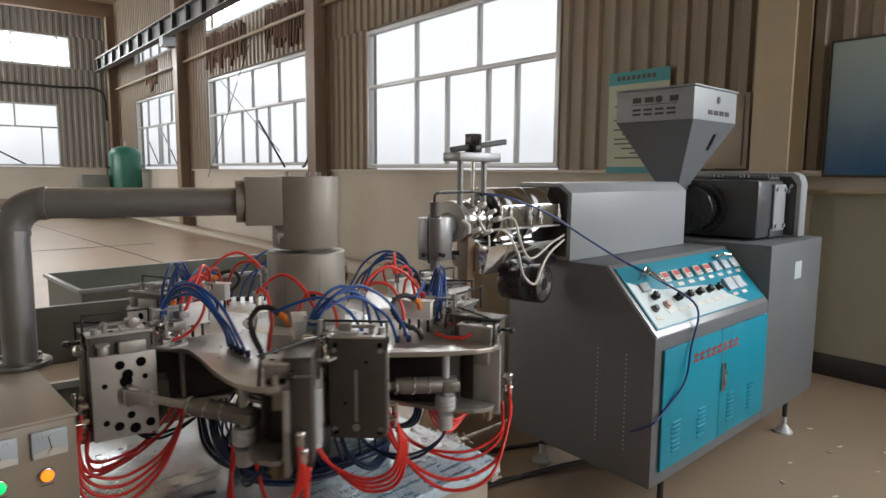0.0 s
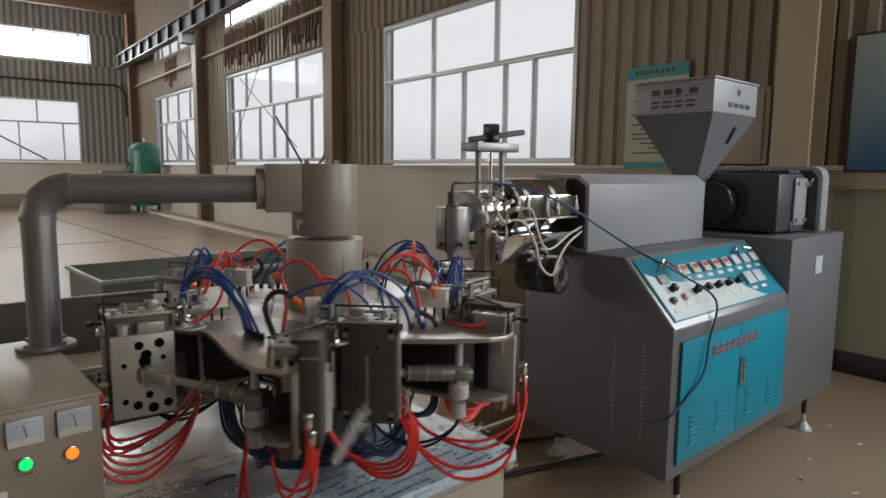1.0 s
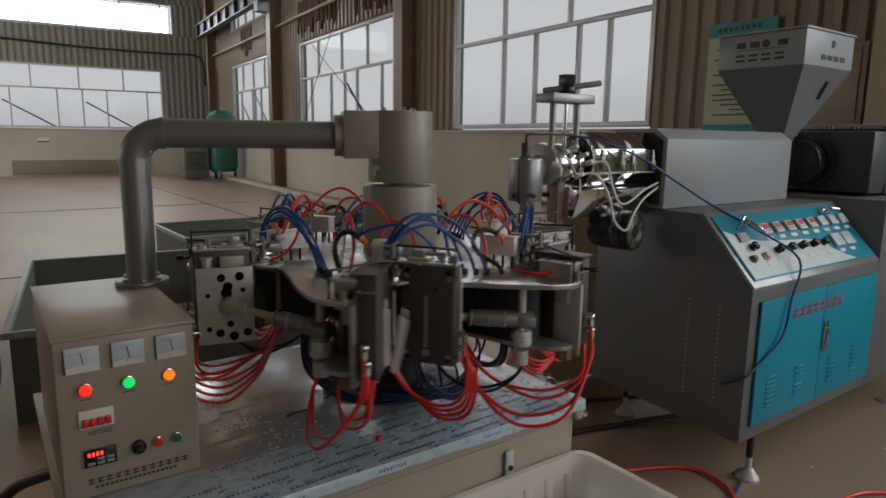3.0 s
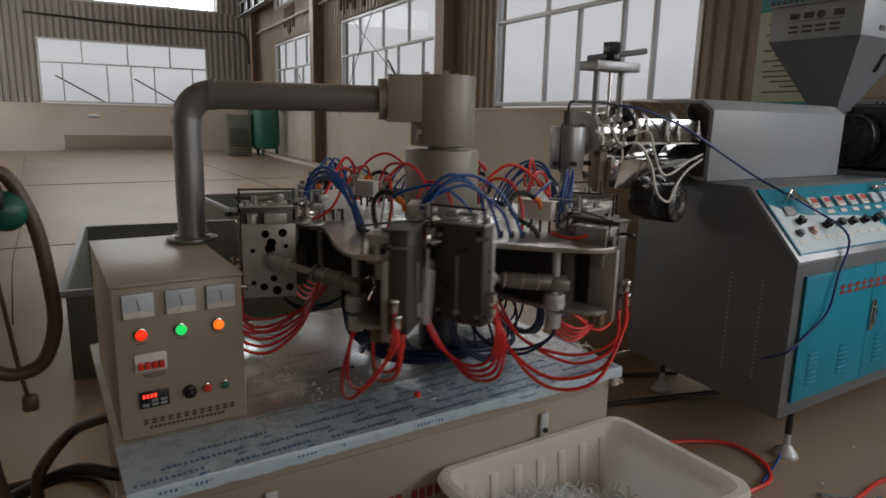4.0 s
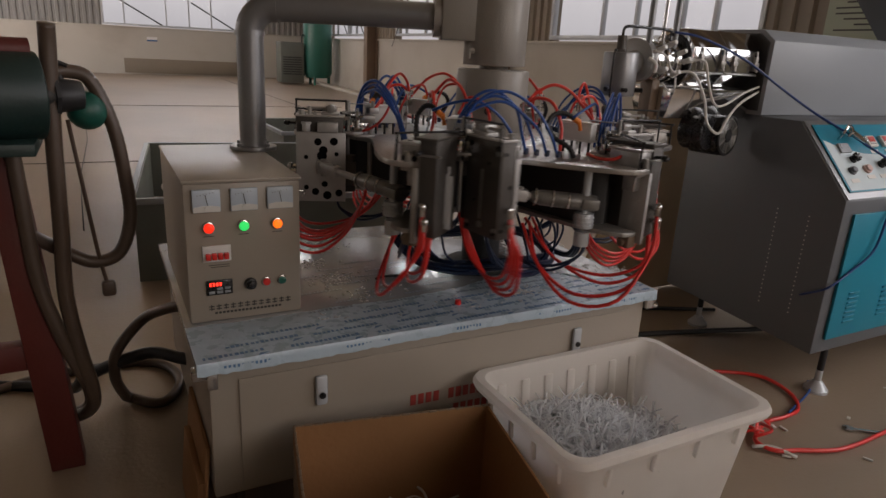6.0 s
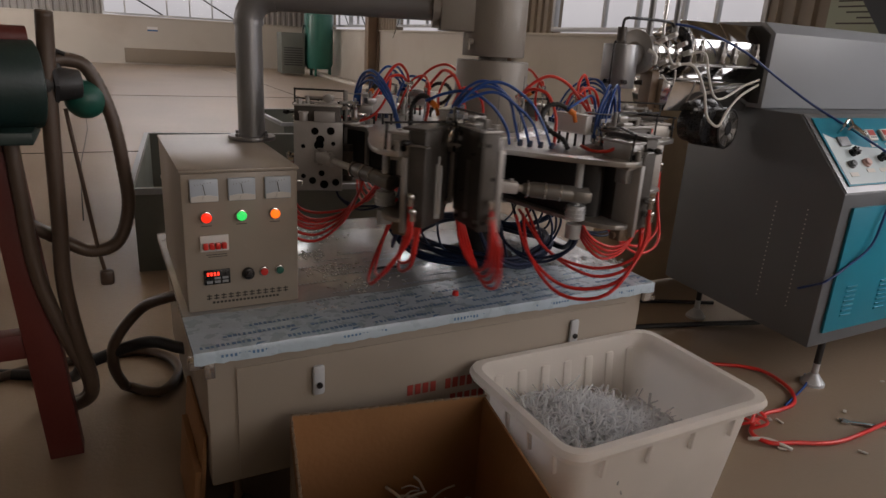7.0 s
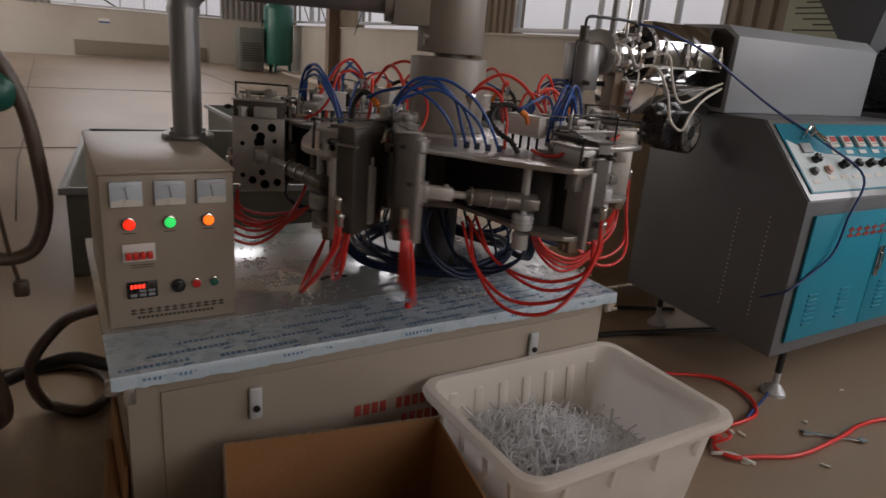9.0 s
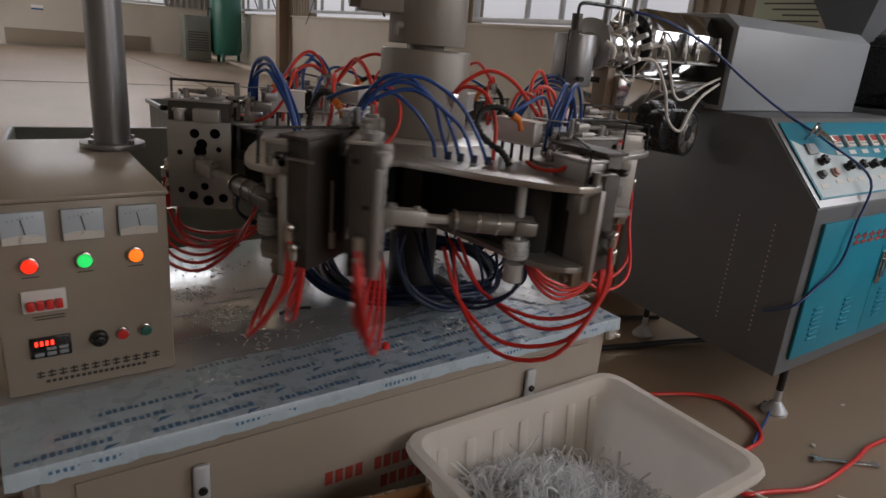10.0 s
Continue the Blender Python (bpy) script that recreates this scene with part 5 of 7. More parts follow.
def build_nameplate(bm):
    for j in range(12):
        x = -0.105 + j * 0.0195
        rbox(bm, x, -0.172, 0, x + 0.014, -0.169, 0.0008)
        rbox(bm, x, -0.164, 0, x + 0.014, -0.161, 0.0008)
        rbox(bm, x + 0.005, -0.174, 0, x + 0.008, -0.158, 0.0009)
    for j in range(18):
        rbox(bm, -0.09 + j * 0.0105, -0.186, 0, -0.083 + j * 0.0105, -0.180, 0.0008)
    for x in (-0.0955, -0.003, 0.089):
        rbox(bm, x - 0.014, 0.041, 0, x + 0.014, 0.043, 0.0006)
    for k in range(2):
        rbox(bm, -0.1 + 0.005 * k, -0.042 - 0.006 * k, 0, -0.045, -0.04 - 0.006 * k, 0.0006)


part("name_bars", build_nameplate, M["darkprint"], box, "dark bars in place of a printed name", on_face(0, 0))["kind"] = "stuff"
part("side_hook", lambda bm: tube(bm, [(CBX1, 0.95, 0.93), (CBX1 + 0.03, 0.95, 0.93), (CBX1 + 0.028, 0.95, 0.915)], 0.003, 6, 3), M["chrome"], box)

# duct from the control box to the column head
PX, PY, PZ, CX, CY = 0.045, 1.395, 1.452, 0.80, 1.08
duct = thing("cable_duct", "grey painted steel duct bent from the control box to the column", "duct")
part("flange", lambda bm: (rod(bm, (PX, PY, 0.9865), (PX, PY, 1.000), 0.078, None, 32, 0.002), [rod(bm, (PX + 0.064 * math.cos(a), PY + 0.064 * math.sin(a), 1.000), (PX + 0.064 * math.cos(a), PY + 0.064 * math.sin(a), 1.010), 0.008, None, 6) for a in (0.6, 2.2, 3.7, 5.3)]), M["galv"], duct)
dd = Vector((CX - PX, CY - PY, 0)).normalized()


def build_pipe(bm):
    rod(bm, (PX, PY, 1.000), (PX, PY, PZ - 0.085), 0.044, None, 28)
    rod(bm, Vector((PX, PY, PZ)) + dd * 0.085, Vector((CX, CY, PZ)) - dd * 0.15, 0.044, None, 28)


part("pipe", build_pipe, M["galv"], duct)


def build_elbow(bm):
    c = Vector((PX, PY, PZ - 0.085)) + dd * 0.085
    pts = [c + 0.085 * (-dd * math.cos(a) + Vector((0, 0, 1)) * math.sin(a)) for a in [k * math.pi / 20 for k in range(11)]]
    tube(bm, pts, 0.0455, 24, 1)
    for p, d in ((pts[0], Vector((0, 0, 1))), (pts[-1], dd)):
        rod(bm, p - d * 0.008, p + d * 0.008, 0.048, None, 28)


part("elbow", build_elbow, M["galv"], duct)
tee = part("tee_head", lambda bm: (rod(bm, (CX, CY, 1.305), (CX, CY, 1.532), 0.106, None, 40, 0.003), rod(bm, Vector((CX, CY, PZ)) - dd * 0.215, Vector((CX, CY, PZ)) - dd * 0.05, 0.066, None, 32)), M["drum"], duct, "beige column head with side socket")
part("socket_box", lambda bm: obox(bm, Matrix.Translation(Vector((CX, CY, 1.455)) - dd * 0.125) @ pose(0, 0, 0, 0, 0, math.degrees(math.atan2(dd.y, dd.x))), 0.13, 0.14, 0.15, 0.004), M["drum"], tee)
part("lock", lambda bm: (rod(bm, (CX - 0.116, CY - 0.03, 1.35), (CX - 0.1, CY - 0.03, 1.35), 0.009), rbox(bm, CX - 0.12, CY - 0.036, 1.325, CX - 0.113, CY - 0.024, 1.355, 0.002)), M["drum"], tee)
for dx, dy in ((0.05, 0), (-0.04, 0.04), (-0.02, -0.05)):
    part("cap_bolt", lambda bm: rod(bm, (CX + dx, CY + dy, 1.532), (CX + dx, CY + dy, 1.545), 0.009, None, 6), M["steel"], tee)

# ---- the rotary turret: six stations on one hub ----
RATE, START, N = 57.86, 233.1, 6


def bar_angle(t, k):
    return START + RATE * t + 60 * k


def opening(deg):
    """How far the mould that follows the bar at this bearing stands open, in degrees."""
    d = deg % 360
    if d < 200 or d > 338:
        return 0.0
    if d < 232:
        return OPEN * (1 - math.cos(math.pi * (d - 200) / 32)) / 2
    if d > 312:
        return OPEN * (1 + math.cos(math.pi * (d - 312) / 26)) / 2
    return OPEN


OPEN = 82.0


def P(r, deg, z):
    return Vector((r * math.cos(radians(deg)), r * math.sin(radians(deg)), z))


def P2(r, deg):
    return (r * math.cos(radians(deg)), r * math.sin(radians(deg)))


turret = thing("molding_turret", "rotary six-station molding turret of steel plates, molds and air hoses", "molding turret", pose(CX, CY, 0))
part("hub_plate", lambda bm: rod(bm, (0, 0, 1.042), (0, 0, 1.0615), 0.206, None, 48, 0.002), M["polished"], turret, "mirror-bright steel hub plate")
part("lower_hub_plate", lambda bm: rod(bm, (0, 0, 0.85), (0, 0, 0.861), 0.24, None, 48), M["steel"], turret)
# black core: the shade deep between the plates is put into its colour
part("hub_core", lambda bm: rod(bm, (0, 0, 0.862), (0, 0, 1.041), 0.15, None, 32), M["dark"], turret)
drum = part("column_drum", lambda bm: (rod(bm, (0, 0, 1.062), (0, 0, 1.292), 0.124, None, 44, 0.004), rod(bm, (0, 0, 1.292), (0, 0, 1.306), 0.05, None, 24)), M["drum"], turret, "beige steel column drum")
part("drum_door", lambda bm: [obox(bm, pose(*P(0.1242, a, 1.155), 0, 0, a), 0.002, 0.0015, 0.19) for a in (-25, 25)], M["grey"], drum)["kind"] = "stuff"
part("drum_lock", lambda bm: rod(bm, (0.115, 0.03, 1.16), (0.128, 0.032, 1.16), 0.012, None, 12), M["blackgloss"], drum)

WING = [(0.225, -57), (0.235, -48), (0.232, -40), (0.24, -30), (0.29, -22), (0.38, -15.5), (0.50, -11), (0.58, -8.5), (0.625, -6.5), (0.65, -4), (0.66, -1.5), (0.655, 0.4), (0.5, 1.5), (0.36, 4), (0.28, 9)]


STAR = [(0.20, -57), (0.49, -57), (0.492, -52), (0.455, -46), (0.443, -40), (0.482, -29), (0.555, -18.5), (0.612, -12), (0.645, -8.5), (0.670, -5), (0.677, -2), (0.672, 0.4), (0.56, 1.5), (0.50, 2.9), (0.20, 2.9)]


def wing_outline(k=1.0, push=0.0):
    return [P2(r * k - push, a) for r, a in WING]


wing_top = mesh_of("wing_plate", lambda bm: prism(bm, [P2(r, a) for r, a in STAR], 0.969, 0.990, "z", 0.0008), M["wingsteel"])
wing_low = mesh_of("lower_wing_plate", lambda bm: prism(bm, wing_outline(), 0.862, 0.875, "z", 0.002), M["steel"])
# near-black solid whose colour carries the darkness of the recess between the plates
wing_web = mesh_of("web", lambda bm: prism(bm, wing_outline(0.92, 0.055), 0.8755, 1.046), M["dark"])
bar = mesh_of("end_bar", lambda bm: (rbox(bm, 0.585, 0.012, 0.838, 0.668, 0.026, 1.045, 0.002), [rod(bm, (0.640, 0.0105, z), (0.640, 0.0118, z), 0.004, None, 8) for z in (0.855, 0.9, 0.96)]), M["dull"])


def build_fixed(bm):
    rbox(bm, 0.515, 0.028, 0.855, 0.660, 0.078, 1.118, 0.003)
    rbox(bm, 0.505, 0.012, 1.1185, 0.668, 0.080, 1.126, 0.001)


fixed_mold = mesh_of("fixed_mold", build_fixed, M["mold"])


def build_top_block(bm):
    rbox(bm, 0.555, -0.050, 1.005, 0.655, 0.010, 1.075, 0.003)
    rbox(bm, 0.60, -0.035, 0.963, 0.64, -0.008, 1.005, 0.001)


top_block = mesh_of("top_block", build_top_block, M["steel"])
block_holes = mesh_of("bolt_holes", lambda bm: ([rod(bm, (x, y, 1.0832), (x, y, 1.0838), 0.007, None, 10) for x, y in ((0.575, -0.035), (0.63, -0.035), (0.6, -0.008))], [rod(bm, (0.6552, y, 1.04), (0.6562, y, 1.04), 0.009, None, 10) for y in (-0.035, -0.008)]), M["pit"])


def build_elbows(bm):
    for y, z in ((0.053, 0.945), (0.060, 0.905)):
        rod(bm, (0.664, y, z), (0.684, y, z), 0.010, None, 10)
        rod(bm, (0.684, y, z + 0.006), (0.684, y, z - 0.022), 0.009, None, 10)
        ball(bm, (0.684, y, z + 0.004), 0.011)


elbows = mesh_of("elbow_fitting", build_elbows, M["chrome"])


def build_handle(bm):
    tube(bm, [(0.50, 0.09, 1.05), (0.50, 0.09, 1.125), (0.505, 0.085, 1.132), (0.66, -0.03, 1.132), (0.665, -0.035, 1.125), (0.665, -0.04, 1.05)], 0.0035, 6, 3)


wire_loop = mesh_of("wire_loop", build_handle, M["blackgloss"])

HX, HY, PIVOT = 0.40, 0.081, 0.485


def build_moving(bm):
    rbox(bm, 0.108, 0.003, 0.855, 0.256, 0.054, 1.122, 0.003)
    rbox(bm, 0.066, 0.02, 0.90, 0.1075, 0.05, 0.98, 0.004)
    rod(bm, (0.085, 0.03, 0.88), (0.085, 0.03, 1.0), 0.018, None, 14)


moving_mold = mesh_of("moving_mold", build_moving, M["mold"])
perf = mesh_of("backing_plate", lambda bm: (rbox(bm, 0.100, 0.056, 0.850, 0.256, 0.070, 1.075, 0.002), rbox(bm, 0.125, 0.056, 1.0755, 0.19, 0.08, 1.108, 0.003), rod(bm, (0.225, 0.066, 1.0755), (0.225, 0.066, 1.10), 0.013, None, 14, 0.002), rod(bm, (0.225, 0.066, 1.10), (0.225, 0.066, 1.106), 0.018, None, 6)), M["dull"])
HOLES = [(0.11, 0.875, .012), (0.155, 0.868, .014), (0.2, 0.878, .012), (0.235, 0.89, .008), (0.165, 0.9, .010), (0.12, 0.985, .007), (0.175, 0.98, .016), (0.235, 0.975, .007), (0.13, 1.02, .013), (0.19, 1.018, .012), (0.17, 0.995, .014)]
# thin black discs give the plate the dark look of open holes
hole_mesh = {r: mesh_of("plate_hole", lambda bm: rod(bm, (0, 0.0702, 0), (0, 0.0708, 0), r, None, 14), M["pit"]) for r in {h[2] for h in HOLES}}
cavity = mesh_of("cavity_slot", lambda bm: (rbox(bm, 0.175, 0.0012, 0.90, 0.182, 0.0028, 1.04, 0.0), rod(bm, (0.1785, 0.0008, 0.885), (0.1785, 0.0028, 0.885), 0.010, None, 12), [rod(bm, (x, 0.0018, z), (x, 0.0028, z), 0.007, None, 10) for x, z in ((0.122, 0.88), (0.242, 0.88), (0.122, 1.09), (0.242, 1.09))]), M["steel"])
face_holes = mesh_of("face_holes", lambda bm: ([rod(bm, (x, 0.0018, z), (x, 0.0029, z), r, None, 12) for x, z, r in ((0.125, 0.872, 0.007), (0.24, 0.872, 0.007), (0.125, 1.105, 0.007), (0.24, 1.105, 0.007), (0.205, 1.06, 0.0045), (0.15, 0.95, 0.004))], [rod(bm, (0.2561, y, z), (0.2568, y, z), 0.006, None, 10) for y, z in ((0.018, 1.09), (0.04, 1.0), (0.018, 0.88))], [rod(bm, (x, 0.03, 1.1222), (x, 0.03, 1.1292), 0.007, None, 10) for x in (0.20, 0.235)]), M["pit"])
pin = mesh_of("clevis", lambda bm: (rbox(bm, 0.15, 0.0705, 0.945, 0.19, 0.095, 0.985, 0.004), rod(bm, (0.17, 0.085, 0.938), (0.17, 0.085, 0.992), 0.010, None, 12)), M["steel"])
cap = mesh_of("cap_plate", lambda bm: (rbox(bm, 0.104, 0.0, 1.1225, 0.26, 0.058, 1.128, 0.001), rbox(bm, 0.12, 0.01, 1.1285, 0.18, 0.05, 1.138, 0.003)), M["dull"])
mh_elbow = mesh_of("elbow_fitting", lambda bm: [(rod(bm, (0.262, 0.03, z), (0.278, 0.03, z), 0.009, None, 10), rod(bm, (0.278, 0.03, z + 0.005), (0.278, 0.03, z - 0.02), 0.008, None, 10)) for z in (0.94, 0.90)], M["chrome"])


def build_post(bm):
    c = P(0.555, -10.5, 0)
    rod(bm, c + Vector((0, 0, 0.875)), c + Vector((0, 0, 0.918)), 0.028, None, 18, 0.002)
    for k in range(3):
        rod(bm, c + Vector((0, 0, 0.882 + 0.011 * k)), c + Vector((0, 0, 0.886 + 0.011 * k)), 0.0305, None, 18)
    rod(bm, c + Vector((0, 0, 0.918)), c + Vector((0, 0, 1.047)), 0.011, None, 12)
    rod(bm, c + Vector((0, 0, 0.82)), c + Vector((0, 0, 0.8615)), 0.022, None, 14)


post = mesh_of("bearing_post", build_post, M["alu"])
barrel = mesh_of("cylinder", lambda bm: (rod(bm, (-0.03, 0, 0), (0.135, 0, 0), 0.0245, 0.0225, 20, 0.002), rod(bm, (0.135, 0, 0), (0.16, 0, 0), 0.021, 0.015, 18), obox(bm, pose(-0.01, 0, 0.0), 0.05, 0.056, 0.03, 0.004)), M["cylinder"])
ring = mesh_of("ring", lambda bm: rod(bm, (0, 0, 0), (0.005, 0, 0), 0.0255, None, 20), M["plate"])
ram = mesh_of("piston_rod", lambda bm: (rod(bm, (0.05, 0, 0), (0.19, 0, 0), 0.0105, None, 14), rbox(bm, -0.014, -0.016, -0.017, 0.075, 0.016, 0.017, 0.005), rod(bm, (0, 0, -0.024), (0, 0, 0.024), 0.009, None, 12), rod(bm, (0.055, 0, 0.016), (0.055, 0, 0.024), 0.007, None, 6)), M["dull"])
MAN = pose(*P(0.385, -57, 0), 0, 0, -50)
manifold = mesh_of("valve_manifold", lambda bm: (obox(bm, MAN @ pose(0, 0, 1.128), 0.115, 0.034, 0.05, 0.003), obox(bm, MAN @ pose(0, 0, 1.156), 0.122, 0.042, 0.005, 0.001), obox(bm, MAN @ pose(0, 0, 1.102), 0.122, 0.038, 0.004, 0.001)), M["white"])
manifold_studs = mesh_of("studs", lambda bm: [rod(bm, MAN @ Vector((u, 0.0, 1.0605)), MAN @ Vector((u, 0.0, 1.0995)), 0.004, None, 8) for u in (-0.045, -0.015, 0.015, 0.045)], M["black"])
hinge_lug = mesh_of("hinge_lug", lambda bm: (rod(bm, ((HX + 0.05), HY, 0.9905), ((HX + 0.05), HY, 1.002), 0.048, None, 28, 0.002), rod(bm, ((HX + 0.05) + 0.03, HY + 0.01, 1.0022), ((HX + 0.05) + 0.03, HY + 0.01, 1.012), 0.036, None, 24, 0.002), rod(bm, ((HX + 0.05), HY, 1.002), ((HX + 0.05), HY, 1.02), 0.014, None, 6)), M["dull"])
stem_valve = mesh_of("small_valve", lambda bm: (rod(bm, (0, 0, -0.025), (0, 0, 0.025), 0.009, None, 10), rod(bm, (0, 0, 0.0), (0, 0, 0.01), 0.013, None, 6), rod(bm, (0, 0, 0.01), (0.02, 0, 0.01), 0.006, None, 8)), M["chrome"])
valve_block = mesh_of("valve_block", lambda bm: obox(bm, pose(0, 0, 0), 0.05, 0.045, 0.03, 0.003), M["chrome"])
link_plate = mesh_of("link_plate", lambda bm: obox(bm, pose(0, 0, 0), 0.024, 0.08, 0.008, 0.002), M["plate"])
rng_h = random.Random(11)


def hose_set(name, material, lines):
    """Each hose a mesh of its own."""
    return [mesh_of(name, lambda bm: tube(bm, pts, rad, 6, 5), M[material]) for pts, rad in lines]


blue_lines, red_lines, low_lines, dark_lines = [], [], [], []
FITS = [P(0.392 + 0.018 * j, -25 + 3.6 * j, 1.062) for j in range(4)]      # where the hoses enter the plate
for j in range(4):
    f = FITS[j]
    lift = 1.242 - 0.014 * (j % 3)
    blue_lines.append(([P(0.452 + 0.006 * j, -54 + 0.8 * j, 1.09), P(0.452 + 0.006 * j, -53 + 0.8 * j, 1.165), P(0.445 + 0.004 * j, -47 + j, lift - 0.012), P(0.43 + 0.004 * j, -40 + 1.6 * j, lift), P(0.415 + 0.008 * j, -32 + 2.4 * j, lift - 0.045), f.lerp(P(0.40 + 0.015 * j, -29 + 3.2 * j, 1.12), 0.8) + Vector((0, 0, 0.02)), f], 0.0046))
for j in range(1):
    f = P(0.372 + 0.014 * j, -29 + 2 * j, 1.062)
    blue_lines.append(([P(0.42, -66 + 2 * j, 1.175), P(0.415, -58 + 2 * j, 1.20 + 0.012 * j), P(0.40, -48 + 2 * j, 1.21 + 0.008 * j), P(0.385, -38 + 2 * j, 1.17), P(0.375 + 0.012 * j, -31 + 2 * j, 1.11), f], 0.0046))
JOINT = P(0.30, -22, 1.195)
red_lines += [([JOINT, P(0.325, -17, 1.222), P(0.36, -11, 1.21), P(0.385, -8, 1.15), P(0.395, -8.5, 1.10), P(0.40, -9, 1.062)], 0.0052),
              ([JOINT, P(0.30, -15, 1.235), P(0.32, -6, 1.262), P(0.35, 3, 1.24), P(0.39, 9, 1.18), P(0.42, 11, 1.14)], 0.0052),
              ([P(0.515, -54, 1.085), P(0.47, -49, 1.075), P(0.42, -44, 1.10), P(0.385, -42, 1.15), P(0.365, -45, 1.20), P(0.35, -53, 1.215), P(0.35, -58, 1.165)], 0.0044),
              ([P(0.48, -4, 1.075), P(0.53, -5, 1.07), P(0.58, -4, 1.075), P(0.60, -2, 1.09)], 0.0052)]
for j, (y, z) in enumerate(((0.053, 0.925), (0.060, 0.885))):
    low_lines.append(([(0.684, y, z), (0.69, y - 0.01, 0.82), (0.67, -0.03 - 0.03 * j, 0.71 - 0.03 * j), (0.56, -0.12 - 0.02 * j, 0.675 - 0.02 * j), (0.44, -0.16, 0.74), (0.36, -0.16 + 0.03 * j, 0.85)], 0.0054))
for j in range(2):
    low_lines.append(([(0.66, 0.06 + 0.01 * j, 0.86), (0.66, 0.05, 0.77 - 0.02 * j), (0.58, -0.03, 0.725 - 0.025 * j), (0.44, -0.09, 0.75), (0.34, -0.10 - 0.03 * j, 0.86)], 0.0050))
for j in range(2):
    dark_lines.append(([P(0.52, -6 + 2 * j, 0.86), P(0.53, -8, 0.78), P(0.46, -16, 0.715 + 0.015 * j), P(0.36, -26, 0.75), P(0.28, -34 + 4 * j, 0.85)], 0.0048))
for j in range(4):
    a = -56 + j * 14
    dark_lines.append(([P(0.23, a, 0.85), P(0.27 + 0.012 * (j % 3), a + 2, 0.78), P(0.28, a + 7, 0.70), P(0.25, a + 12, 0.66)], 0.0042))


for j in range(5):
    u, v = 0.009 * (j % 3), 0.010 * (j // 3)
    dark_lines.append(([P(0.36 + u, -41 + 3 * (j // 3), 0.868), P(0.362 + u, -40, 0.80), P(0.35 + u, -34, 0.715 + v), P(0.315 + u, -20, 0.655 + v), P(0.275 + u, 0, 0.638 + v), P(0.25 + u, 24, 0.64 + v)], 0.0052))


def build_corrugated(bm):
    pts = smooth_line([P(0.46, -8, 1.062), P(0.45, -10, 1.09), P(0.415, -14, 1.115), P(0.395, -16, 1.15), P(0.39, -13, 1.18), P(0.40, -8, 1.185), P(0.41, -4, 1.17)], 7)
    tube(bm, pts, 0.0058, 8, 1, 0.55)


ripple = mesh_of("corrugated_hose", build_corrugated, M["black"])
HOSES = [("blue_hose", "arched blue air hose", hose_set("blue_hose", "blue", blue_lines)), ("red_hose", "arched orange-red air hose", hose_set("red_hose", "orange", red_lines)),
         ("hanging_hose", "hanging red air hose", hose_set("hanging_hose", "red", low_lines)), ("dark_hose", "hanging dark blue hose", hose_set("dark_hose", "navy", dark_lines))]
mold_hoses = [mesh_of("red_hose", lambda bm: tube(bm, [(0.278, 0.03 + 0.004 * j, 0.925 - 0.02 * j), (0.288 + 0.006 * j, 0.03 + 0.006 * j, 0.82), (0.262 + 0.006 * j, 0.03 + 0.012 * j, 0.752 - 0.016 * j), (0.19, 0.035 + 0.013 * j, 0.728 - 0.018 * j), (0.10, 0.04 + 0.012 * j, 0.765 - 0.008 * j), (0.05, 0.045 + 0.006 * j, 0.83), (0.03, 0.045, 0.89)], 0.0050, 6, 5), M["red"]) for j in range(4)]
blow = mesh_of("blow_pin", lambda bm: (rod(bm, P(0.50, 9.6, 0.90), P(0.50, 9.6, 1.16), 0.006, None, 10), rod(bm, P(0.43, 12, 0.88), P(0.43, 12, 1.06), 0.009, None, 10), rod(bm, P(0.43, 12, 0.885), P(0.43, 12, 0.91), 0.02, None, 14), obox(bm, pose(*P(0.44, 11, 1.075), 0, 0, 11), 0.05, 0.035, 0.04, 0.004), obox(bm, pose(*P(0.42, 10, 1.115), 0, 0, 25), 0.035, 0.03, 0.03, 0.004), rod(bm, P(0.42, 10, 1.13), P(0.42, 10, 1.16), 0.005, None, 8), rod(bm, P(0.46, 8, 1.10), P(0.52, 12, 1.105), 0.008, None, 10)), M["steel"])
fitting = mesh_of("orange_fitting", lambda bm: (rod(bm, P(0.41, -4, 1.17), P(0.414, -1.5, 1.16), 0.009, None, 10), rod(bm, P(0.414, -1.5, 1.16), P(0.416, -0.5, 1.135), 0.006, None, 10)), M["orangefit"])
chipwhite = mesh_of("push_fittings", lambda bm: [rod(bm, FITS[j], FITS[j] + Vector((0, 0, 0.018)), 0.008, None, 8) for j in range(4)], M["navy"])
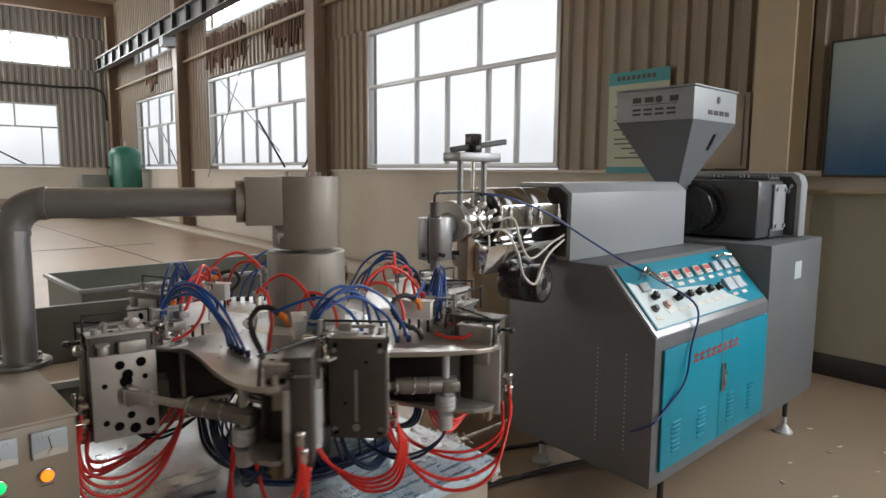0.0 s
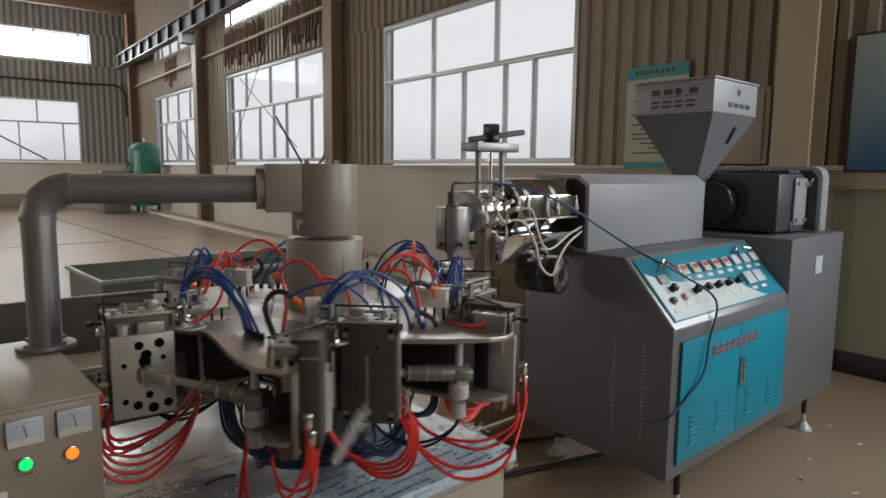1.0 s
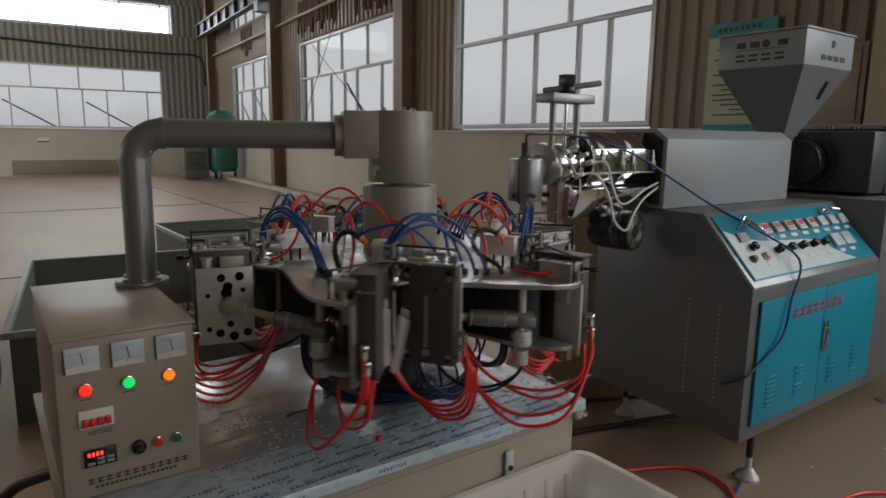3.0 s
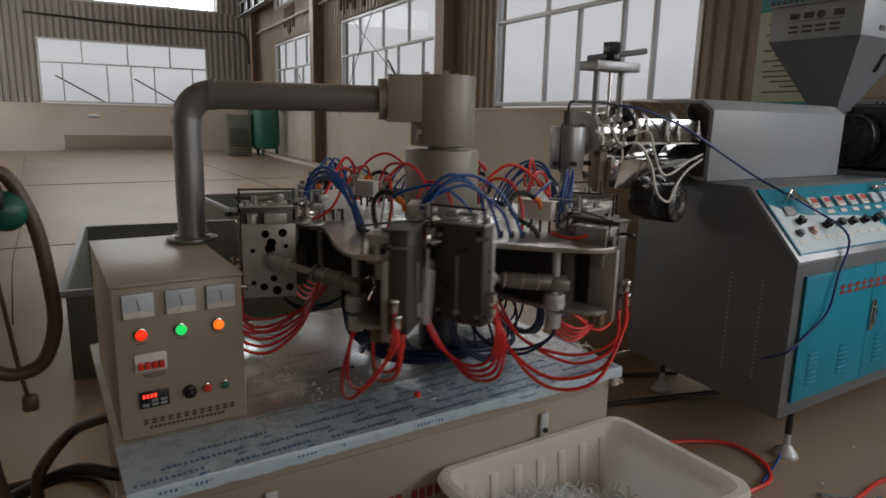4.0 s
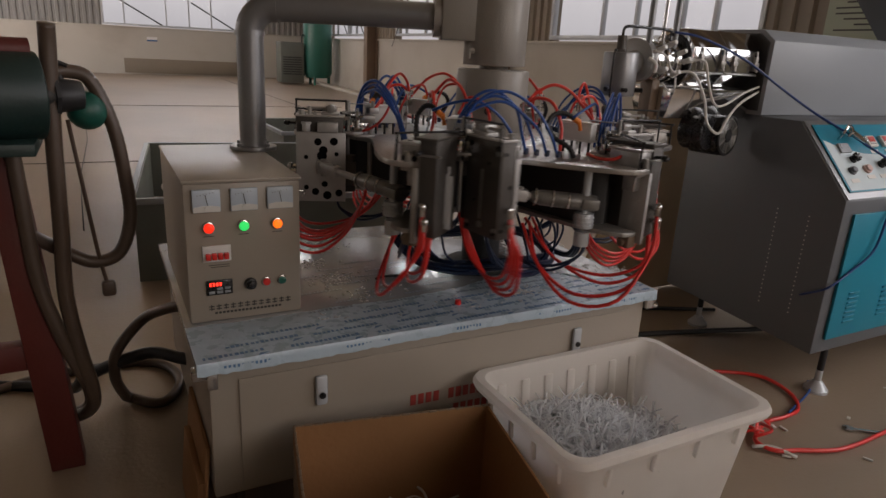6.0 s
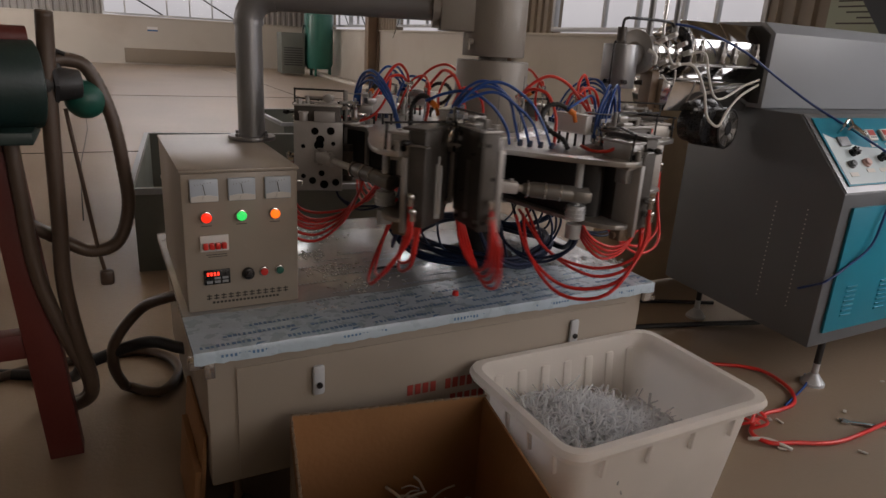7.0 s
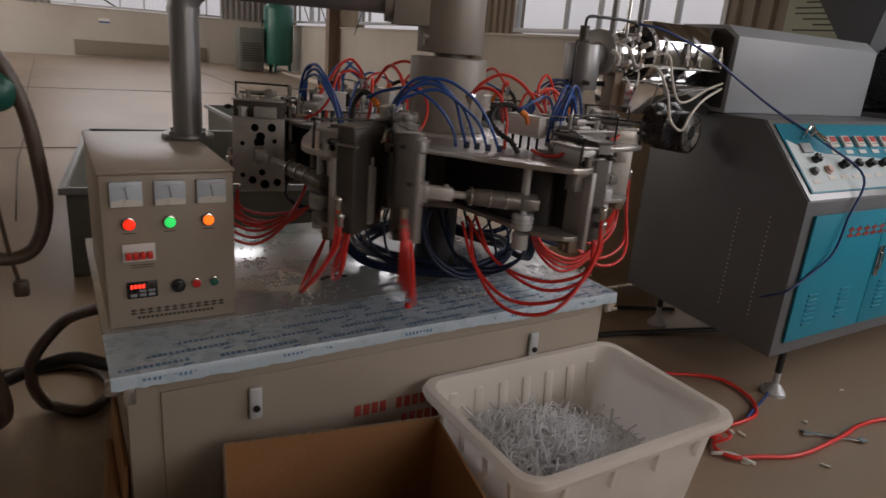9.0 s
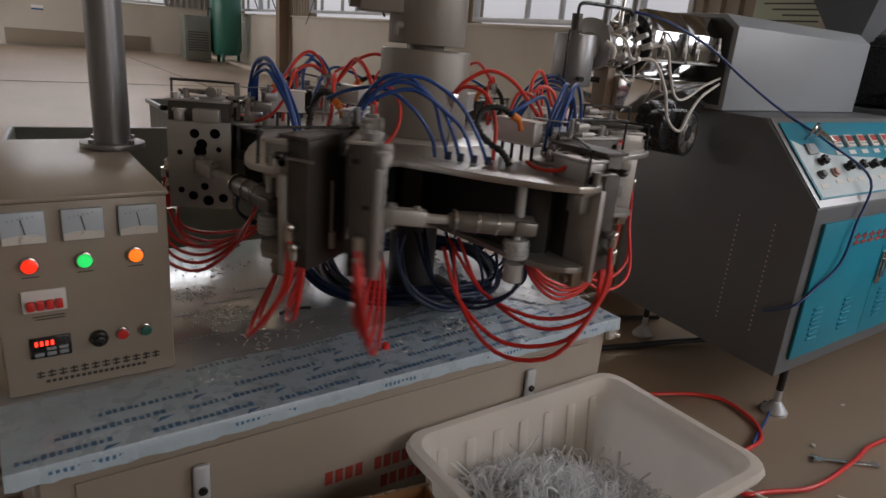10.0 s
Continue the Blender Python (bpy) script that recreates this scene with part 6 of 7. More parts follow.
EXTRAS = [
    ("hose_joint", mesh_of("hose_joint", lambda bm: (rod(bm, JOINT + Vector((0, 0, -0.022)), JOINT + Vector((0, 0, 0.012)), 0.008, None, 10), rod(bm, JOINT + Vector((-0.014, 0, 0)), JOINT + Vector((0.014, 0.004, 0.004)), 0.0075, None, 10), tube(bm, [JOINT, JOINT + Vector((0.004, 0.002, -0.05)), P(0.31, -23, 1.061)], 0.003, 6, 4)), M["chrome"]), "bright hose joint"),
    ("hose_tie", mesh_of("hose_tie", lambda bm: (rod(bm, P(0.47, -53, 1.066), P(0.47, -53, 1.10), 0.014, None, 12, 0.002), rod(bm, P(0.452, -53, 1.10), P(0.452, -52.6, 1.125), 0.011, None, 6), rod(bm, P(0.485, -51, 1.062), P(0.485, -51, 1.088), 0.009, None, 6)), M["chrome"]), "bright stacked hose fitting"),
    ("block_cap", mesh_of("block_cap", lambda bm: rbox(bm, 0.55, -0.035, 1.1035, 0.66, 0.027, 1.111, 0.002), M["dull"]), "bright block top"),
    ("tip_lug", mesh_of("tip_lug", lambda bm: (rbox(bm, 0.61, -0.02, 0.825, 0.65, 0.02, 0.8615, 0.004), rod(bm, (0.628, -0.02, 0.84), (0.628, -0.03, 0.84), 0.010, None, 10)), M["sand"]), "rusty lug under the tip"),
    ("toggle", mesh_of("toggle", lambda bm: (rod(bm, (0.660, 0.0, 1.02), (0.664, 0.09, 1.02), 0.005, None, 12), rod(bm, (0.662, -0.005, 0.985), (0.662, -0.005, 1.03), 0.009, None, 12)), M["steel"]), "steel toggle pin"),
    ("bracket", mesh_of("bracket", lambda bm: (obox(bm, pose(*P(0.47, 9, 1.06), 0, 0, 8), 0.006, 0.05, 0.13, 0.001), obox(bm, pose(*P(0.45, 8, 1.145), 0, 0, 20), 0.08, 0.03, 0.004, 0.001)), M["lgrey"]), "grey bracket plate"),
    ("pin_lever", mesh_of("pin_lever", lambda bm: (tube(bm, [(0.50, 0.085, 1.075), (0.54, 0.10, 1.07), (0.565, 0.105, 1.055), (0.57, 0.105, 1.035), (0.585, 0.105, 1.03)], 0.005, 6, 4), rod(bm, (0.50, 0.075, 1.075), (0.50, 0.095, 1.075), 0.010, None, 12)), M["chrome"]), "bright cranked lever"),
    ("tongue", mesh_of("tongue", lambda bm: (rbox(bm, 0.575, 0.0785, 0.92, 0.583, 0.084, 1.03, 0.002), rod(bm, (0.579, 0.083, 0.885), (0.579, 0.083, 0.92), 0.008, None, 10)), M["dull"]), "grey ejector tongue on the mold face"),
    ("knob", mesh_of("knob", lambda bm: (rod(bm, (0.664, 0.035, 1.035), (0.69, 0.035, 1.035), 0.007, None, 10), ball(bm, (0.694, 0.035, 1.035), 0.013)), M["blackgloss"]), "black clamp knob"),
]
head_block = mesh_of("clamp_head", lambda bm: (rbox(bm, 0.13, 0.015, 1.1385, 0.165, 0.045, 1.158, 0.004), rod(bm, (0.148, 0.045, 1.149), (0.148, 0.058, 1.149), 0.014, None, 20, 0.002), rod(bm, (0.165, 0.03, 1.148), (0.225, 0.03, 1.148), 0.005, None, 10), rod(bm, (0.215, 0.03, 1.128), (0.215, 0.03, 1.154), 0.007, None, 10), rod(bm, (0.24, 0.045, 1.128), (0.24, 0.045, 1.143), 0.010, None, 6)), M["steel"])
loop_wire = mesh_of("wire_guard", lambda bm: tube(bm, [(0.10, -0.006, 1.10), (0.10, -0.006, 1.165), (0.11, -0.006, 1.17), (0.25, -0.006, 1.17), (0.26, -0.006, 1.165), (0.26, -0.006, 1.10)], 0.0032, 6, 3), M["black"])


def raise_top(me):
    """Stands what is built on a plate at 0.99 on the plate at 1.06."""
    for v in me.vertices:
        if 0.966 <= v.co.z < 1.2:
            v.co.z += 0.07 * (1.2 - v.co.z) / 0.21


for me in [wing_top, hinge_lug, blow] + [e[1] for e in EXTRAS if e[0] in ("toggle", "pin_lever", "knob", "bracket")]:
    raise_top(me)
moving = []
for k in range(N):
    m = pose(0, 0, 0, 0, 0, 60 * k)
    w = part("wing_plate", wing_top, None, turret, "bright swept wing plate", m)
    part("push_fittings", chipwhite, None, w)["kind"] = "stuff"
    part("lower_wing_plate", wing_low, None, turret, m=m)
    part("web", wing_web, None, turret, "black web between the wing plates, recess shade in its colour", m)
    part("end_bar", bar, None, turret, m=m)
    fm = part("fixed_mold", fixed_mold, None, turret, "oily dark steel mold half", m)
    part("elbow_fitting", elbows, None, fm)
    part("wire_loop", wire_loop, None, fm)
    tb = part("top_block", top_block, None, turret, "drilled steel block", m @ pose(0, 0.02, 0.028))
    part("bolt_holes", block_holes, None, tb)["kind"] = "stuff"
    part("bearing_post", post, None, turret, m=m)
    mf = part("valve_manifold", manifold, None, turret, "white valve manifold on studs", m)
    part("studs", manifold_studs, None, mf)["kind"] = "stuff"
    part("hinge_lug", hinge_lug, None, turret, m=m)
    for a in (7, 10, 13):
        part("small_valve", stem_valve, None, turret, m=m @ pose(*P(0.475, a, 1.115), 0, 0, 40 * a))
    part("valve_block", valve_block, None, turret, m=m @ pose(*P(0.46, 10, 1.09), 0, 0, 10))
    part("link_plate", link_plate, None, turret, m=m @ pose(*P(0.50, 9, 1.13), 0, 0, 30))
    part("blow_pin", blow, None, turret, "upright blow pin carriage", m)
    for nm, lb, meshes in HOSES:
        for q in meshes:
            part(nm, q, None, turret, lb, m)
    for nm, q, lb in EXTRAS:
        part(nm, q, None, turret, lb, m)
    rp = part("corrugated_hose", ripple, None, turret, m=m)
    part("orange_fitting", fitting, None, rp)
    mm = part("moving_mold", moving_mold, None, turret, "hinged oily mold half")
    bp = part("backing_plate", perf, None, mm, "ground steel plate full of holes")
    for n2, q in (("cavity_slot", cavity), ("clevis", pin), ("cap_plate", cap), ("elbow_fitting", mh_elbow), ("clamp_head", head_block), ("wire_guard", loop_wire)):
        part(n2, q, None, mm)
    part("face_holes", face_holes, None, mm)["kind"] = "stuff"
    for hx, hz, hr in HOLES:
        part("plate_hole", hole_mesh[hr], None, mm, m=pose(0.1 + (hx - 0.085) * 0.84, 0, 0.85 + (hz - 0.85) * 1.16))
    for q in mold_hoses:
        part("red_hose", q, None, mm, "looped red air hose")
    cyl = part("cylinder", barrel, None, turret, "slim dark air cylinder")
    for x in (0.05, 0.095, 0.145):
        part("ring", ring, None, cyl, "bright ring", pose(x, 0, 0))
    moving.append((k, mm, cyl, part("piston_rod", ram, None, turret)))
for j in range(5):
    part("ring_hose", lambda bm: tube(bm, [P(0.255 + 0.014 * math.cos(2 * j), a + j * 7, 0.655 + 0.014 * math.sin(2 * j) + 0.015 * math.sin(radians(3 * a))) for a in range(0, 361, 20)], 0.008, 6, 3), M["navy"], turret, "thick dark blue hose round the hub")
part("pedestal", lambda bm: (rod(bm, (0, 0, TT + 0.003), (0, 0, 0.60), 0.13, None, 36, 0.004), rod(bm, (0, 0, 0.60), (0, 0, 0.849), 0.07, None, 28)), M["dark"], turret)

# ---- round the table ----
tray = thing("plastic_tray", "milky white plastic crate half full of clear tubes", "crate", pose(0.885, 0.375, 0))


def build_tray(bm):
    def ring(hx, hy, z, r):
        pts = []
        for cx, cy, a0 in ((hx - r, hy - r, 0), (-hx + r, hy - r, 90), (-hx + r, -hy + r, 180), (hx - r, -hy + r, 270)):
            for k in range(5):
                a = radians(a0 + k * 22.5)
                pts.append(bm.verts.new((cx + r * math.cos(a), cy + r * math.sin(a), z)))
        return pts
    rings = [ring(0.30, 0.20, 0.012, 0.05), ring(0.345, 0.235, 0.37, 0.06), ring(0.372, 0.262, 0.375, 0.06), ring(0.378, 0.268, 0.392, 0.06), ring(0.372, 0.262, 0.408, 0.06), ring(0.35, 0.24, 0.408, 0.055), ring(0.335, 0.226, 0.375, 0.055), ring(0.292, 0.192, 0.022, 0.045)]
    n = len(rings[0])
    for a, b in zip(rings, rings[1:]):
        for k in range(n):
            bm.faces.new((a[k], a[(k + 1) % n], b[(k + 1) % n], b[k]))
    bm.faces.new(rings[0][::-1])
    bm.faces.new(rings[-1])
    bmesh.ops.recalc_face_normals(bm, faces=bm.faces[:])


part("shell", build_tray, M["tray"], tray)
rib = mesh_of("side_rib", lambda bm: obox(bm, pose(0, 0, 0), 0.034, 0.022, 0.33, 0.008), M["tray"])
for k in range(7):
    part("side_rib", rib, None, tray, m=pose(-0.27 + k * 0.09, 0.213, 0.2, -5.6))
outer_rib = mesh_of("outer_rib", lambda bm: obox(bm, pose(0, 0, 0), 0.012, 0.014, 0.07, 0.004), M["tray"])
for k in range(4):
    part("outer_rib", outer_rib, None, tray, m=pose(-0.24 + k * 0.16, -0.238, 0.335, 5.6))
    part("outer_rib", outer_rib, None, tray, m=pose(-0.348, -0.17 + k * 0.11, 0.335, 0, 7, 90))
tubes = thing("clear_tubes", "loose pile of clear plastic tubes in the crate", "plastic tubes", pose(0.885, 0.375, 0), kind="stuff")


def build_pile(bm):
    rng = random.Random(5)
    for k in range(1500):
        x, y = rng.gauss(-0.085, 0.155), rng.gauss(-0.01, 0.125)
        x, y = (x if -0.285 < x < 0.26 else rng.uniform(-0.28, 0.05)), (y if abs(y) < 0.185 else rng.uniform(-0.18, 0.15))
        h = 0.25 - 0.12 * x + 0.06 * math.exp(-((x + 0.07) ** 2 / 0.04 + y * y / 0.03))
        c = Vector((x, y, h * (0.84 + 0.17 * rng.random())))
        a, e, L = rng.uniform(0, 6.28), rng.gauss(0.1, 0.35), rng.uniform(0.045, 0.10)
        u = Vector((math.cos(a) * math.cos(e), math.sin(a) * math.cos(e), math.sin(e)))
        w = u.orthogonal().normalized()
        rad = rng.choice((0.0018, 0.0026, 0.0034, 0.0046))
        if k % 2 == 0:
            r = rng.uniform(0.014, 0.03)
            bend = [c + r * (u * math.cos(q) + w * math.sin(q)) for q in [n * math.pi / 6 for n in range(7)]]
            tube(bm, [bend[0] - w * L * 0.6] + bend + [bend[-1] - w * L * 0.6], rad * 0.8, 6, 1)
        else:
            tube(bm, [c - u * L / 2, c + w * 0.003, c + u * L / 2], rad, 7, 1)


part("pile", build_pile, M["tubes"], tubes)

carton = thing("carton", "open brown cardboard carton with plastic scraps inside", "carton", pose(0.171, 0.243, 0, 0, 0, -11))


def build_carton(bm):
    open_box(bm, -0.275, -0.31, 0.004, 0.275, 0.31, 0.375, 0.006)


part("body", build_carton, M["card"], carton)
part("tape", lambda bm: (rbox(bm, -0.277, -0.2, 0.05, -0.2755, 0.3, 0.33), rbox(bm, -0.278, 0.2, 0.1, -0.2755, 0.29, 0.2)), M["sand"], carton)
part("edge", lambda bm: [obox(bm, pose(-0.262 + 0.0265 * k, 0.307, 0.376, 0, 0, (k * 37) % 9 - 4), 0.024, 0.005 + 0.001 * (k % 3), 0.005, 0.001) for k in range(21)] + [obox(bm, pose(-0.272, -0.29 + 0.0265 * k, 0.376, 0, 0, (k * 53) % 11 - 5), 0.006 + 0.001 * (k % 2), 0.024, 0.005, 0.001) for k in range(23)], M["sand"], carton, "frayed pale top edge")
scraps = thing("plastic_scraps", "clear plastic scraps at the bottom of the carton", "plastic scraps", pose(0.171, 0.243, 0.013), kind="stuff")


def build_scraps(bm):
    rng = random.Random(8)
    for k in range(70):
        c = Vector((rng.uniform(-0.24, 0.24), rng.uniform(-0.26, 0.26), 0.02 + 0.1 * rng.random()))
        a, L = rng.uniform(0, 6.28), rng.uniform(0.02, 0.06)
        d = Vector((math.cos(a), math.sin(a), rng.gauss(0, 0.4))) * L
        tube(bm, [c - d, c + Vector((0, 0, 0.01)), c + d], rng.uniform(0.002, 0.005), 6, 3)


part("pile", build_scraps, M["tubes"], scraps)

leaning = thing("plywood_board", "tan plywood board leaning behind the extruder", "board", pose(0, 1.8, 0))
part("sheet", lambda bm: prism(bm, [(1.85, 0.02), (2.95, 0.02), (2.95, 0.95), (2.34, 1.13), (2.30, 1.06)], -0.008, 0.008, "y", 0.001), M["board"], leaning)
# added sheet: stands in for a brown patch of cardboard and floor shadow
offcut = thing("cardboard_sheet", "brown cardboard sheet filling a shadowy brown patch at the table's side", "cardboard", pose(-0.262, 0.90, 0, 0, 5, 0))
part("sheet", lambda bm: (rbox(bm, -0.012, -0.2, 0.0, 0.0, 0.16, 0.30, 0.003), rbox(bm, -0.03, -0.21, 0.0, -0.013, 0.1, 0.2, 0.003)), M["card"], offcut)

# long quench tanks behind the table
for nm, x0, x1, y0, y1, m, lb in (("water_tank", 0, 1.55, 0, 2.05, pose(-0.30, 2.88, 0, 0, 0, -6), "open grey-green steel tank standing behind the table"), ("water_tank", 0, 2.3, 0, 1.12, pose(1.08, 5.12, floor_rise(5), 0, 0, 1), "second open grey-green steel tank further back")):
    tk = thing(nm, lb, "tank", m, "open tanks")
    H = 0.5

    def build_tank(bm):
        open_box(bm, x0, y0, 0.003, x1, y1, H, 0.012)

    def build_rim(bm):
        for a in ((x0 - 0.03, y0 - 0.03, x1 + 0.03, y0), (x0 - 0.03, y1, x1 + 0.03, y1 + 0.03), (x0 - 0.03, y0, x0, y1), (x1, y0, x1 + 0.03, y1)):
            rbox(bm, a[0], a[1], H - 0.03, a[2], a[3], H + 0.004, 0.002)
    part("shell", build_tank, M["tank"], tk)
    part("rim", build_rim, M["lgrey"], tk, "worn pale rim")
rag = thing("plastic_strip", "tangle of white plastic strips hanging in the tank", "plastic strips")
part("strips", lambda bm: [tube(bm, [(-0.1 + 0.03 * j, 3.3, 0.5), (-0.12 + 0.05 * j, 3.25, 0.47 - 0.01 * j), (-0.05 + 0.03 * j, 3.1, 0.40), (0.0 + 0.05 * j, 2.95, 0.37 + 0.01 * j)], 0.008, 5, 5) for j in range(4)], M["wire"], rag)

# red stand with green motor and hoses
stand = thing("motor_stand", "green motor on a red painted steel stand with brown hoses", "motor stand", pose(-0.62, 1.25, 0))
part("leg", lambda bm: prism(bm, [(-0.035, 0.0), (0.06, 0.0), (-0.01, 1.06), (-0.10, 1.06)], -0.04, 0.04, "y", 0.004), M["redsteel"], stand)
part("cross_bar", lambda bm: rbox(bm, -0.6, -0.03, 0.36, -0.02, 0.03, 0.44, 0.004), M["redsteel"], stand)
part("motor", lambda bm: (rod(bm, (-0.45, -0.15, 1.17), (0.065, -0.028, 1.17), 0.118, None, 32, 0.012), rod(bm, (-0.12, -0.072, 1.17), (-0.10, -0.067, 1.17), 0.124, None, 32, 0.003), rbox(bm, -0.35, -0.2, 1.03, 0.05, 0.06, 1.062, 0.004)), M["dgreen"], stand, "dark green motor")
fin = mesh_of("cooling_fin", lambda bm: obox(bm, pose(0, 0, 0.122), 0.28, 0.008, 0.012, 0.002), M["dgreen"])
for k in range(-8, 10):
    part("cooling_fin", fin, None, stand, m=pose(-0.27, -0.107, 1.17) @ pose(0, 0, 0, 0, 0, 13.3) @ pose(0, 0, 0, 20 * k, 0, 0))
part("shroud", lambda bm: (rod(bm, (-0.4, -0.14, 1.29), (0.05, -0.03, 1.29), 0.03, None, 14)), M["redsteel"], stand, "red top strip")
part("coupling", lambda bm: (rod(bm, (0.065, -0.028, 1.17), (0.165, -0.004, 1.17), 0.052, 0.04, 20, 0.004), rod(bm, (0.09, -0.022, 1.17), (0.10, -0.019, 1.17), 0.062, None, 8), rod(bm, (0.12, 0.0, 1.2), (0.10, 0.0, 1.265), 0.008), rod(bm, (0.10, 0.0, 1.265), (0.135, 0.0, 1.25), 0.006)), M["black"], stand)
part("float_ball", lambda bm: ball(bm, (0.172, 0.03, 1.125), 0.055), M["ball"], stand, "green ball")
part("brown_hose", lambda bm: (tube(bm, smooth_line([(0.09, 0.0, 1.23), (0.135, 0.02, 1.235), (0.187, 0.03, 1.21), (0.235, 0.03, 1.08), (0.256, 0.03, 0.91), (0.257, 0.03, 0.79), (0.22, 0.03, 0.69), (0.15, 0.03, 0.665), (0.08, 0.03, 0.70), (-0.02, 0.0, 0.78)], 14), 0.0195, 10, 1, 0.05),), M["hosebrown"], stand)
part("brown_hose", lambda bm: (tube(bm, [(0.10, -0.06, 1.36), (0.096, -0.05, 1.29), (0.084, -0.05, 1.06), (0.075, -0.05, 0.8), (0.066, -0.05, 0.595), (0.085, -0.05, 0.40), (0.105, -0.03, 0.26), (0.09, 0.02, 0.17), (0.02, 0.1, 0.10)], 0.022, 10, 6), tube(bm, [(-0.04, -0.05, 1.16), (-0.018, -0.05, 1.03), (-0.01, -0.05, 0.85), (0.002, -0.05, 0.638), (0.05, -0.05, 0.43), (0.095, -0.02, 0.27), (0.08, 0.05, 0.16), (-0.02, 0.16, 0.08)], 0.02, 10, 6)), M["hosebrown"], stand)
part("plug_cable", lambda bm: (tube(bm, [(0.12, 0.02, 1.1), (0.14, 0.02, 0.9), (0.16, 0.02, 0.70), (0.175, 0.02, 0.60)], 0.006, 6, 5), rbox(bm, 0.16, 0.0, 0.555, 0.20, 0.035, 0.605, 0.01)), M["hosebrown"], stand)
hose = thing("water_hose", "brown ribbed water hoses coiled on the floor to the table", "hose")
part("coil", lambda bm: tube(bm, [(-0.20, 1.24, 0.50), (-0.27, 1.31, 0.47), (-0.35, 1.41, 0.40), (-0.438, 1.40, 0.30), (-0.452, 1.41, 0.2), (-0.43, 1.50, 0.08), (-0.41, 1.565, 0.024), (-0.306, 1.489, 0.022), (-0.23, 1.614, 0.022), (-0.252, 1.763, 0.022), (-0.343, 1.859, 0.022), (-0.492, 1.871, 0.022), (-0.73, 1.858, 0.022), (-1.0, 1.75, 0.022)], 0.019, 10, 8), M["hosebrown"], hose)
part("second_run", lambda bm: tube(bm, [(-0.20, 1.22, 0.30), (-0.25, 1.27, 0.30), (-0.351, 1.368, 0.29), (-0.534, 1.454, 0.2), (-0.6, 1.65, 0.06), (-0.75, 1.8, 0.022), (-1.1, 1.95, 0.022)], 0.021, 10, 8), M["black"], hose)
part("hose_tail", lambda bm: [rod(bm, (-0.19, 1.24, z), (-0.225, 1.245, z), 0.026, None, 14) for z in (0.50, 0.30)], M["steel"], hose)

# red hoses and small things on the floor
floor_hose = thing("red_floor_hose", "red air hose looped over the floor beside the crate", "air hose")
part("hose", lambda bm: tube(bm, [(1.45, 0.95, 0.012), (1.75, 0.93, 0.012), (1.985, 0.851, 0.012), (2.13, 0.738, 0.012), (2.112, 0.584, 0.012), (2.02, 0.487, 0.012), (1.916, 0.47, 0.012), (1.80, 0.472, 0.012), (1.651, 0.408, 0.014), (1.65, 0.33, 0.016), (1.738, 0.295, 0.014), (1.914, 0.233, 0.012), (2.2, 0.236, 0.012), (2.36, 0.249, 0.012), (2.56, 0.21, 0.012), (2.72, 0.05, 0.012), (2.8, -0.3, 0.012)], 0.0085, 8, 8), M["red"], floor_hose)
part("blue_end", lambda bm: tube(bm, [(1.94, 0.474, 0.022), (2.04, 0.51, 0.012), (2.149, 0.543, 0.012), (2.24, 0.58, 0.012), (2.30, 0.63, 0.012)], 0.005, 6, 6), M["blue"], floor_hose)
wrench = thing("wrench", "small steel open-ended wrench lying on the floor", "wrench", pose(2.09, 0.31, 0.004, 0, 0, -38))
part("shaft", lambda bm: (rbox(bm, 0.0, -0.008, 0, 0.2, 0.008, 0.007, 0.002), rod(bm, (0.2, 0, 0), (0.2, 0, 0.008), 0.016, None, 14), rbox(bm, -0.025, -0.018, 0, 0.0, -0.008, 0.008, 0.002), rbox(bm, -0.025, 0.008, 0, 0.0, 0.018, 0.008, 0.002), rod(bm, (0.0, 0, 0), (0.0, 0, 0.0075), 0.015, None, 14)), M["plate"], wrench)
cable = thing("power_cable", "thick black cables on the floor under the extruder", "cable")
for pts, rad in (([(1.35, 1.3, 0.3), (1.45, 1.28, 0.12), (1.62, 1.25, 0.02), (1.9, 1.3, 0.015), (2.3, 1.2, 0.015), (2.7, 1.05, 0.05), (2.8, 1.0, 0.25)], 0.014), ([(1.4, 1.45, 0.02), (1.7, 1.55, 0.014), (2.1, 1.6, 0.014), (2.6, 1.4, 0.014)], 0.011)):
    part("cable", lambda bm: tube(bm, pts, rad, 8, 6), M["black"], cable)
chips = thing("floor_litter", "small pale plastic offcuts scattered on the floor", "litter", kind="stuff")


def build_litter(bm):
    rng = random.Random(21)
    for k in range(30):
        x, y = rng.uniform(1.5, 4.2), rng.uniform(-0.6, 0.5)
        obox(bm, pose(x, y, 0.006, 0, 0, rng.uniform(0, 180)), rng.uniform(0.015, 0.05), rng.uniform(0.006, 0.014), 0.006, 0.001)


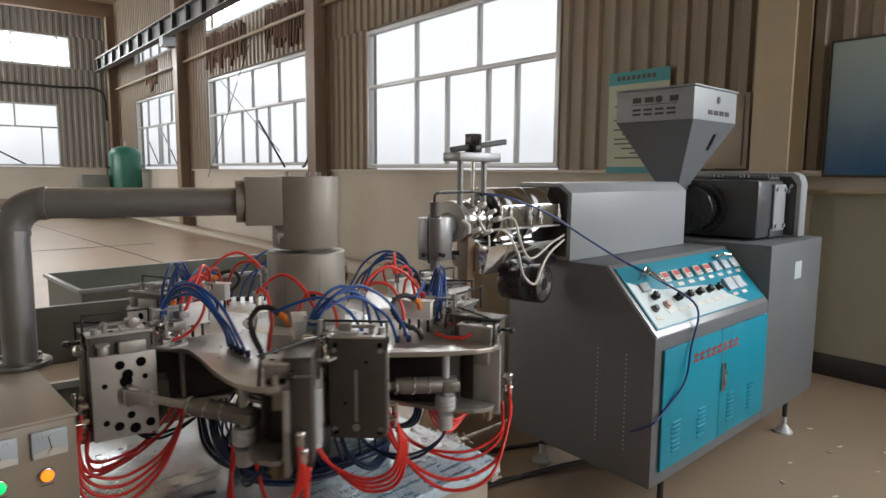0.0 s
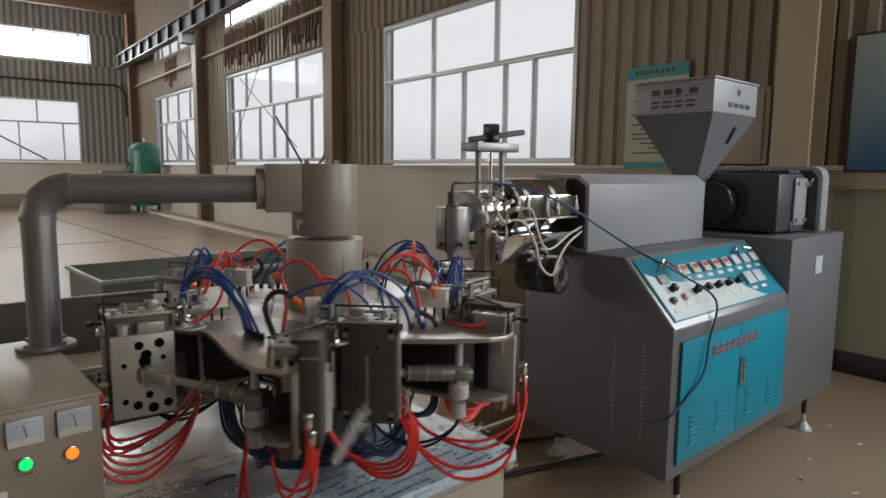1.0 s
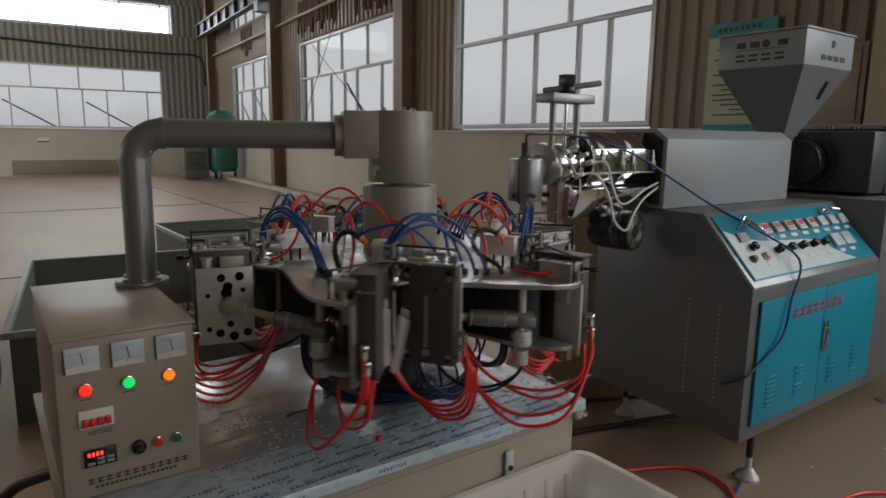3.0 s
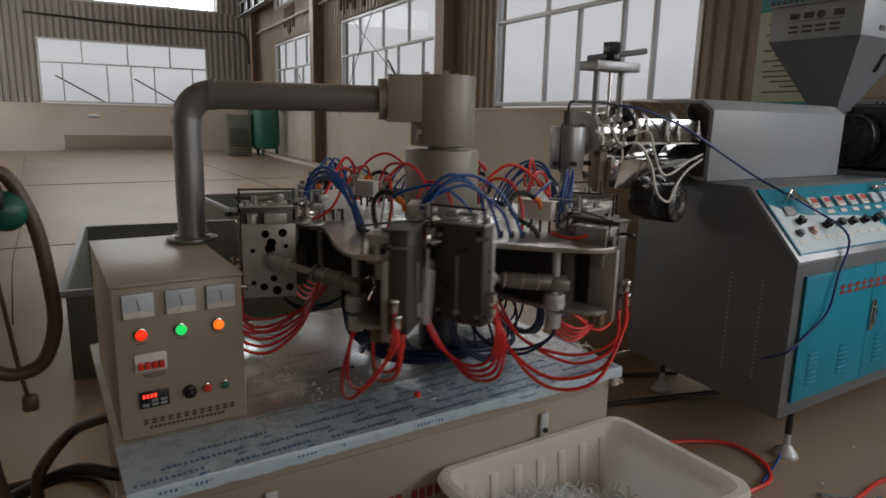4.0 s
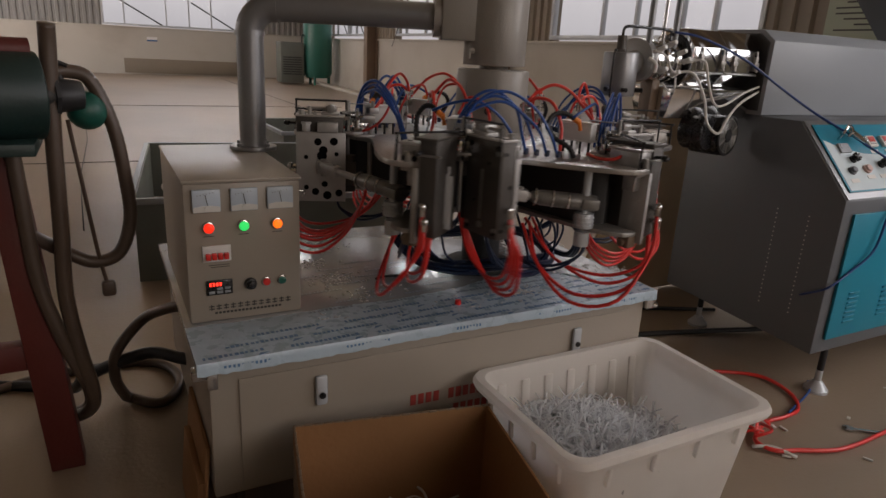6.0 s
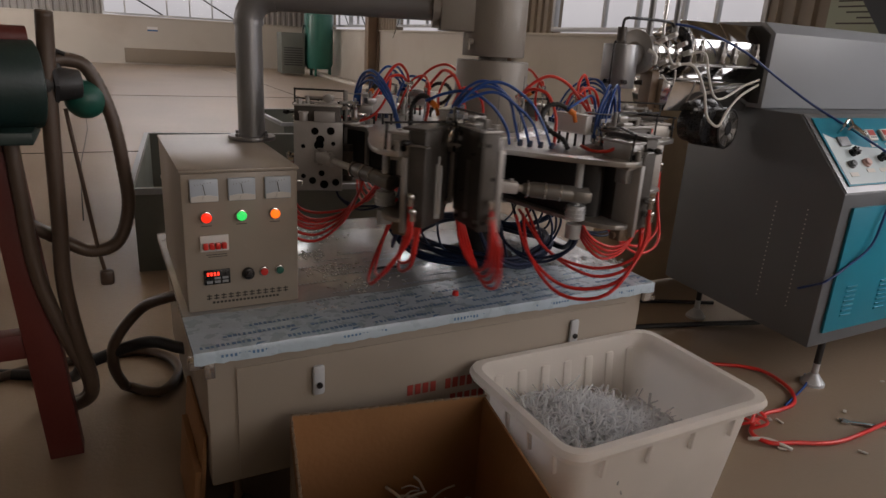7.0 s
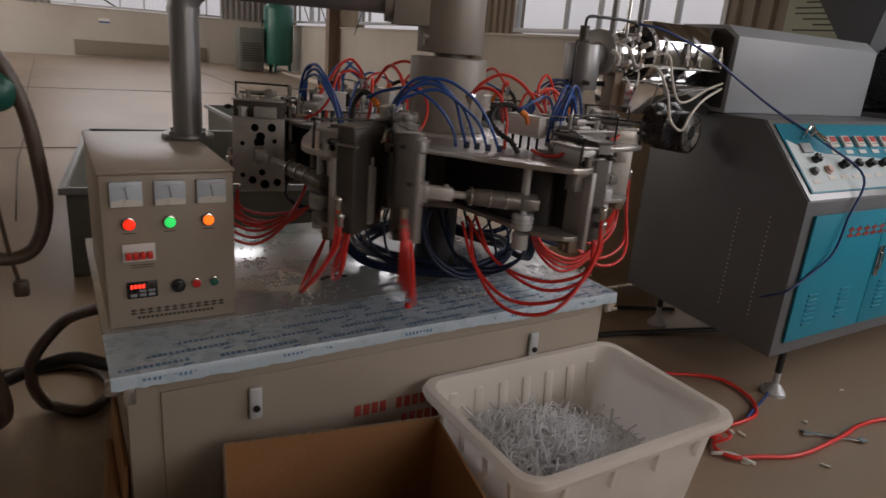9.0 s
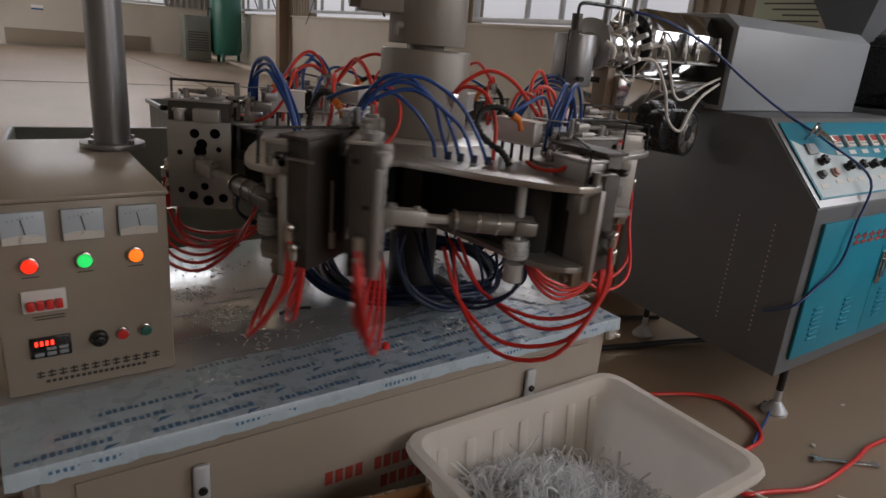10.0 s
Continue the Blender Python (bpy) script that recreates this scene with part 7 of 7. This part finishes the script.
part("offcuts", build_litter, M["wire"], chips)
scrap_knot = thing("hose_offcuts", "tangle of red hose ends and clear film by the crate", "hose scraps", pose(1.60, 0.43, 0.0), kind="stuff")
part("red_ends", lambda bm: [tube(bm, [(0.02 * k, 0.03 * math.sin(2 * k), 0.012 + 0.008 * k), (0.06 + 0.02 * k, 0.05 * math.cos(1.7 * k), 0.03 + 0.012 * k), (0.13 + 0.012 * k, 0.04 * math.sin(k), 0.014 + 0.006 * k)], 0.006, 6, 5) for k in range(4)], M["red"], scrap_knot)
part("film_strip", lambda bm: (tube(bm, [(0.0, -0.05, 0.014), (0.06, -0.09, 0.02), (0.1, -0.16, 0.01)], 0.007, 5, 4), tube(bm, [(0.12, 0.03, 0.02), (0.16, 0.05, 0.035), (0.19, 0.02, 0.014)], 0.008, 5, 4)), M["wire"], scrap_knot)
swarf = thing("table_swarf", "glinting clear plastic flash and chips on the table top", "swarf", kind="stuff")


def build_swarf(bm):
    rng = random.Random(13)
    for cx, cy, n, sp in ((0.20, 1.28, 60, 0.035), (0.24, 1.10, 90, 0.045), (0.30, 0.95, 30, 0.05), (0.78, 0.80, 70, 0.05), (1.18, 0.92, 260, 0.06), (1.24, 0.86, 160, 0.045), (1.10, 1.02, 90, 0.05), (1.18, 1.1, 40, 0.1), (0.12, 0.80, 14, 0.04), (0.6, 0.78, 20, 0.1), (0.3, 1.5, 40, 0.06)):
        for k in range(n):
            x, y = rng.gauss(cx, sp), rng.gauss(cy, sp * 0.7)
            if not (0.09 < x < 1.33 and 0.70 < y < 1.7):
                continue
            a, L = rng.uniform(0, 6.28), rng.uniform(0.003, 0.011)
            d = Vector((math.cos(a), math.sin(a), 0)) * L
            c = Vector((x, y, TT + 0.003))
            tube(bm, [c - d, c + Vector((0, 0, 0.004 * rng.random())), c + d], rng.uniform(0.0008, 0.0018), 5, 1)


part("chips", build_swarf, M["white"], swarf)
redbit = thing("plastic_stopper", "small red plastic stopper lying on the table", "stopper", pose(0.536, 0.766, TT))
part("stopper_body", lambda bm: rod(bm, (0, 0, 0.001), (0, 0, 0.016), 0.011, 0.009, 14, 0.002), M["red"], redbit)
tie = thing("cable_tie", "short black cable offcut lying on the table", "cable offcut", pose(0.42, 1.06, TT + 0.005))
part("offcut", lambda bm: tube(bm, [(-0.045, 0.0, 0), (-0.02, 0.012, 0), (0.02, 0.012, 0), (0.045, 0.003, 0)], 0.0045, 6, 4), M["black"], tie)


# fresh tubes that ride in the molds and drop into the crate
tube0 = thing("fresh_tube", "clear plastic tube fresh from the mold", "plastic tube", group="fresh tubes")
part("wall", lambda bm: (rod(bm, (0, 0, -0.085), (0, 0, 0.055), 0.0055, None, 14, 0.002), rod(bm, (0.012, 0, -0.085), (0.012, 0, 0.05), 0.0055, None, 14, 0.002), rod(bm, (0.006, 0, 0.055), (0.006, 0, 0.075), 0.004, None, 12), rbox(bm, -0.003, -0.001, -0.10, 0.016, 0.001, -0.085, 0.0008)), M["tubes"], tube0)
fresh = [tube0] + [copy_thing(tube0, pose(0, 0, 0.5 + j)) for j in range(8)]


# ---- what moves ----
def motions():
    walk(turret, [(t / 10, pose(CX, CY, 0, 0, 0, START + RATE * t / 10)) for t in range(101)])
    for k, mold, cyl, rodp in moving:
        keys_m, keys_c, keys_r = [], [], []
        for j in range(81):
            t = j / 8
            a = opening(bar_angle(t, k - 1))
            m = pose(0, 0, 0, 0, 0, 60 * (k - 1)) @ pose(PIVOT, HY, 0, 0, 0, a) @ pose(HX - PIVOT, 0, 0)
            keys_m.append((t, m))
            tip = m @ Vector((0.17, 0.085, 0.966))
            root = pose(0, 0, 0, 0, 0, 60 * k) @ P(0.555, -10.5, 0.948)
            bearing = math.degrees(math.atan2(tip.y - root.y, tip.x - root.x))
            rise = math.degrees(math.atan2(tip.z - root.z, math.hypot(tip.x - root.x, tip.y - root.y)))
            keys_c.append((t, pose(*root, 0, -rise, bearing)))
            keys_r.append((t, pose(*tip, 0, rise, bearing + 180)))
        walk(mold, keys_m)
        walk(cyl, keys_c)
        walk(rodp, keys_r)
    for n, ob in enumerate(fresh):
        drop = (223 - START + 60 * (n + 1)) / RATE
        spot = Vector((0.72 + 0.045 * (n % 4), 0.33 + 0.035 * (n % 3), 0.262 + 0.003 * n))
        keys = []
        t = 0.0
        while t < drop - 0.06:
            deg = START + RATE * t - 60 * (n + 1)
            p = pose(CX, CY, 0, 0, 0, deg) @ Vector((0.585, 0.079, 0.97))
            keys.append((t, Matrix.Translation(p)))
            t += 0.2
        deg = START + RATE * drop - 60 * (n + 1)
        p0 = pose(CX, CY, 0, 0, 0, deg) @ Vector((0.585, 0.079, 0.97))
        turn = deg + 90
        fall = math.sqrt(2 * (p0.z - spot.z) / 9.81)
        for f in (0.0, 0.35, 0.6, 0.8, 1.0):
            p = p0.lerp(spot, f)
            p.z = p0.z + (spot.z - p0.z) * f * f
            keys.append((drop + fall * f, Matrix.Translation(p) @ pose(0, 0, 0, 0, 0, turn) @ pose(0, 0, 0, 0, 85 * f, 0)))
        keys = [k2 for k2 in keys if k2[0] < 10.0]
        keys.append((10.0, keys[-1][1]))
        walk(ob, keys)


motions()
